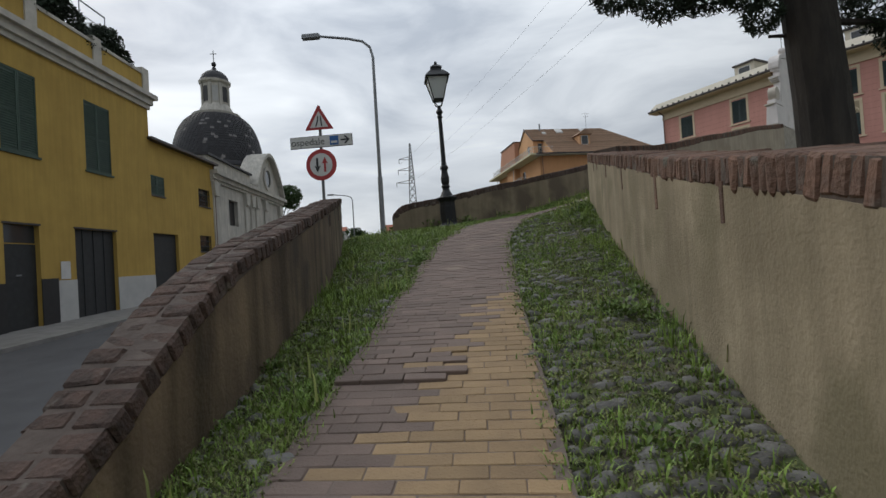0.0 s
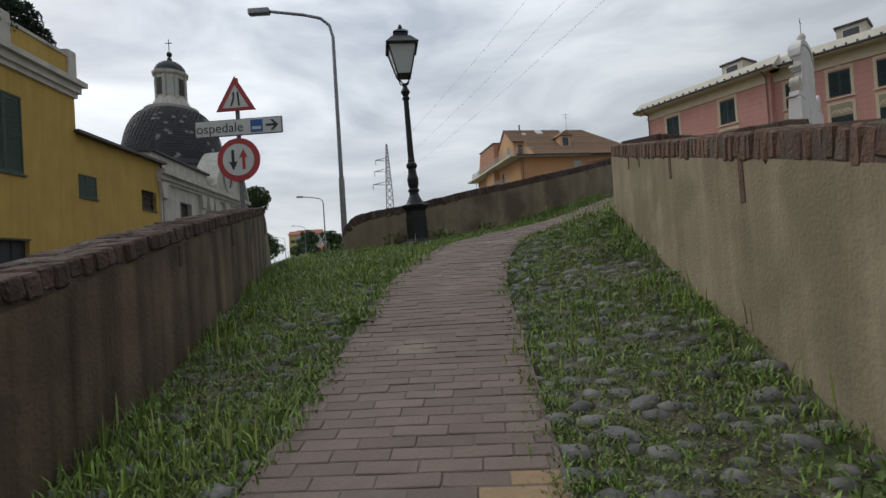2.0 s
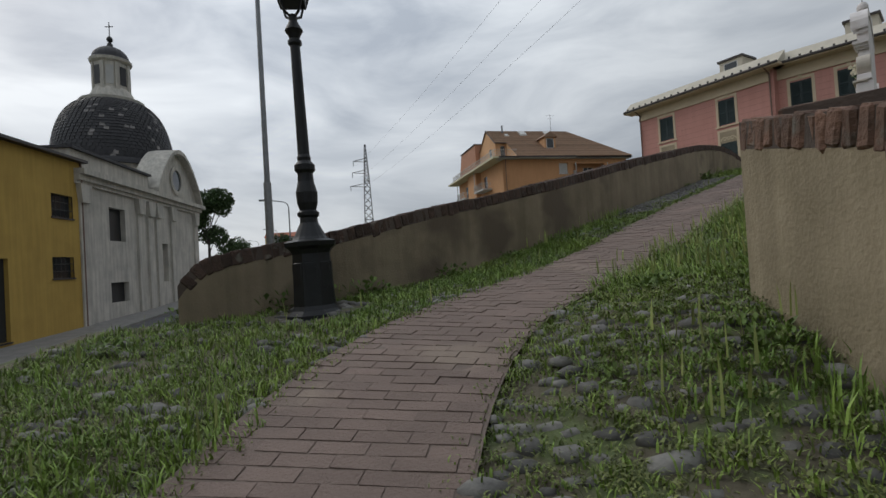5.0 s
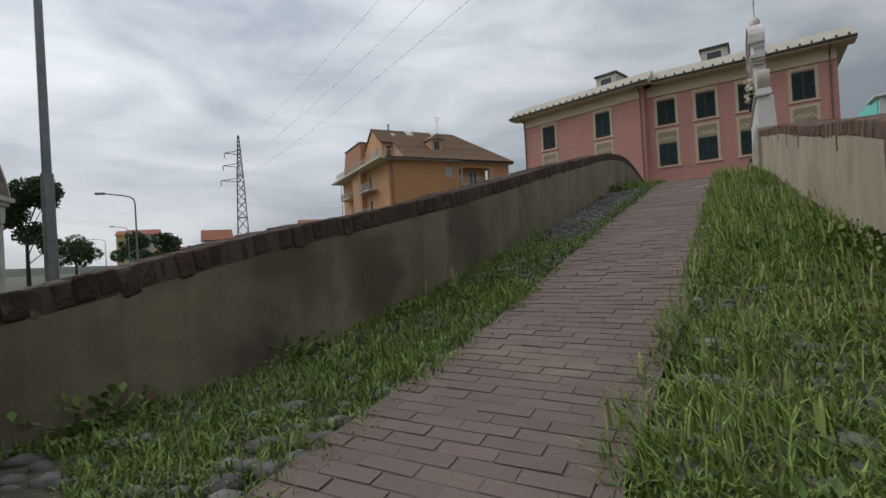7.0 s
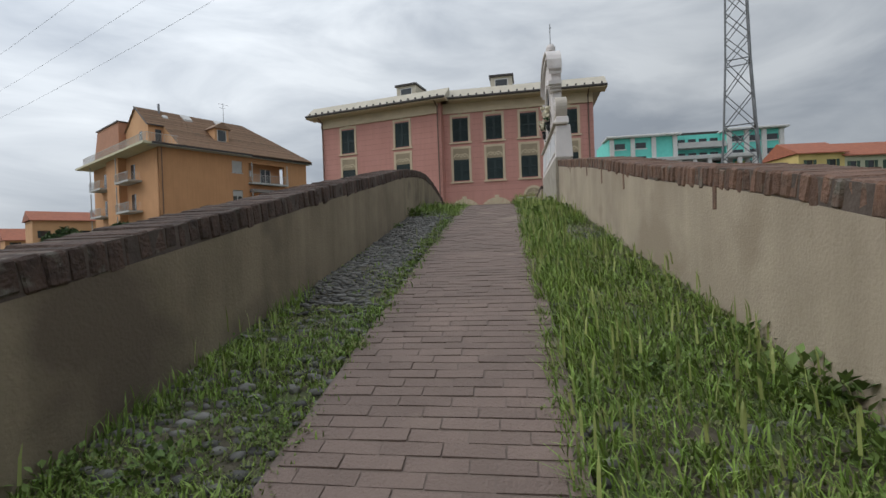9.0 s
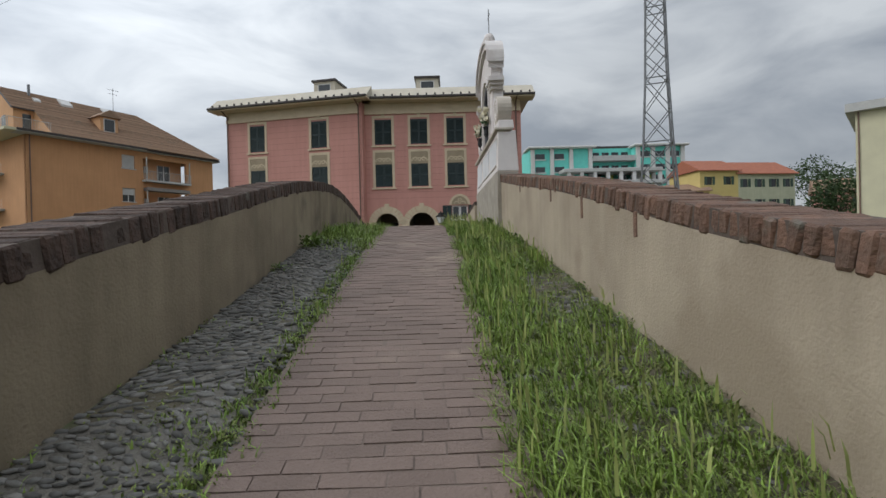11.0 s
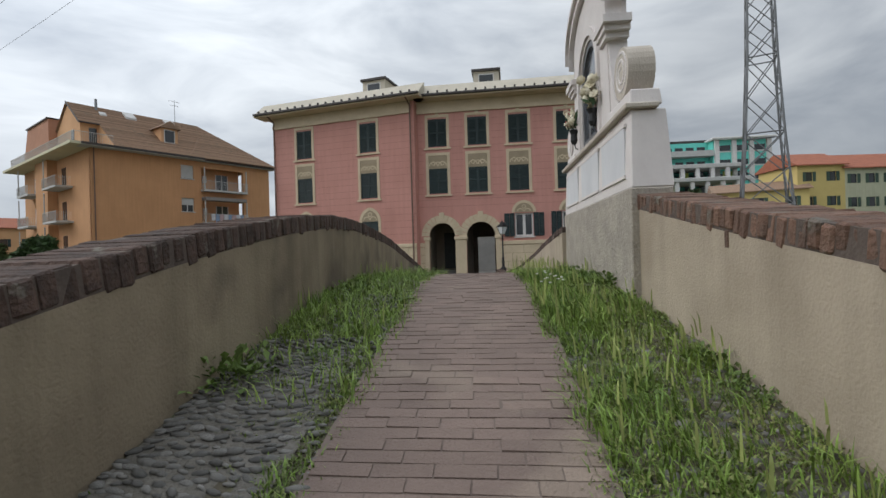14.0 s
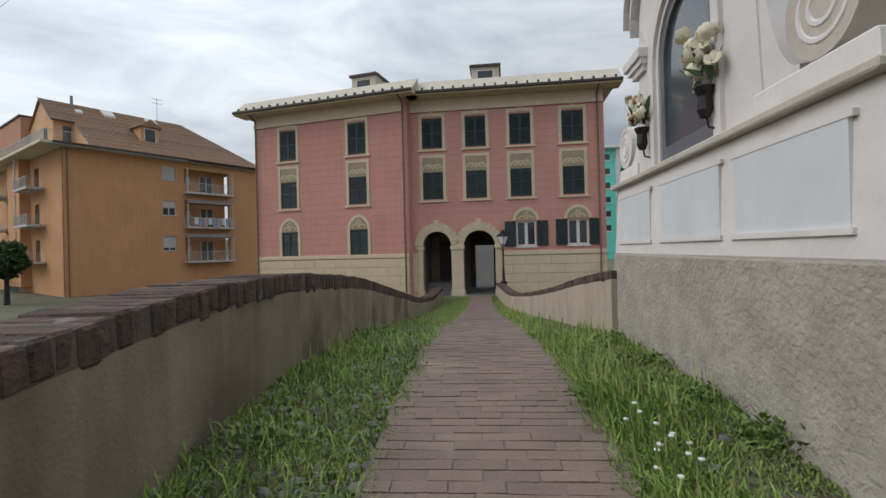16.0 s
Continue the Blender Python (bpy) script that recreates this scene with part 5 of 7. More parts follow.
# flower vases in iron brackets on the shrine
def bouquet(m, size, red, label):
    """Cloth flowers in a wrought iron holder."""
    rng = random.Random(int(size * 1000))
    v = thing("flower_vase", m, label, "flower vase")
    part("vase", lathe([(0.03, 0), (0.05, 0.05), (0.045, 0.14), (0.07, 0.2)], 10), IRON, v)
    bm = tb((0, 0, 0.05), (0.0, 0.02, -0.06), 0.008)
    tube(bm, (0, 0.02, -0.06), (0.1, 0.12, -0.12), 0.008)
    tube(bm, (0.1, 0.12, -0.12), (0.12, 0.2, -0.02), 0.008)
    part("bracket", bm, IRON, v)
    for k in range(int(22 * size)):
        a, rr = rng.uniform(0, 6.28), rng.uniform(0, 0.17) * size
        z = 0.26 + rng.uniform(0, 0.3) * size
        bm = bm_new()
        for j in range(6):
            t = j * 1.047
            mm = Matrix.Translation((0.03 * math.cos(t), 0.03 * math.sin(t), 0.01)) @ Matrix.Rotation(t, 4, "Z") @ Matrix.Rotation(radians(-40), 4, "Y") @ Matrix.Diagonal((0.055, 0.04, 0.012, 1))
            bmesh.ops.create_icosphere(bm, subdivisions=1, radius=0.8, matrix=mm)
        f = part("blossom", bm, FLOWER_R if (red and k % 5 == 0) else FLOWER_W, v)
        f.matrix_local = Matrix.Translation((rr * math.cos(a), rr * math.sin(a) * 0.6 - 0.03, z)) @ Euler((rng.uniform(0.6, 1.6), rng.uniform(-0.6, 0.6), rng.uniform(0, 6))).to_matrix().to_4x4()
    for k in range(int(26 * size)):
        a, rr = rng.uniform(0, 6.28), rng.uniform(0.05, 0.2) * size
        bm = bm_new()
        prism(bm, [(0, 0), (0.025, 0.05), (0, 0.13), (-0.025, 0.05)], 0, 0.004)
        f = part("leaf", bm, FLOWER_L, v)
        f.matrix_local = Matrix.Translation((rr * math.cos(a) * 0.8, rr * math.sin(a) * 0.5, 0.2 + rng.uniform(-0.02, 0.2))) @ Euler((rng.uniform(-1, 1), rng.uniform(-1, 1), rng.uniform(0, 6))).to_matrix().to_4x4()
    return v


bouquet(SH @ Matrix.Translation((2.3, 0.0, 6.5)), 1.0, False, "white cloth lilies in an iron bracket on the shrine")
bouquet(SH @ Matrix.Translation((1.05, 0.0, 6.55)), 0.75, True, "cream and red cloth flowers in an iron bracket on the shrine")


# ---- cast iron lamps ----
def lantern_post(m, scale, label):
    post = thing("street_lamp", m @ Matrix.Scale(scale, 4), label, "street lamp", "cast iron lamps")
    part("foot_slab", bx(-0.43, 0.43, -0.43, 0.43, -0.3, 0.04, bevel=0.025), PAVE, post, "worn stone slab")
    oc = 8
    ped = lathe([(0.35, 0.04), (0.35, 0.12), (0.31, 0.15), (0.32, 0.2), (0.27, 0.25), (0.27, 0.28), (0.22, 0.32), (0.2, 0.36), (0.18, 0.84), (0.2, 0.88), (0.24, 0.91), (0.25, 0.95), (0.2, 0.97)], oc)
    part("pedestal", ped, IRON, post)
    for k in range(8):
        o = part("pedestal_panel", bx(-0.055, 0.055, -0.006, 0.01, 0.4, 0.76, bevel=0.006), IRON, post)
        o.matrix_local = Matrix.Rotation(2 * math.pi * k / 8, 4, "Z") @ Matrix.Translation((0, -0.172, 0))
    shaft = lathe([(0.18, 0.96), (0.15, 1.0), (0.12, 1.06), (0.085, 1.13), (0.08, 1.18), (0.1, 1.2), (0.1, 1.23), (0.075, 1.25), (0.095, 1.32), (0.1, 1.42), (0.075, 1.52), (0.07, 1.6), (0.095, 1.63), (0.095, 1.68), (0.06, 1.72), (0.065, 1.75), (0.055, 1.78), (0.047, 2.7), (0.045, 2.82), (0.065, 2.84), (0.065, 2.87), (0.045, 2.89), (0.06, 2.93), (0.085, 2.97), (0.06, 3.02), (0.04, 3.06), (0.04, 3.12)], 16)
    part("shaft", shaft, IRON, post)
    for k in range(4):
        a = math.pi / 2 * k + math.pi / 4
        bm = bm_new()
        q = [(0.03, 3.1), (0.1, 3.14), (0.12, 3.2), (0.135, 3.26)]
        for (r0, z0), (r1, z1) in zip(q, q[1:]):
            tube(bm, (r0 * math.cos(a), r0 * math.sin(a), z0), (r1 * math.cos(a), r1 * math.sin(a), z1), 0.012, 0.012, 6)
        part("lantern_arm", bm, IRON, post)
    lan = part("lantern", lathe([(0.17, 3.24), (0.18, 3.27)], 4), IRON, post)
    gl = lathe([(0.155, 3.27), (0.33, 3.74)], 4)
    part("glazing", gl, LANTERN, lan, "frosted lantern glass")
    for k in range(4):
        a = math.pi / 2 * (k + 0.5)
        part("corner_bar", tb((0.165 * math.cos(a), 0.165 * math.sin(a), 3.26), (0.345 * math.cos(a), 0.345 * math.sin(a), 3.75), 0.012), IRON, lan)
    part("lantern_roof", lathe([(0.39, 3.74), (0.4, 3.77), (0.22, 3.92), (0.17, 3.93), (0.16, 4.0), (0.19, 4.01), (0.1, 4.07), (0.04, 4.1), (0.05, 4.13), (0.015, 4.18)], 4), IRON, lan)
    return post


lean = Matrix.Rotation(radians(-1.3), 4, "Y")
lantern_post(Matrix.Translation((-0.27, 11.5, 1.98)) @ lean @ Matrix.Rotation(radians(8), 4, "Z"), 1.04, "dark cast iron lantern post on a panelled pedestal against the parapet")
lantern_post(Matrix.Translation((29.6, 35.45, 2.92)), 0.93, "dark cast iron lantern post before the pink house")


# ---- road sign ----
def text(body, size, m, material, parent, name="lettering"):
    cu = bpy.data.curves.new(name, "FONT")
    cu.body, cu.size, cu.extrude = body, size, 0.001
    cu.align_x, cu.align_y = "CENTER", "CENTER"
    tmp = bpy.data.objects.new(name, cu)
    scene.collection.objects.link(tmp)
    me = bpy.data.meshes.new_from_object(tmp.evaluated_get(bpy.context.evaluated_depsgraph_get()))
    bpy.data.objects.remove(tmp)
    me.materials.clear()
    me.materials.append(material)
    ob = new(name, me)
    ob.parent = parent
    ob.matrix_local = m
    return ob


SG = Matrix.Translation((-2.97, 10.3, 0.12)) @ Matrix.Rotation(radians(-2), 4, "Z") @ Matrix.Scale(0.94, 4)
sign = thing("road_sign", SG, "road sign post with warning triangle, white arrow board and round disc", "road sign")
part("post", tb((0, 0.05, -0.6), (0, 0.05, 5.25), 0.035, seg=10), SIGNGREY, sign)
disc = lathe([(0.365, -0.01), (0.37, 0.0), (0.365, 0.012)], 36)
disc.transform(Matrix.Translation((0, 0, 3.85)) @ Matrix.Rotation(radians(90), 4, "X"))
dsk = part("disc", disc, RED, sign, "round red-rimmed sign face")
wf = lathe([(0.27, 0.0), (0.27, 0.004)], 36)
wf.transform(Matrix.Translation((0, -0.0125, 3.85)) @ Matrix.Rotation(radians(90), 4, "X"))
part("disc_face", wf, SIGNW, dsk)
for x, mt, up in ((-0.09, SIGNB, -1), (0.09, RED, 1)):
    z = 3.85
    bm = bm_new()
    prism(bm, [(x - 0.025, z - up * 0.17), (x + 0.025, z - up * 0.17), (x + 0.025, z + up * 0.04), (x + 0.075, z + up * 0.02), (x, z + up * 0.18), (x - 0.075, z + up * 0.02), (x - 0.025, z + up * 0.04)], -0.021, -0.0175)
    part("arrow", bm, mt, dsk)
bz = 4.4
bd = part("arrow_board", bx(-0.72, 0.78, -0.015, 0.015, bz - 0.14, bz + 0.14, bevel=0.004), SIGNGREY, sign, "white direction board")
part("board_face", bx(-0.705, 0.765, -0.019, -0.0155, bz - 0.127, bz + 0.127), SIGNW, bd)
text("ospedale", 0.23, Matrix.Translation((-0.29, -0.0215, bz - 0.005)) @ Matrix.Rotation(radians(90), 4, "X"), SIGNB, bd)
part("blue_square", bx(0.24, 0.45, -0.023, -0.0195, bz - 0.105, bz + 0.105), SIGNBLUE, bd)
part("bed_symbol", bx(0.27, 0.42, -0.026, -0.0235, bz - 0.06, bz - 0.01), SIGNW, bd)
part("board_arrow", prism(bm_new(), [(0.5, bz - 0.02), (0.64, bz - 0.02), (0.58, bz - 0.09), (0.625, bz - 0.09), (0.72, bz), (0.625, bz + 0.09), (0.58, bz + 0.09), (0.64, bz + 0.02), (0.5, bz + 0.02)], -0.0235, -0.0195), SIGNB, bd)
def tri(s, z, y0, y1):
    return prism(bm_new(), [(-s, z - s * 0.577), (s, z - s * 0.577), (0, z + s * 1.155)], y0, y1)
tg = part("warning_triangle", tri(0.34, 4.88, -0.012, 0.012), RED, sign, "red-rimmed warning triangle")
part("triangle_face", tri(0.225, 4.865, -0.017, -0.0125), SIGNW, tg)
part("road_symbol", prism(bm_new(), [(-0.09, 4.76), (-0.06, 4.76), (-0.01, 4.9), (-0.01, 5.0), (-0.04, 5.0), (-0.04, 4.91)], -0.0215, -0.0175), SIGNB, tg)
part("road_symbol", prism(bm_new(), [(0.05, 4.76), (0.08, 4.76), (0.06, 5.0), (0.03, 5.0)], -0.0215, -0.0175), SIGNB, tg)


# ---- road lamps ----
def road_lamp(m, h, label):
    lamp = thing("road_lamp", m, label, "street lamp", "tall road lamps")
    part("lower_pole", tb((0, 0, -0.5), (0, 0, h * 0.47), 0.12, 0.1, 12), STEEL, lamp)
    part("upper_pole", tb((0, 0, h * 0.47), (0, 0, h * 0.93), 0.075, 0.06, 12), STEEL, lamp)
    bm = bm_new()
    pts = [(0, h * 0.93), (-0.1, h * 0.97), (-0.4, h * 0.995), (-1.0, h * 1.01), (-2.3, h * 1.03)]
    for (xa, za), (xb, zb) in zip(pts, pts[1:]):
        tube(bm, (xa, 0, za), (xb, 0, zb), 0.055, 0.05, 10)
    part("arm", bm, STEEL, lamp)
    part("lamp_head", bx(-2.95, -2.2, -0.12, 0.12, h * 1.02, h * 1.035 + 0.05, bevel=0.03), STEEL, lamp)
    return lamp


road_lamp(Matrix.Translation((-3.3, 19.5, -0.1)), 10.9, "tall grey steel road lamp with a bent arm")
for x, y, z in ((-13.1, 55.6, 0.7), (-31.5, 110.5, 2.3), (-48.5, 147, 2.3)):
    road_lamp(Matrix.Translation((x, y, z)), 8.8, "tall grey steel road lamp beside the street")


# ---- lattice masts and wires ----
def lattice(m, levels, name, label, r=0.06, arms=()):
    """A square lattice mast. levels: rows of height and half width."""
    t = thing(name, m, label, "pylon")
    for sx, sy in ((-1, -1), (-1, 1), (1, -1), (1, 1)):
        bm = bm_new()
        for (z0, w0), (z1, w1) in zip(levels, levels[1:]):
            tube(bm, (sx * w0, sy * w0, z0), (sx * w1, sy * w1, z1), r * 1.3, r * 1.3, 5)
        part("leg", bm, LATTICE, t)
    for sx, sy, ax in ((1, 1, 0), (1, -1, 0), (1, 1, 1), (-1, 1, 1)):
        bm = bm_new()
        for (z0, w0), (z1, w1) in zip(levels, levels[1:]):
            n = max(1, round((z1 - z0) / (2.2 * (w0 + w1) / 2)))
            for k in range(n):
                za, zb = z0 + (z1 - z0) * k / n, z0 + (z1 - z0) * (k + 1) / n
                wa, wb = w0 + (w1 - w0) * k / n, w0 + (w1 - w0) * (k + 1) / n
                for s in (-1, 1):
                    a = (s * wa, sy * wa, za) if ax == 0 else (sx * wa, s * wa, za)
                    b = (-s * wb, sy * wb, zb) if ax == 0 else (sx * wb, -s * wb, zb)
                    tube(bm, a, b, r * 0.6, r * 0.6, 4)
        part("bracing", bm, LATTICE, t)
    for z, w in levels[1:]:
        bm = bm_new()
        for a, b in (((-w, -w), (w, -w)), ((w, -w), (w, w)), ((w, w), (-w, w)), ((-w, w), (-w, -w))):
            tube(bm, (*a, z), (*b, z), r * 0.8, r * 0.8, 4)
        part("ring", bm, LATTICE, t)
    for z, ln in arms:
        bm = bm_new()
        tube(bm, (0, 0, z), (-ln, 0, z + 0.3), r, r, 5)
        tube(bm, (0, 0, z + 1.0), (-ln, 0, z + 0.3), r, r, 5)
        tube(bm, (-ln, 0, z + 0.3), (-ln, 0, z - 0.9), r, r, 5)
        part("cross_arm", bm, LATTICE, t)
    return t


lattice(Matrix.Translation((43.8, 25.0, 1.0)) @ Matrix.Rotation(radians(20), 4, "Z"), [(0, 1.7), (6.3, 1.36), (11, 1.05), (16, 0.82), (21.5, 0.7), (31, 0.6)], "lattice_mast", "tall grey steel lattice mast", 0.058)
lattice(Matrix.Translation((*turned(-7.5, 131.0), 2.0)) @ Matrix.Rotation(radians(6), 4, "Z"), [(0, 1.5), (12, 1.05), (22, 0.7), (31.5, 0.15)], "power_pylon", "grey steel power pylon with cross arms", 0.09, ((20.5, 4.2), (24.0, 3.6), (27.0, 3.2)))
for k, dz in enumerate((0.0, 2.6, 6.0)):
    cu = bm_new()
    a, b = Vector((*turned(-8.5 - k, 131), 22.5 + 0.9 * dz)), Vector((38.5, -41, 26 + dz))
    pts = [a.lerp(b, t / 16) - Vector((0, 0, 3.5 * (1 - (2 * t / 16 - 1) ** 2))) for t in range(17)]
    for p, q in zip(pts, pts[1:]):
        tube(cu, p, q, 0.012, 0.012, 4)
    solo("power_cable", cu, LATTICE, "thin overhead power cable", "cable", group="overhead power cables")


# ---- far buildings ----
def gabled(name, p, q, depth, z0, ze, zr, wallm, roofm, cols, rows, label, shut=SHUT_GREEN, size=(1.0, 1.4)):
    """A house front from p to q with windows in rows and columns under a ridged roof."""
    ln = math.hypot(q[0] - p[0], q[1] - p[1])
    h = thing(name, along(p, q), label, "house")
    holes = []
    for r in range(rows):
        for c in range(cols):
            x = ln * (c + 0.5) / cols - size[0] / 2
            z = z0 + 1.2 + (ze - z0) * r / rows
            holes.append((x, x + size[0], z, z + size[1]))
    part("wall", holed_wall(ln, z0, ze, holes, 0.3), wallm, h)
    part("body", bx(0.05, ln - 0.05, 0.3, depth, z0, ze), wallm, h)
    for a, b, c, d in holes:
        w = part("window", bx(a, b, 0.15, 0.18, c, d), PANE, h)
        part("shutter", bx(a - 0.45, a, -0.05, 0.0, c, d), shut, w)
        part("shutter", bx(b, b + 0.45, -0.05, 0.0, c, d), shut, w)
    bm = bm_new()
    for (xa, xb) in ((-0.4, ln + 0.4),):
        vs = [bm.verts.new(v) for v in ((xa, -0.5, ze), (xb, -0.5, ze), (xb, depth / 2, zr), (xa, depth / 2, zr), (xb, depth + 0.5, ze), (xa, depth + 0.5, ze), (xa, -0.5, ze - 0.15), (xb, -0.5, ze - 0.15))]
        for f in ((0, 1, 2, 3), (3, 2, 4, 5), (6, 7, 1, 0), (1, 4, 2), (0, 3, 5)):
            bm.faces.new([vs[i] for i in f])
    part("roof", bm, roofm, h)
    return h


gabled("yellow_row_house", (93.5, 33.5), (98.6, 28.8), 9, 1.5, 16.1, 18.5, YHOUSE, TILE_RED, 2, 4, "yellow house with a red tiled roof and green shutters")
gabled("cream_row_house", (98.6, 28.8), (106.6, 21.7), 9, 1.5, 15.5, 18.2, CREAM_G, TILE_RED, 4, 4, "pale green row house with a red tiled roof and open shutters")
gabled("low_brown_house", (88, 43), (93, 32), 8, 1.5, 12.6, 14.2, YHOUSE, TILE, 3, 3, "low ochre house with an old brown roof")
gabled("rose_house", (125, 20), (127, 7), 10, 1.5, 13.4, 16.2, PINK, TILE, 3, 3, "small pink house with a brown roof among trees")
gabled("white_house", turned(-14.5, 121), turned(-9.2, 122), 8, 2.0, 8.6, 11.0, WHITE, TILE_RED, 2, 2, "small white house with a red tiled roof beyond the fields", SHUT_DARK)
for k, (px, py, mt) in enumerate(((2, 150, ORANGE_L), (-3, 165, PINK), (6, 128, ORANGE_L), (-40, 190, PALE), (-52, 205, CONC), (-62, 230, YHOUSE))):
    gabled("distant_house", turned(px, py), turned(px + 10, py + 1), 9, 2.0, 8.2 + (k % 3) * 1.5 + (6 if k > 3 else 0), 10.2 + (k % 3) * 1.5 + (6 if k > 3 else 0), mt, TILE_RED, 3, 2 + (k > 3), "distant low house with a tiled roof", SHUT_DARK)

cream = thing("cream_block", along((81.3, 13.5), (80.1, -10.9)), "cream five-storey apartment block with a flat roof", "building")
wins = [(x, x + 1.0, z, z + 1.4) for x in (2.9, 9.0, 15.0) for z in (16.2, 12.6, 9.0, 5.4)]
part("wall", holed_wall(23.6, 1.5, 19.4, wins, 0.3), PALE, cream)
part("body", bx(0.05, 23.5, 0.3, 14, 1.5, 19.4), PALE, cream)
for a, b, c, d in wins:
    w = part("window", bx(a, b, 0.12, 0.15, c, d), PANE, cream)
    part("window_frame", bx(a - 0.08, b + 0.08, -0.03, 0.0, c - 0.1, c), WHITE, w)
part("roof_slab", bx(-0.9, 24, -0.9, 14.5, 19.4, 20.4), CONC, cream)
part("roof_slab", bx(4.5, 24, -0.5, 14, 20.4, 22.0), PALE, cream)
part("corner_pipe", tb((0.3, -0.1, 1.5), (0.3, -0.1, 19.4), 0.08), PIPE, cream)

hosp = thing("hospital", along((124.7, 85.1), (156.0, 51.5)) @ Matrix.Diagonal((1.2, 1, 1, 1)), "turquoise and white hospital block with concrete balconies", "hospital")
HR = 32.7
part("body", bx(0, 38, 2.6, 18, 2, HR - 0.5), TEAL, hosp)
for x0, x1, top in ((0.0, 15.4, HR - 0.3), (25.7, 38.0, HR)):
    wing_h = part("wing", bx(x0, x1, 0.0, 2.6, 2, top - 0.6), TEAL, hosp, "turquoise panelled wing")
    part("roof_slab", bx(x0 - 0.6, x1 + 0.6, -1.6, 6, top - 0.6, top, bevel=0.15), WHITE, wing_h)
    for k in range(4):
        x = x0 + 0.7 + (x1 - x0 - 1.4) * k / 3
        part("column", bx(x - 0.45, x + 0.45, -0.7, 0.0, 2, top - 0.6), WHITE, wing_h)
    for z in range(6):
        zb = top - 3.5 - 3.8 * z
        for k in range(3):
            x = x0 + 0.7 + (x1 - x0 - 1.4) * k / 3
            if k < 2 or x0 > 20:
                part("window", bx(x + 0.7, x + 3.0, -0.06, 0.0, zb, zb + 1.5), PANE, wing_h)
                part("sill_band", bx(x + 0.5, x + 3.3, -0.14, 0.0, zb - 0.35, zb - 0.05), WHITE, wing_h)
part("roof_shed", bx(15.4, 25.7, 3.2, 12, HR - 0.5, HR + 0.3), GUTTER, hosp)
for z in range(6):
    zb = HR - 4.6 - 3.9 * z
    part("floor_slab", bx(15.2, 25.9, -0.6, 2.6, zb, zb + 0.5), CONC, hosp)
    part("balcony_front", bx(15.4, 25.7, -0.5, -0.35, zb + 0.5, zb + 1.5), CONC, hosp)
    for k in range(4):
        part("balcony_window", bx(16.0 + 2.4 * k, 17.7 + 2.4 * k, 2.5, 2.6, zb + 1.0, zb + 2.9), PANE, hosp)
for z, x0, y0 in ((HR - 8.4, 7.0, -5.0), (HR - 12.2, 5.0, -7.5)):
    part("terrace_slab", bx(x0, 30.5, y0, 0.0, z, z + 1.0, bevel=0.1), CONC, hosp)
    for k in range(8):
        part("terrace_pier", bx(x0 + 1 + 3.1 * k, x0 + 1.8 + 3.1 * k, y0 + 0.4, y0 + 1.2, z - 3.0, z), WHITE, hosp)
        part("terrace_window", bx(x0 + 2 + 3.1 * k, x0 + 4 + 3.1 * k, -0.2, -0.05, z - 2.4, z - 0.5), PANE if k % 3 else LIME, hosp)


# ---- trees, bushes, hills ----
def clump_cloud(seed, centres, n, leaf, flat=0.35):
    """Many small leaf blades scattered round the given centres (x, y, z, radius)."""
    rng = np.random.RandomState(seed)
    vs, fs = [], []
    tot = sum(c[3] ** 2 for c in centres)
    for cx0, cy0, cz0, r in centres:
        m = int(n * r ** 2 / tot)
        d = rng.normal(size=(m, 3))
        d /= np.linalg.norm(d, axis=1)[:, None]
        p = np.array([cx0, cy0, cz0]) + d * (r * rng.uniform(0.45, 1.0, m) ** 0.6)[:, None] * np.array([1, 1, 0.85])
        a = rng.normal(size=(m, 3))
        a /= np.linalg.norm(a, axis=1)[:, None]
        b = np.cross(a, rng.normal(size=(m, 3)))
        b /= np.linalg.norm(b, axis=1)[:, None]
        s = leaf * rng.uniform(0.6, 1.3, m)[:, None]
        base = len(vs)
        for q in range(m):
            vs += [p[q] - a[q] * s[q], p[q] + b[q] * s[q] * flat, p[q] + a[q] * s[q], p[q] - b[q] * s[q] * flat]
            fs.append((base + 4 * q, base + 4 * q + 1, base + 4 * q + 2, base + 4 * q + 3))
    me = bpy.data.meshes.new("crown")
    me.from_pydata([tuple(v) for v in vs], [], fs)
    return me


def tree(m, height, spread, seed, material, label, n=5000, leaf=0.22, trunk=0.22):
    rng = random.Random(seed)
    t = thing("tree", m, label, "tree")
    bm = tb((0, 0, -0.5), (0, 0, height * 0.55), trunk, trunk * 0.5, 10)
    cs = []
    for k in range(11):
        a, z = rng.uniform(0, 6.28), height * rng.uniform(0.4, 0.92)
        w = spread * rng.uniform(0.35, 0.9) * (1.15 - z / height * 0.75)
        e = (w * math.cos(a), w * math.sin(a), z)
        tube(bm, (0, 0, z * 0.6), e, trunk * 0.3, 0.02, 6)
        cs.append((*e, spread * rng.uniform(0.28, 0.45)))
    cs.append((0, 0, height * 0.9, spread * 0.4))
    part("trunk", bm, BARK, t)
    me = clump_cloud(seed, cs, n, leaf)
    me.materials.append(material)
    o = new("crown", me)
    o.parent = t
    return t


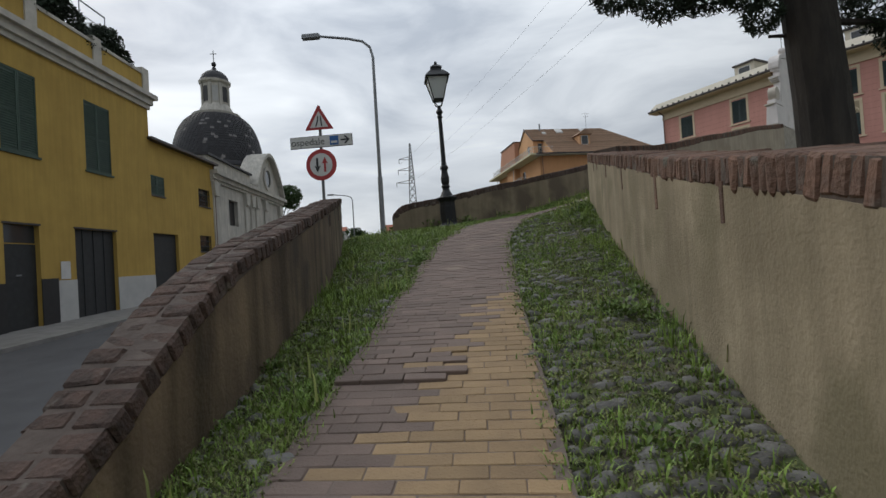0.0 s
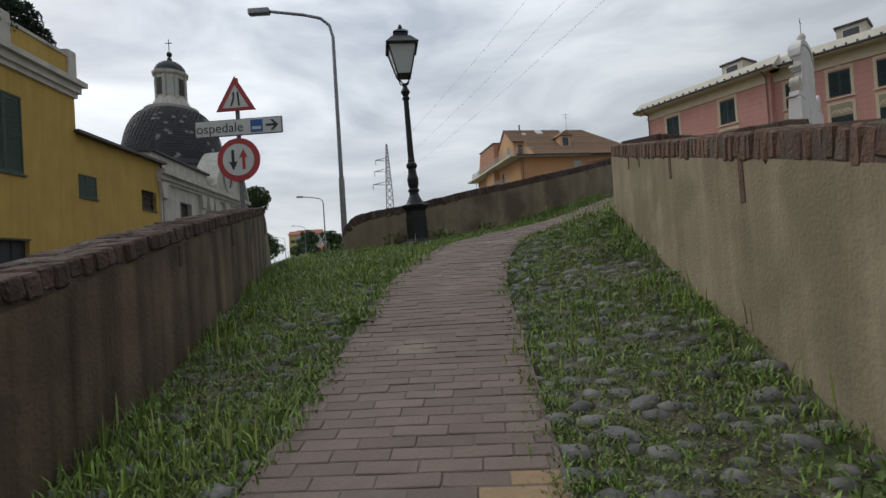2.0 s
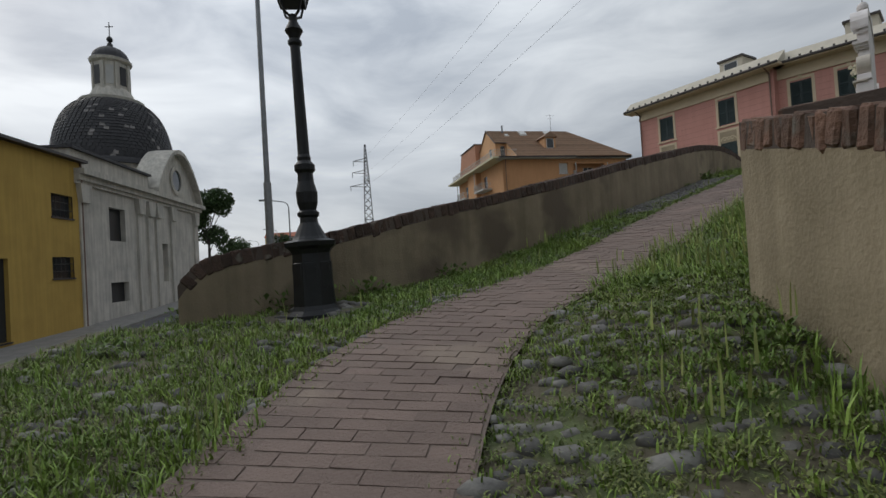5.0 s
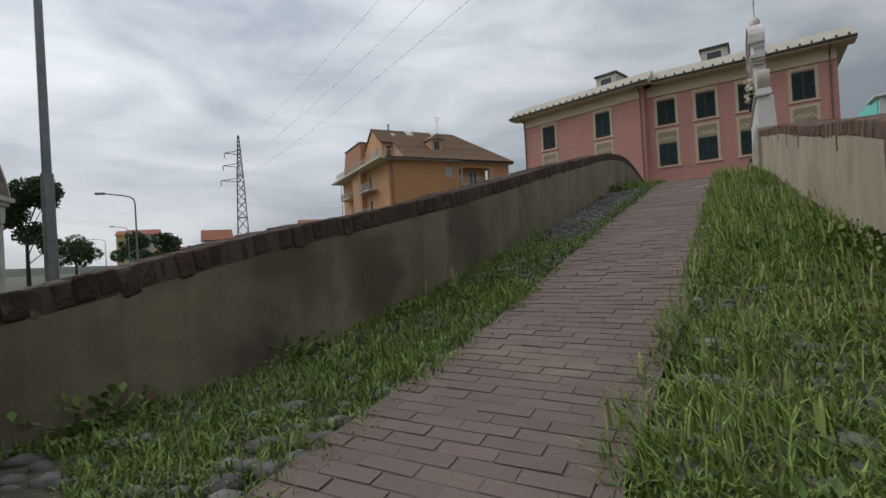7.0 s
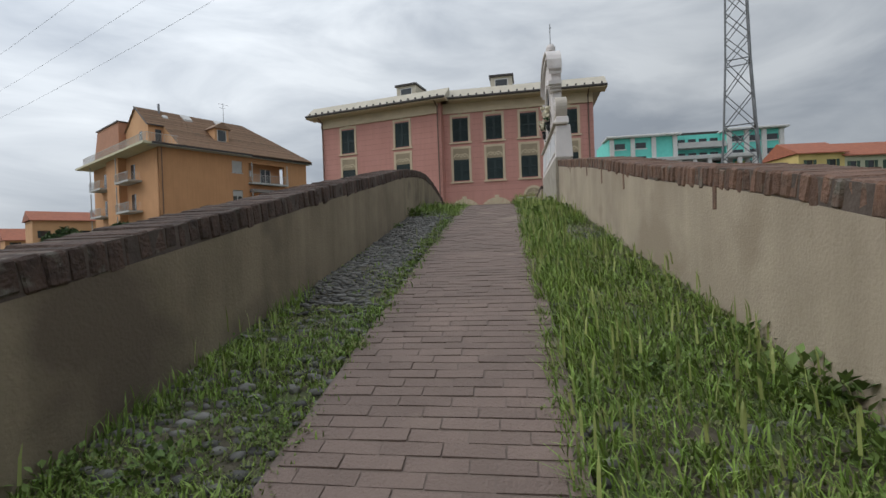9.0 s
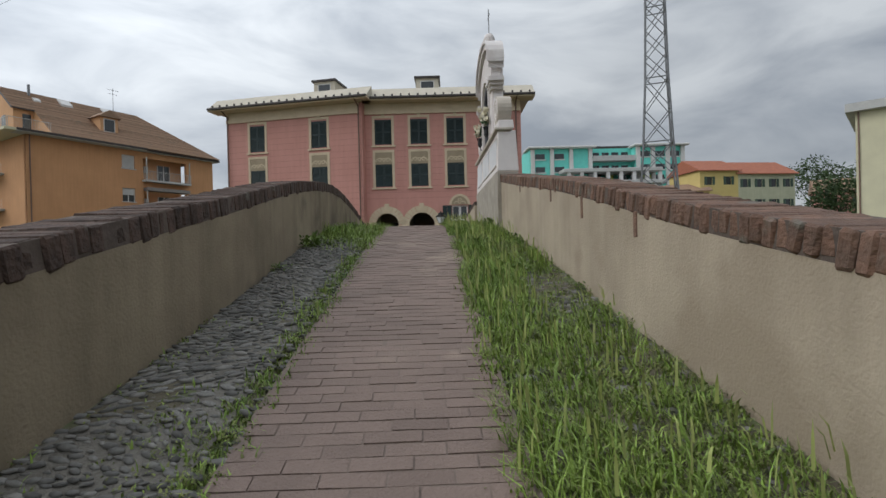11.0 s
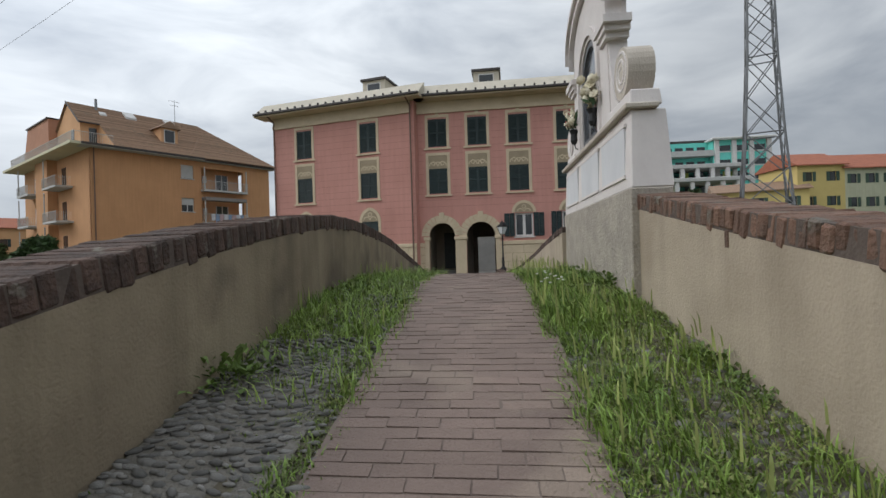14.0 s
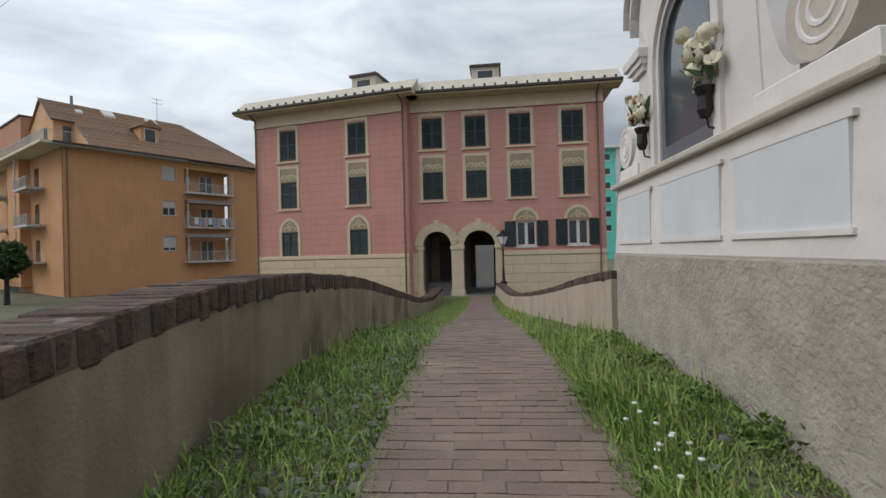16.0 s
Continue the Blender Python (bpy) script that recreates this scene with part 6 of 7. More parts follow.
# the old cypress beside the ramp: thick leaning trunk, hanging boughs
cyp = thing("cypress_tree", Matrix.Translation((4.5, 5.9, 0.2)), "old cypress with a thick rough trunk and dark hanging boughs", "tree")
bm = bm_new()
pts = [(0.12, 0, -0.8, 0.4), (0.06, 0, 1.5, 0.31), (0.0, 0, 3.0, 0.29), (-0.12, 0, 4.6, 0.27), (-0.22, 0, 7.5, 0.22), (-0.2, 0, 11, 0.1)]
for (xa, ya, za, ra), (xb, yb, zb, rb) in zip(pts, pts[1:]):
    tube(bm, (xa, ya, za), (xb, yb, zb), ra, rb, 14)
for a, z, ln in ((3.1, 4.5, 1.7), (3.2, 4.7, 2.2), (0.1, 4.4, 1.2), (0.0, 3.9, 1.1), (2.0, 5.6, 1.6)):
    tube(bm, (-0.15, 0, z), (ln * math.cos(a), ln * math.sin(a), z - 0.1), 0.06, 0.02, 6)
tube(bm, (-0.1, 0.0, 3.75), (-0.5, 0.1, 3.8), 0.03, 0.02, 6)
part("trunk", bm, BARK, cyp)
me = clump_cloud(7, [(-1.75, 0.0, 4.42, 0.42), (-1.2, 0.1, 4.5, 0.42), (-2.25, 0.1, 4.6, 0.4), (-0.62, 0.0, 4.0, 0.24), (-0.7, 0.1, 4.4, 0.3), (0.85, 0.0, 4.15, 0.5), (1.2, 0.0, 3.75, 0.45), (0.75, 0.1, 4.6, 0.5), (-1.6, 0.3, 5.4, 0.8)], 24000, 0.05, 0.2)
me.materials.append(NEEDLE)
o = new("bough_foliage", me)
o.parent = cyp
# crown added above the visible boughs, out of view, to shade the ramp
me = clump_cloud(9, [(-1.2, 0.2, 6.4, 1.5), (0.6, -0.9, 6.6, 1.6), (-0.4, 1.0, 7.4, 1.6), (-1.4, -0.9, 7.6, 1.6), (0.9, 0.6, 8.2, 1.5), (-0.3, -0.2, 9.4, 1.5), (-0.2, 0.1, 11.0, 1.0)], 16000, 0.15, 0.3)
me.materials.append(NEEDLE)
o = new("upper_crown", me)
o.parent = cyp

tree(Matrix.Translation((-26.0, 66, 1.6)), 11, 4.2, 11, LEAF, "leafy street tree beside the church", 6000, 0.28)
tree(Matrix.Translation((-35, 40, 0.5)), 17, 4.5, 12, NEEDLE, "dark conifer behind the yellow house", 6000, 0.25)
for k, (x, y, h, s) in enumerate(((-40, 128, 8, 5), (-31, 135, 9, 5), (-23, 128, 8, 4), (-16.5, 118, 4.5, 2.6), (-8, 120, 4, 2), (118, 16, 14, 7), (112, 6, 13, 7), (140, 21, 19, 10), (150, 9, 19, 10), (135, 36, 16, 8), (100, 5, 9.5, 4.5), (96, 12, 8.8, 3.5), (44.0, 29.5, 8.0, 1.6), (8.3, 72, 5.0, 2.2), (4, 90, 5, 3))):
    x, y = turned(x, y) if x < 0 else (x, y)
    tree(Matrix.Translation((x, y, road_z(x, y))), h, s, 20 + k, LEAF, "leafy tree among the far houses", 2600, 0.4, 0.25)
# climbers on the terrace of the yellow house
ty = thing("terrace_shrub", YELLOW_AT @ along((YX(Y0), Y0), (YX(Y0 + 33), Y0 + 33)), "dense dark climbing shrub on the roof terrace", "shrub")
bm = bm_new()
for k in range(6):
    tube(bm, (yl - 2.2 - 1.4 * k, 0.9, 11.8), (yl - 2.0 - 1.4 * k, 0.6, 13.8), 0.05, 0.02, 6)
part("stem", bm, BARK, ty)
me = clump_cloud(31, [(yl - 1.7 - 0.75 * k, 0.7, 13.1 + 0.6 * math.sin(k * 1.3) + 0.06 * k, 0.95) for k in range(10)], 9000, 0.13, 0.4)
me.materials.append(NEEDLE)
o = new("foliage", me)
o.parent = ty
# hills on the horizon
bm = bm_new()
ring = []
for k in range(97):
    a = 2 * math.pi * k / 96
    h = 60 + 55 * noise.noise((math.cos(a) * 3, math.sin(a) * 3, 1.0)) + 25 * noise.noise((math.cos(a) * 9, math.sin(a) * 9, 2.0))
    h *= 1.0 if math.cos(a) > 0.2 else 0.25
    ring.append([bm.verts.new((r * math.cos(a), r * math.sin(a), z)) for r, z in ((1500, -5), (1750, h * 0.7), (2100, h * 1.25), (2500, -5))])
for a, b in zip(ring, ring[1:]):
    for k in range(3):
        bm.faces.new((a[k], a[k + 1], b[k + 1], b[k]))
for f in bm.faces:
    f.smooth = True
solo("backdrop_hills", bm, HILL, "wooded hills on the horizon", "hills", "structure")
# low wall along the far side of the street
bm = bm_new()
edge = [p for p in ROADR if 23 < p[1] < 150]
vs = [[bm.verts.new((p[0] + o, p[1], road_z(-1, p[1]) + z)) for o, z in ((0.6, -0.3), (0.6, 0.75), (0.85, 0.75), (0.85, -0.3))] for p in edge]
for a, b in zip(vs, vs[1:]):
    for k in range(3):
        bm.faces.new((a[k], a[k + 1], b[k + 1], b[k]))
bmesh.ops.recalc_face_normals(bm, faces=bm.faces[:])
solo("wall_street", bm, CONC, "low concrete parapet along the street", "wall", "structure")
# washing on the orange balcony
for k in range(8):
    c = bx(0, 0.45, 0, 0.02, -0.75 - 0.2 * (k % 3), 0)
    o = solo("laundry", c, CLOTH[k % 3], "piece of washing hung over a balcony rail", "laundry", m=ro.matrix_world @ Matrix.Translation((11.6 + 0.52 * k, -0.98, 10.1)), group="washing on the balcony")


# ---- paving, cobbles, grass, cap bricks ----
def mesh_of(bm, name, material):
    me = bpy.data.meshes.new(name)
    bm.to_mesh(me)
    bm.free()
    me.materials.append(material)
    return me


def brick_mesh(name, lx, ly, lz, material, seed, rough=0.006, bevel=0.004):
    """A worn brick with chamfered edges, top at z=0."""
    bm = bx(-lx / 2, lx / 2, -ly / 2, ly / 2, -lz, 0, bevel=bevel)
    for v in bm.verts:
        v.co += Vector((noise.noise(v.co * 23 + Vector((seed, 0, 0))), noise.noise(v.co * 23 + Vector((0, seed, 0))), 0.6 * noise.noise(v.co * 23 + Vector((0, 0, seed))))) * rough
    return mesh_of(bm, name, material)


def deck_at(s):
    """Place, direction and height of the path's centre at arc length s."""
    x, y, z = (float(np.interp(s, ARC, DECK[:, k])) for k in (0, 1, 6))
    x2, y2, z2 = (float(np.interp(s + 0.3, ARC, DECK[:, k])) for k in (0, 1, 6))
    x1, y1, z1 = (float(np.interp(s - 0.3, ARC, DECK[:, k])) for k in (0, 1, 6))
    d = Vector((x2 - x1, y2 - y1, z2 - z1)).normalized()
    return Vector((x, y, z)), d


def slab(verts, faces, m, lx, ly, lz):
    """Adds a five-sided brick to plain lists."""
    b = len(verts)
    for x, y, z in ((-1, -1, -1), (1, -1, -1), (1, 1, -1), (-1, 1, -1), (-1, -1, 0), (1, -1, 0), (1, 1, 0), (-1, 1, 0)):
        e = 0.985 if z == 0 else 1.0
        verts.append(tuple(m @ Vector((x * lx / 2 * e, y * ly / 2 * (0.955 if z == 0 else 1), z * lz))))
    for f in ((4, 5, 6, 7), (0, 1, 5, 4), (1, 2, 6, 5), (2, 3, 7, 6), (3, 0, 4, 7)):
        faces.append(tuple(b + i for i in f))


rng = random.Random(9)
path_bed = []
bm = bm_new()
for s in np.arange(0.5, ARC[-1] - 0.05, 0.25):
    p, d = deck_at(s)
    n = Vector((d.y, -d.x, 0)).normalized()
    path_bed.append([bm.verts.new(p + n * w + Vector((0, 0, 0.0225))) for w in (-0.62, 0, 0.62)])
for a, b in zip(path_bed, path_bed[1:]):
    for k in (0, 1):
        bm.faces.new((a[k], a[k + 1], b[k + 1], b[k]))
bmesh.ops.recalc_face_normals(bm, faces=bm.faces[:])
path = solo("path", bm, SAND, "narrow brick path in running bond climbing the ramp", "path", "structure")
BL, BP = 0.255, 0.088
brick_b = [brick_mesh("brick", BL - 0.004, BP - 0.0045, 0.05, PAVER, k) for k in range(4)]
half_b = [brick_mesh("brick", BL / 2 - 0.004, BP - 0.0045, 0.05, PAVER, 10 + k) for k in range(3)]
brick_y = [brick_mesh("brick", BL - 0.004, BP - 0.0045, 0.05, PAVER_Y, 20 + k) for k in range(3)]
half_y = [brick_mesh("brick", BL / 2 - 0.004, BP - 0.0045, 0.05, PAVER_Y, 30 + k) for k in range(2)]
made = 0
vs_far, fs_far, vs_y, fs_y = [], [], [], []
row = 0
s = 0.6
W = 1.19
while s < ARC[-1] - 0.1:
    p, d = deck_at(s)
    n = Vector((d.y, -d.x, 0)).normalized()
    up = n.cross(d).normalized()
    base = Matrix((( n.x, d.x, up.x, p.x), (n.y, d.y, up.y, p.y), (n.z, d.z, up.z, p.z), (0, 0, 0, 1)))
    x = -W / 2 - (BL / 2 if row % 2 else 0) + 0.02 * math.sin(row * 1.7)
    while x < W / 2 - 0.03:
        a, b = max(x, -W / 2 - 0.02 * rng.random()), min(x + BL, W / 2 + 0.02 * rng.random())
        ln = b - a
        if ln > 0.06:
            mid = (a + b) / 2
            edge = 0.45 - 0.75 * max(0.0, min(1.0, (4.9 - p.y) / 3.4)) + 0.13 * math.sin(row * 2.1)
            is_y = 1.0 < p.y < 4.75 and mid > edge
            lift = 0.027 + rng.uniform(-0.003, 0.003) + (0.022 if 2.72 < p.y < 2.95 and mid < 0.1 else 0.012 if 2.95 <= p.y < 3.3 and mid < 0.1 else 0.0)
            m = base @ Matrix.Translation((mid, 0, lift)) @ Matrix.Rotation(rng.uniform(-0.015, 0.015), 4, "Z") @ Matrix.Rotation(rng.uniform(-0.02, 0.02), 4, "Y")
            near = 1.2 < p.y < 5.6
            if near and made < 300:
                full = ln > BL * 0.75
                me = rng.choice((brick_y if full else half_y) if is_y else (brick_b if full else half_b))
                o = new("brick", me)
                o.parent = path
                o.matrix_world = m @ Matrix.Diagonal((ln / (BL if full else BL / 2), 1, 1, 1))
                made += 1
            else:
                slab(vs_y if is_y else vs_far, fs_y if is_y else fs_far, m, ln - 0.004, BP - 0.0045, 0.05)
        x += BL
    row += 1
    s += BP
for vs, fs, mt in ((vs_far, fs_far, PAVER_I), (vs_y, fs_y, PAVER_Y)):
    if vs:
        me = bpy.data.meshes.new("paving_rest")
        me.from_pydata(vs, [], fs)
        me.materials.append(mt)
        o = new("paving_rest", me)
        o.parent = path
        tagged(o, "brown paving bricks", kind="stuff")


# cap bricks on the parapets
def cap_bricks(wall_line, thick, pitch, height, material, seed, limit=290, courses=1, over=0.008):
    """Bricks on edge across the top of a parapet, each a part of it."""
    wall, line, nrm = wall_line
    rng = random.Random(seed)
    arc = np.concatenate([[0], np.cumsum(np.hypot(*np.diff(line[:, :2], axis=0).T))])
    wd = (abs(thick) + 2 * over) / courses
    variants = [brick_mesh("cap_brick", wd - 0.004, pitch - 0.001, height, material, seed + k, 0.014, 0.013) for k in range(5)]
    vs, fs = [], []
    count = 0
    s = pitch / 2
    sg = math.copysign(1, thick)
    while s < arc[-1]:
        x, y, z = (float(np.interp(s, arc, line[:, k])) for k in range(3))
        x2, y2, z2 = (float(np.interp(min(s + 0.15, arc[-1]), arc, line[:, k])) for k in range(3))
        x1, y1, z1 = (float(np.interp(max(s - 0.15, 0), arc, line[:, k])) for k in range(3))
        d = Vector((x2 - x1, y2 - y1, z2 - z1)).normalized()
        n = Vector((-d.y, d.x, 0)).normalized() * sg
        up = n.cross(d).normalized()
        if up.z < 0:
            up = -up
        ax = d.cross(up)
        for c in range(courses):
            off = -over + wd * (c + 0.5)
            q = Vector((x, y, z)) + n * off
            m = Matrix(((n.x, d.x, up.x, q.x), (n.y, d.y, up.y, q.y), (n.z, d.z, up.z, q.z), (0, 0, 0, 1)))
            m = m @ Matrix.Translation((rng.uniform(-0.009, 0.009), 0, rng.uniform(-0.006, 0.008))) @ Euler((rng.uniform(-0.04, 0.04), rng.uniform(-0.02, 0.02), rng.uniform(-0.03, 0.03))).to_matrix().to_4x4() @ Matrix.Diagonal((1, 1, rng.uniform(0.88, 1.16), 1))
            if count < limit and y > -0.5 and s < 60:
                o = new("brick", rng.choice(variants))
                o.parent = wall
                o.matrix_world = m
                count += 1
            elif y > -7:
                slab(vs, fs, m, wd - 0.006, pitch - 0.008, height)
        s += pitch
    if vs:
        me = bpy.data.meshes.new("cap_rest")
        me.from_pydata(vs, [], fs)
        me.materials.append(material)
        o = new("cap_rest", me)
        o.parent = wall
        tagged(o, "cap bricks", kind="stuff")


cap_bricks(wall_l, 0.3, 0.095, 0.1, CAP_DARK, 40, courses=2, over=0.015)
cap_bricks(wall_r1, -0.45, 0.075, 0.15, CAP, 50)
cap_bricks(wall_r2, -0.45, 0.075, 0.14, CAP, 60)
cap_bricks(wall_r3, -0.4, 0.09, 0.1, CAP_DARK, 70)
cap_bricks(wall_s, 0.45, 0.1, 0.15, CAP_DARK, 80)


# verge: cobbles and grass between path and parapets
def verge(s, side, f):
    """A place on the verge: arc length, side (2 left, 4 right) and share of the way from the path's edge to the parapet."""
    cx, cy, wx, wy = (float(np.interp(s, ARC, DECK[:, k])) for k in (0, 1, side, side + 1))
    w = math.hypot(wx - cx, wy - cy)
    g = (0.6 + (w - 0.62) * f) / w
    x, y = cx + (wx - cx) * g, cy + (wy - cy) * g
    return x, y


def cobble_share(x, y, side, f):
    u = (x + y) / 1.414
    if y < 11 and u < 10.5:
        return (0.85 if 0.05 < f < 0.97 else 0.3) * (0.55 if y < 3.4 else 0.14) if side == 4 else 0.05
    if side == 2:
        return 0.95 if (13.6 < u < 19.6 and f > 0.22) else 0.1 if u < 13.6 else 0.06
    return 0.4 if f > 0.5 and 15 < u < 19.5 else 0.05


def grass_share(x, y, side, f):
    u = (x + y) / 1.414
    nz = noise.noise((x * 0.9, y * 0.9, 5.0)) + 0.5 * noise.noise((x * 2.6, y * 2.6, 8.0))
    if y < 11 and u < 10.5:
        if side == 4:
            return (0.95 if y > 4.2 else 0.6) + 0.55 * nz
        return 0.95 + 0.4 * nz
    if side == 2:
        if 13.6 < u < 19.6:
            return 0.6 + 0.4 * nz if f < 0.2 else (0.15 + 0.4 * nz if f > 0.93 else 0.02 + 0.25 * nz)
        if u <= 13.6:
            return 0.8 + 0.6 * nz
        return 0.9 + 0.3 * nz
    if u < 20:
        return (1.0 if f < 0.5 or u < 15 else 0.45) + 0.5 * nz
    return 0.9 + 0.3 * nz


bm = bm_new()
rows = []
for k in range(49):
    u = 13.9 + 5.5 * k / 48
    c = uv45(u, 7.0)
    i = int(np.argmin(np.hypot(CEN[:, 0] - c[0], CEN[:, 1] - c[1])))
    ring = []
    for j in range(8):
        x, y = verge(ARC[i], 2, 0.14 + 0.85 * j / 7 + (0.07 * noise.noise((u * 2.3, 0, 4.0)) if j == 0 else 0))
        ring.append(bm.verts.new((x, y, deck_z(x, y) + 0.009 + 0.008 * noise.noise((x * 6, y * 6, 1.0)))))
    rows.append(ring)
for a, b in zip(rows, rows[1:]):
    for k in range(7):
        bm.faces.new((a[k], a[k + 1], b[k + 1], b[k]))
bmesh.ops.recalc_face_normals(bm, faces=bm.faces[:])
solo("cobble_bed", bm, BED, "dusty grey mortar bed between the cobbles", "ground", "structure")
stones = []
for k in range(5):
    bm = bm_new()
    bmesh.ops.create_icosphere(bm, subdivisions=2, radius=0.5)
    for v in bm.verts:
        v.co *= 1 + 0.28 * noise.noise(v.co * 1.9 + Vector((k * 7.0, 0, 0)))
    for f in bm.faces:
        f.smooth = True
    stones.append(mesh_of(bm, "cobble", COBBLE))
rng = random.Random(77)
placed, rest_v, rest_f = [], [], []
cell = {}
n_parts = 0
tries = 0
ico = bm_new()
bmesh.ops.create_icosphere(ico, subdivisions=1, radius=0.5)
ico_v = [v.co.copy() for v in ico.verts]
ico_f = [tuple(v.index for v in f.verts) for f in ico.faces]
ico.free()
while tries < 170000 and len(placed) < 8500:
    tries += 1
    s, side, f = rng.uniform(6.3, min(ARC[-1], 36)), rng.choice((2, 4)), rng.random()
    x, y = verge(s, side, f)
    if rng.random() > cobble_share(x, y, side, f):
        continue
    crest = side == 2 and 13.4 < (x + y) / 1.414 < 19.8
    size = rng.uniform(0.026, 0.062) if crest else rng.uniform(0.045, 0.095) if y > 12 else rng.uniform(0.07, 0.15)
    key = (int(x / 0.2), int(y / 0.2))
    if any(math.hypot(x - q[0], y - q[1]) < (0.52 if crest else 0.42) * (size + q[2]) for i in (-1, 0, 1) for j in (-1, 0, 1) for q in cell.get((key[0] + i, key[1] + j), ())):
        continue
    cell.setdefault(key, []).append((x, y, size))
    placed.append(1)
    cx0, cy0 = float(np.interp(s, ARC, DECK[:, 0])), float(np.interp(s, ARC, DECK[:, 1]))
    m = Matrix.Translation((x, y, deck_z(x, y) - 0.012 * rng.random() - (-0.016 if crest else 0.004 if side == 4 or y < 12 else -0.006))) @ Euler((rng.uniform(-0.2, 0.2), rng.uniform(-0.2, 0.2), math.atan2(y - cy0, x - cx0) + (1.6 * noise.noise((x * 1.4, y * 1.4, 6.0)) + rng.uniform(-0.35, 0.35) if crest else rng.uniform(-0.5, 0.5)))).to_matrix().to_4x4() @ Matrix.Diagonal((size * rng.uniform(1.5, 2.4) if crest else size * rng.uniform(1.1, 1.7), size * rng.uniform(0.75, 1.0), size * (0.62 if crest else 0.62), 1))
    if n_parts < 300 and (1.3 < y < 6.2 and side == 4 or 14.5 < (x + y) / 1.414 < 18.5 and side == 2):
        o = new("cobble", rng.choice(stones))
        o.parent = deck
        o.matrix_world = m
        n_parts += 1
    else:
        b = len(rest_v)
        dd = rng.random() * 9
        rest_v += [tuple(m @ (v * (1 + 0.2 * noise.noise(v * 2 + Vector((dd, 0, 0)))))) for v in ico_v]
        rest_f += [tuple(b + i for i in q) for q in ico_f]
me = bpy.data.meshes.new("cobble_rest")
me.from_pydata(rest_v, [], rest_f)
me.polygons.foreach_set("use_smooth", [True] * len(me.polygons))
me.materials.append(COBBLE_I)
o = new("cobble_rest", me)
o.parent = deck
tagged(o, "half-buried grey river cobbles", kind="stuff")


def blades(places, name, material, label, width, curl):
    """Bent grass blades, each of three faces, from rows of x, y, z, height, heading, lean."""
    a = np.array(places)
    a = a[np.hypot(a[:, 0] + 0.27, a[:, 1] - 11.5) > 0.5]
    n = len(a)
    dx, dy = np.cos(a[:, 4]), np.sin(a[:, 4])
    w = width * np.random.RandomState(3).uniform(0.6, 1.3, n)
    h, ln = a[:, 3], a[:, 5]
    v = np.zeros((n, 5, 3))
    for k, (hh, off, ww) in enumerate(((0, 0, 1), (0, 0, -1), (0.6, 0.35, 0.8), (0.6, 0.35, -0.8), (1.0, 1.0, 0))):
        v[:, k, 0] = a[:, 0] + dx * ln * h * off * curl - dy * w * ww
        v[:, k, 1] = a[:, 1] + dy * ln * h * off * curl + dx * w * ww
        v[:, k, 2] = a[:, 2] + h * hh * (1 - 0.25 * ln * off)
    i = np.arange(n) * 5
    f = [tuple(q) for q in np.stack([i, i + 1, i + 3, i + 2], 1).tolist()] + [tuple(q) for q in np.stack([i + 2, i + 3, i + 4], 1).tolist()]
    me = bpy.data.meshes.new(name)
    me.from_pydata(v.reshape(-1, 3).tolist(), [], f)
    me.materials.append(material)
    return tagged(new(name, me), label, "grass", kind="stuff")


rng = random.Random(5)
short, tall, ears, clover = [], [], [], []
zgrid = {}
for _ in range(125000):
    s, side, f = rng.uniform(6.0, ARC[-1] - 1), rng.choice((2, 4)), rng.uniform(-0.06, 1.0)
    if s > 33 and rng.random() < 0.75:
        continue
    x, y = verge(s, side, f)
    g = grass_share(x, y, side, f)
    if rng.random() > g:
        continue
    key = (int(x * 8), int(y * 8))
    if key not in zgrid:
        zgrid[key] = deck_z(x, y)
    u = (x + y) / 1.414
    lush = 1.45 if (side == 4 and 9.5 < u < 40 and f < (0.95 if u < 13.5 else 0.55)) else 1.2 if (side == 2 and (u > 19.6 or y < 11)) else 1.0
    lush *= 0.75 + 0.6 * max(-0.4, noise.noise((x * 1.3, y * 1.3, 2.0)))
    for k in range(3):
        hx, hy = x + rng.gauss(0, 0.03), y + rng.gauss(0, 0.03)
        h = rng.uniform(0.02, 0.085) * lush
        if rng.random() < 0.10 * lush:
            h *= 1.7
        row = (hx, hy, zgrid[key] - 0.01, h, rng.uniform(0, 6.28), rng.uniform(0.1, 0.9))
        (tall if h > 0.17 else short).append(row)
    if rng.random() < (0.95 if side == 4 and f > 0.3 else 0.6):
        for k in range(5):
            clover.append((x + rng.gauss(0, 0.035), y + rng.gauss(0, 0.035), zgrid[key] + rng.uniform(0.0, 0.025), rng.uniform(0.01, 0.022), rng.uniform(0, 6.28), rng.uniform(0.9, 1.8)))
    if lush > 0.9 and rng.random() < 0.03:
        ears.append((x, y, zgrid[key] + 0.1, rng.uniform(0.12, 0.2), rng.uniform(0, 6.28), rng.uniform(0.1, 0.5)))
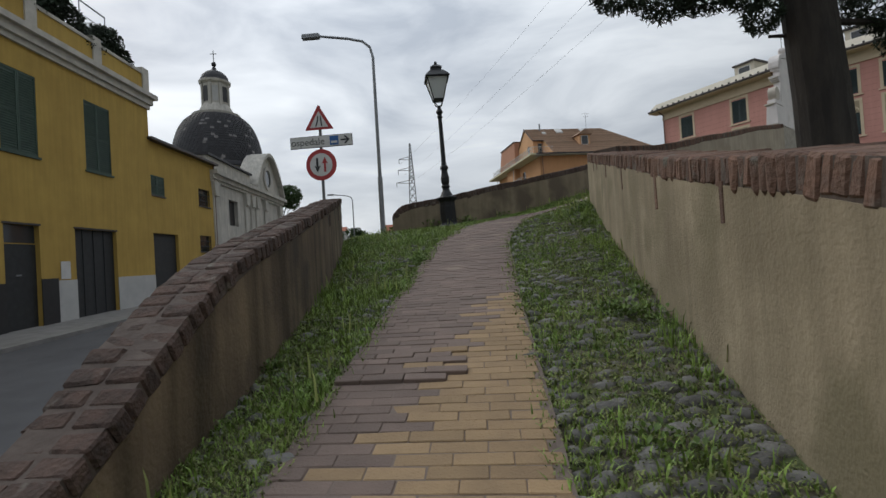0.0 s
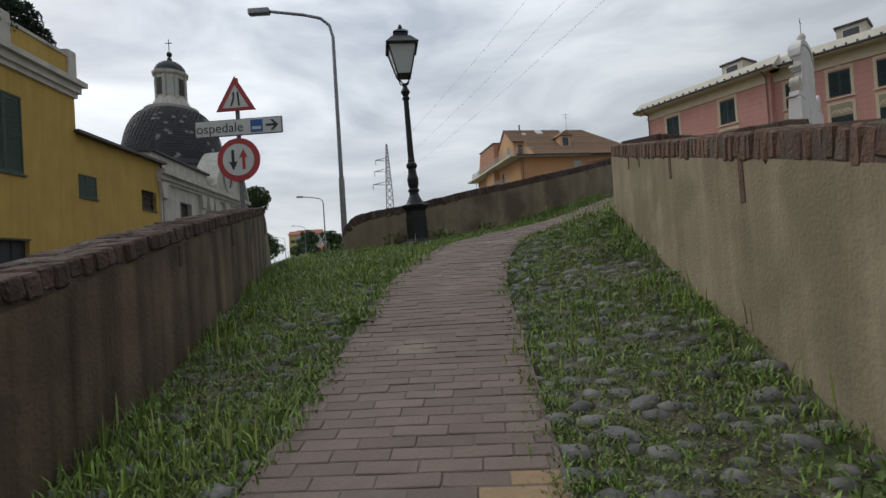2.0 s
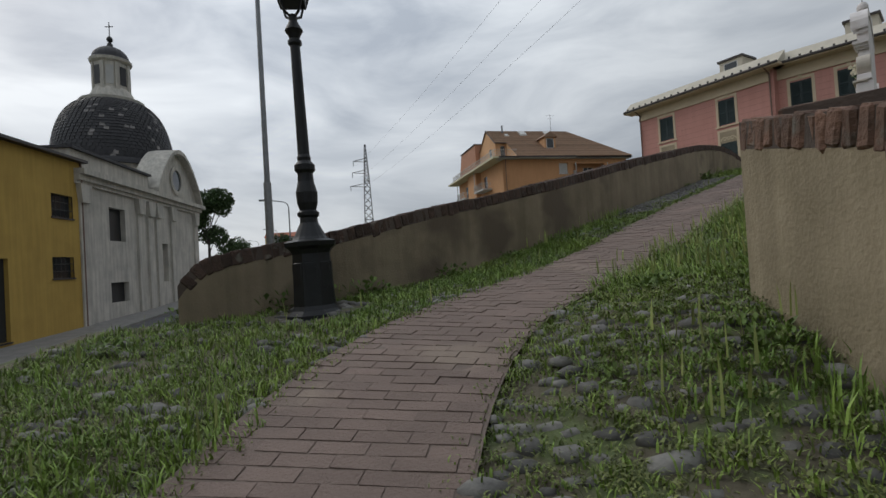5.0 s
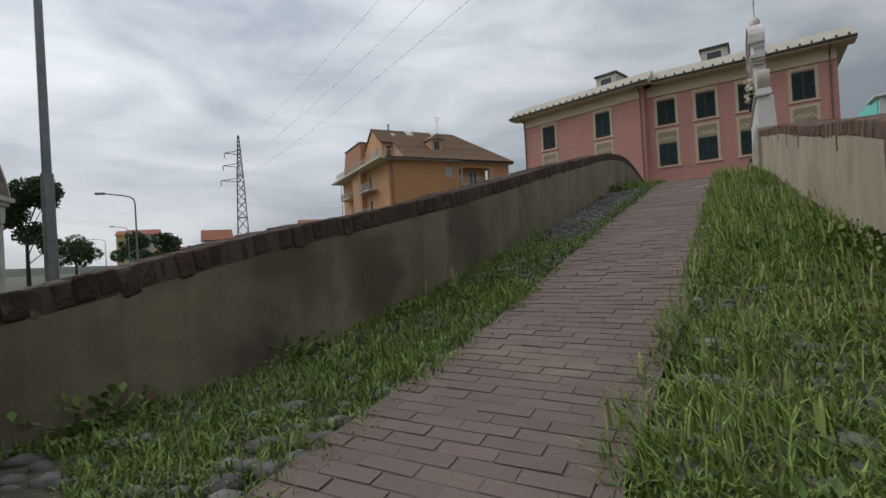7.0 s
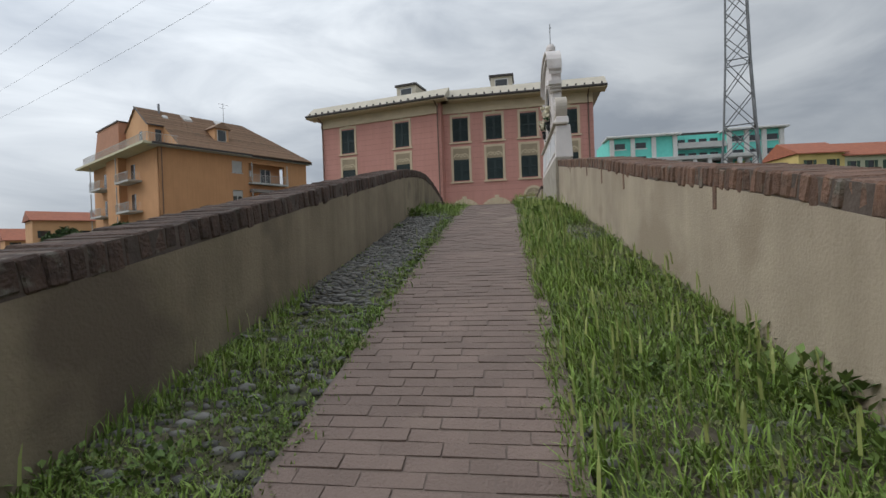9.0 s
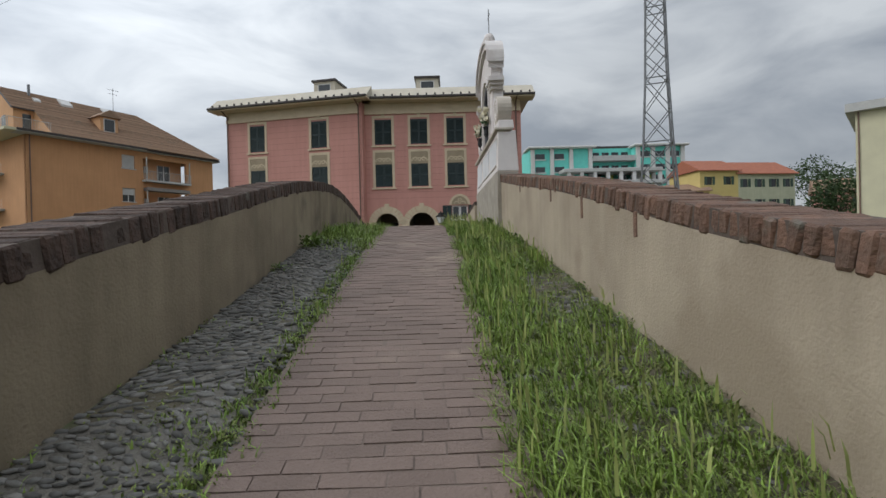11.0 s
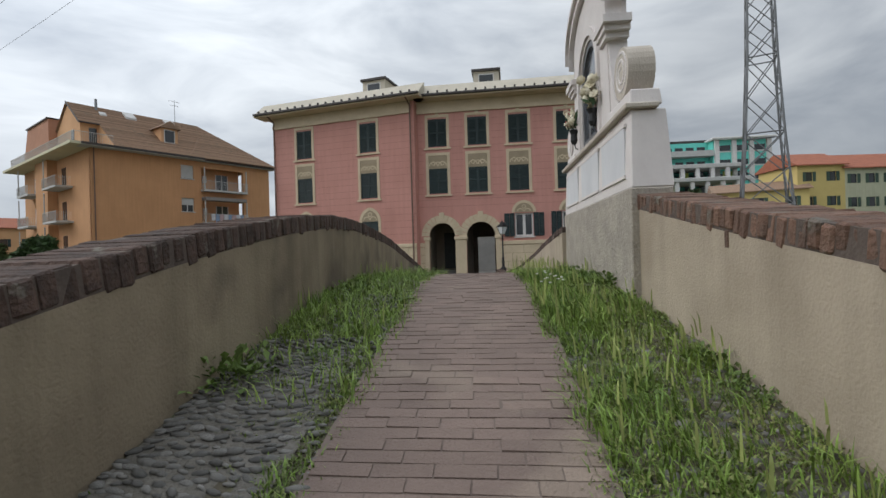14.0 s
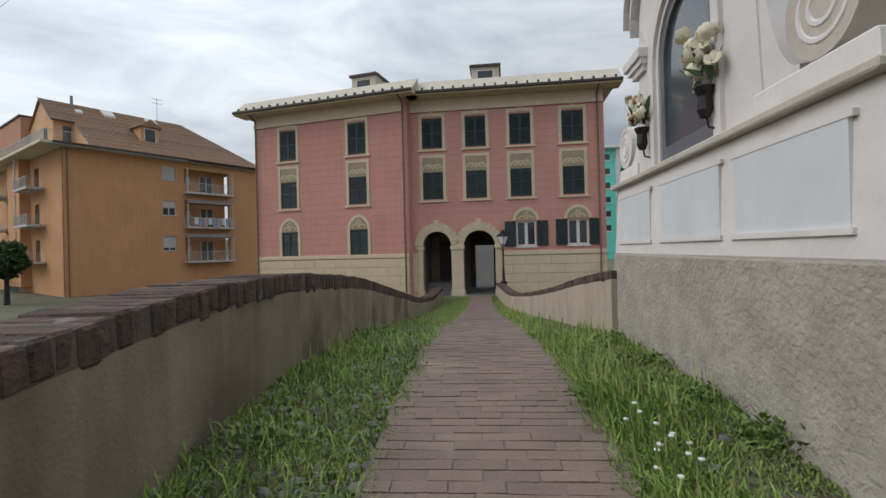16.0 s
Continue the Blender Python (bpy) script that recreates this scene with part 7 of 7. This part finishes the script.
# taller tufts at the foot of the parapets
for s, side in ((12.2, 4), (13.6, 4), (14.7, 4), (9.2, 4), (26.2, 4), (31.6, 4), (33.4, 4), (20.4, 2), (22.0, 2), (11.0, 2), (12.7, 2), (14.0, 2), (29.0, 2)):
    for k in range(130):
        x, y = verge(s + rng.gauss(0, 0.25), side, rng.uniform(0.8, 1.0))
        tall.append((x, y, deck_z(x, y) - 0.01, rng.uniform(0.06, 0.2), rng.uniform(0, 6.28), rng.uniform(0.1, 0.7)))
for _ in range(9000):
    s, f = rng.uniform(17.5, 31.0), rng.uniform(-0.05, 0.95)
    x, y = verge(s, 4, f)
    u = (x + y) / 1.414
    m = noise.noise((x * 1.1, y * 1.1, 11.0))
    if rng.random() > (0.6 if u < 14.5 or f < 0.45 else 0.12) + 0.9 * m:
        continue
    key = (int(x * 8), int(y * 8))
    if key not in zgrid:
        zgrid[key] = deck_z(x, y)
    head = 2.2 + rng.gauss(0, 0.9)
    for k in range(2):
        tall.append((x + rng.gauss(0, 0.02), y + rng.gauss(0, 0.02), zgrid[key] - 0.01, rng.uniform(0.08, 0.2) * (1 + 0.5 * m), head + rng.gauss(0, 0.5), rng.uniform(0.5, 1.3)))
    if rng.random() < 0.16:
        ears.append((x, y, zgrid[key] + rng.uniform(0.1, 0.18), rng.uniform(0.1, 0.17), head, rng.uniform(0.4, 1.0)))
for _ in range(1800):
    s, f = rng.uniform(27.0, 33.5), rng.uniform(-0.05, 0.95)
    x, y = verge(s, 2, f)
    m = noise.noise((x * 1.1, y * 1.1, 15.0))
    if rng.random() < 0.75 + 0.7 * m:
        tall.append((x, y, deck_z(x, y) - 0.01, rng.uniform(0.1, 0.22) * (1 + 0.5 * m), rng.uniform(0, 6.28), rng.uniform(0.5, 1.3)))
for _ in range(9000):
    s, f = rng.uniform(14.0, 20.0), rng.uniform(0.0, 1.0)
    x, y = verge(s, 2, f)
    if rng.random() > 0.7 + 0.9 * noise.noise((x * 1.6, y * 1.6, 21.0)):
        continue
    z = deck_z(x, y)
    for k in range(3):
        short.append((x + rng.gauss(0, 0.03), y + rng.gauss(0, 0.03), z - 0.01, rng.uniform(0.03, 0.11), rng.uniform(0, 6.28), rng.uniform(0.1, 0.9)))
        clover.append((x + rng.gauss(0, 0.04), y + rng.gauss(0, 0.04), z + rng.uniform(0.0, 0.025), rng.uniform(0.01, 0.022), rng.uniform(0, 6.28), rng.uniform(0.9, 1.8)))
blades(short, "grass", GRASS, "short green grass on the verges", 0.0048, 1.1)
blades(clover, "clover", CLOVER, "low yellow-green clover carpet between the grass", 0.0048, 0.9)
blades(tall, "tall_grass", GRASS, "taller green grass on the verges", 0.0042, 0.8)
blades(ears, "grass_ears", STRAW, "pale ripening ears of wild barley", 0.0065, 0.4)


# strips of bare brick where the plaster has run off below the caps
def runs(wall_line, thick, spots, material):
    wall, line, nrm = wall_line
    arc = np.concatenate([[0], np.cumsum(np.hypot(*np.diff(line[:, :2], axis=0).T))])
    rng = random.Random(len(spots))
    for key, ln, wd in spots:
        i = int(np.argmin(np.abs(line[:, 1] - key)))
        t = Vector((*(line[min(i + 1, len(line) - 1), :2] - line[max(i - 1, 0), :2]), 0)).normalized()
        n = Vector((-t.y, t.x, 0)) * math.copysign(1, thick)
        bm = bx(-wd / 2, wd / 2, -0.006, 0.03, -ln, 0.0, bevel=0.003)
        for v in bm.verts:
            v.co.x += 0.012 * noise.noise(v.co * 9 + Vector((key, 0, 0)))
        o = part("bare_brick_strip", bm, material, wall)
        q = Vector(line[i]) - Vector((0, 0, 0.13))
        o.matrix_world = Matrix(((t.x, n.x, 0, q.x), (t.y, n.y, 0, q.y), (0, 0, 1, q.z), (0, 0, 0, 1)))


runs(wall_r1, -0.45, ((8.4, 0.16, 0.05), (7.9, 0.12, 0.04), (6.9, 0.2, 0.06), (5.5, 0.28, 0.06), (4.0, 0.3, 0.07), (2.6, 0.22, 0.05)), CAP)
runs(wall_r2, -0.45, ((10.6, 0.2, 0.06), (11.55, 0.3, 0.13), (12.6, 0.16, 0.05), (14.1, 0.18, 0.05), (14.9, 0.2, 0.05), (15.6, 0.14, 0.045), (16.6, 0.1, 0.04)), CAP)
runs(wall_l, 0.3, ((10.2, 0.28, 0.16), (8.9, 0.14, 0.06), (7.6, 0.2, 0.08), (6.1, 0.15, 0.06)), CAP_DARK)

# daisies by the verge
rng = random.Random(21)
for k in range(14):
    x, y = verge(29.3 + rng.gauss(0, 0.25), 4, rng.uniform(0.05, 0.3))
    fl = thing("daisy", Matrix.Translation((x, y, deck_z(x, y))), "small white wild flower in the grass", "flower", "daisies in the verge")
    part("stem", tb((0, 0, 0), (0.01, 0, 0.15), 0.002, seg=4), GRASS, fl)
    bm = bm_new()
    bmesh.ops.create_icosphere(bm, subdivisions=1, radius=0.016, matrix=Matrix.Translation((0.01, 0, 0.155)) @ Matrix.Diagonal((1, 1, 0.5, 1)))
    part("blossom", bm, WHITE, fl)


# leafy weeds at the foot of the parapets and along the verges
def weed(m, size, seed):
    rng = random.Random(seed)
    w = thing("weed", m, "low leafy green weed growing in the verge", "weed", "weeds on the verges")
    vs, fs = [], []
    for k in range(int(150 * size)):
        a, e, ln = rng.uniform(0, 6.28), rng.uniform(0.15, 1.35), rng.uniform(0.025, 0.065) * size
        d = Vector((math.cos(a) * math.cos(e), math.sin(a) * math.cos(e), math.sin(e)))
        s = Vector((-math.sin(a), math.cos(a), 0))
        o = Vector((rng.gauss(0, 0.07), rng.gauss(0, 0.07), 0)) * size + d * rng.uniform(0, 0.12) * size
        b = len(vs)
        vs += [tuple(o), tuple(o + d * ln * 0.5 + s * ln * 0.28), tuple(o + d * ln - Vector((0, 0, ln * 0.2))), tuple(o + d * ln * 0.5 - s * ln * 0.28)]
        fs.append((b, b + 1, b + 2, b + 3))
    me = bpy.data.meshes.new("weed_leaves")
    me.from_pydata(vs, [], fs)
    me.materials.append(LEAF_W)
    o = new("leaves", me)
    o.parent = w


LEAF_W = mat("weed_leaf", (0.17, 0.24, 0.06), (0.10, 0.165, 0.04), 0.7, 3.0, rand=0.35, island=True)
rng = random.Random(8)
for k in range(85):
    s, side = rng.uniform(7.5, 34), rng.choice((2, 4))
    f = rng.choice((rng.uniform(0.8, 1.0), rng.uniform(0.0, 1.0)))
    x, y = verge(s, side, f)
    u = (x + y) / 1.414
    if side == 2 and 13.8 < u < 19 and 0.2 < f < 0.93:
        continue
    weed(Matrix.Translation((x, y, deck_z(x, y) - 0.01)), rng.uniform(0.5, 1.1), k)
for k, (s, side, f, size) in enumerate(((17.4, 2, 0.93, 2.0), (17.9, 2, 0.95, 1.6), (18.6, 2, 0.94, 1.3), (16.9, 2, 0.96, 1.3), (20.6, 4, 0.93, 1.6), (20.2, 4, 0.95, 1.3), (29.6, 4, 0.93, 1.3), (27.4, 2, 0.93, 1.6))):
    x, y = verge(s, side, f)
    weed(Matrix.Translation((x, y, deck_z(x, y) - 0.01)), size, 200 + k)
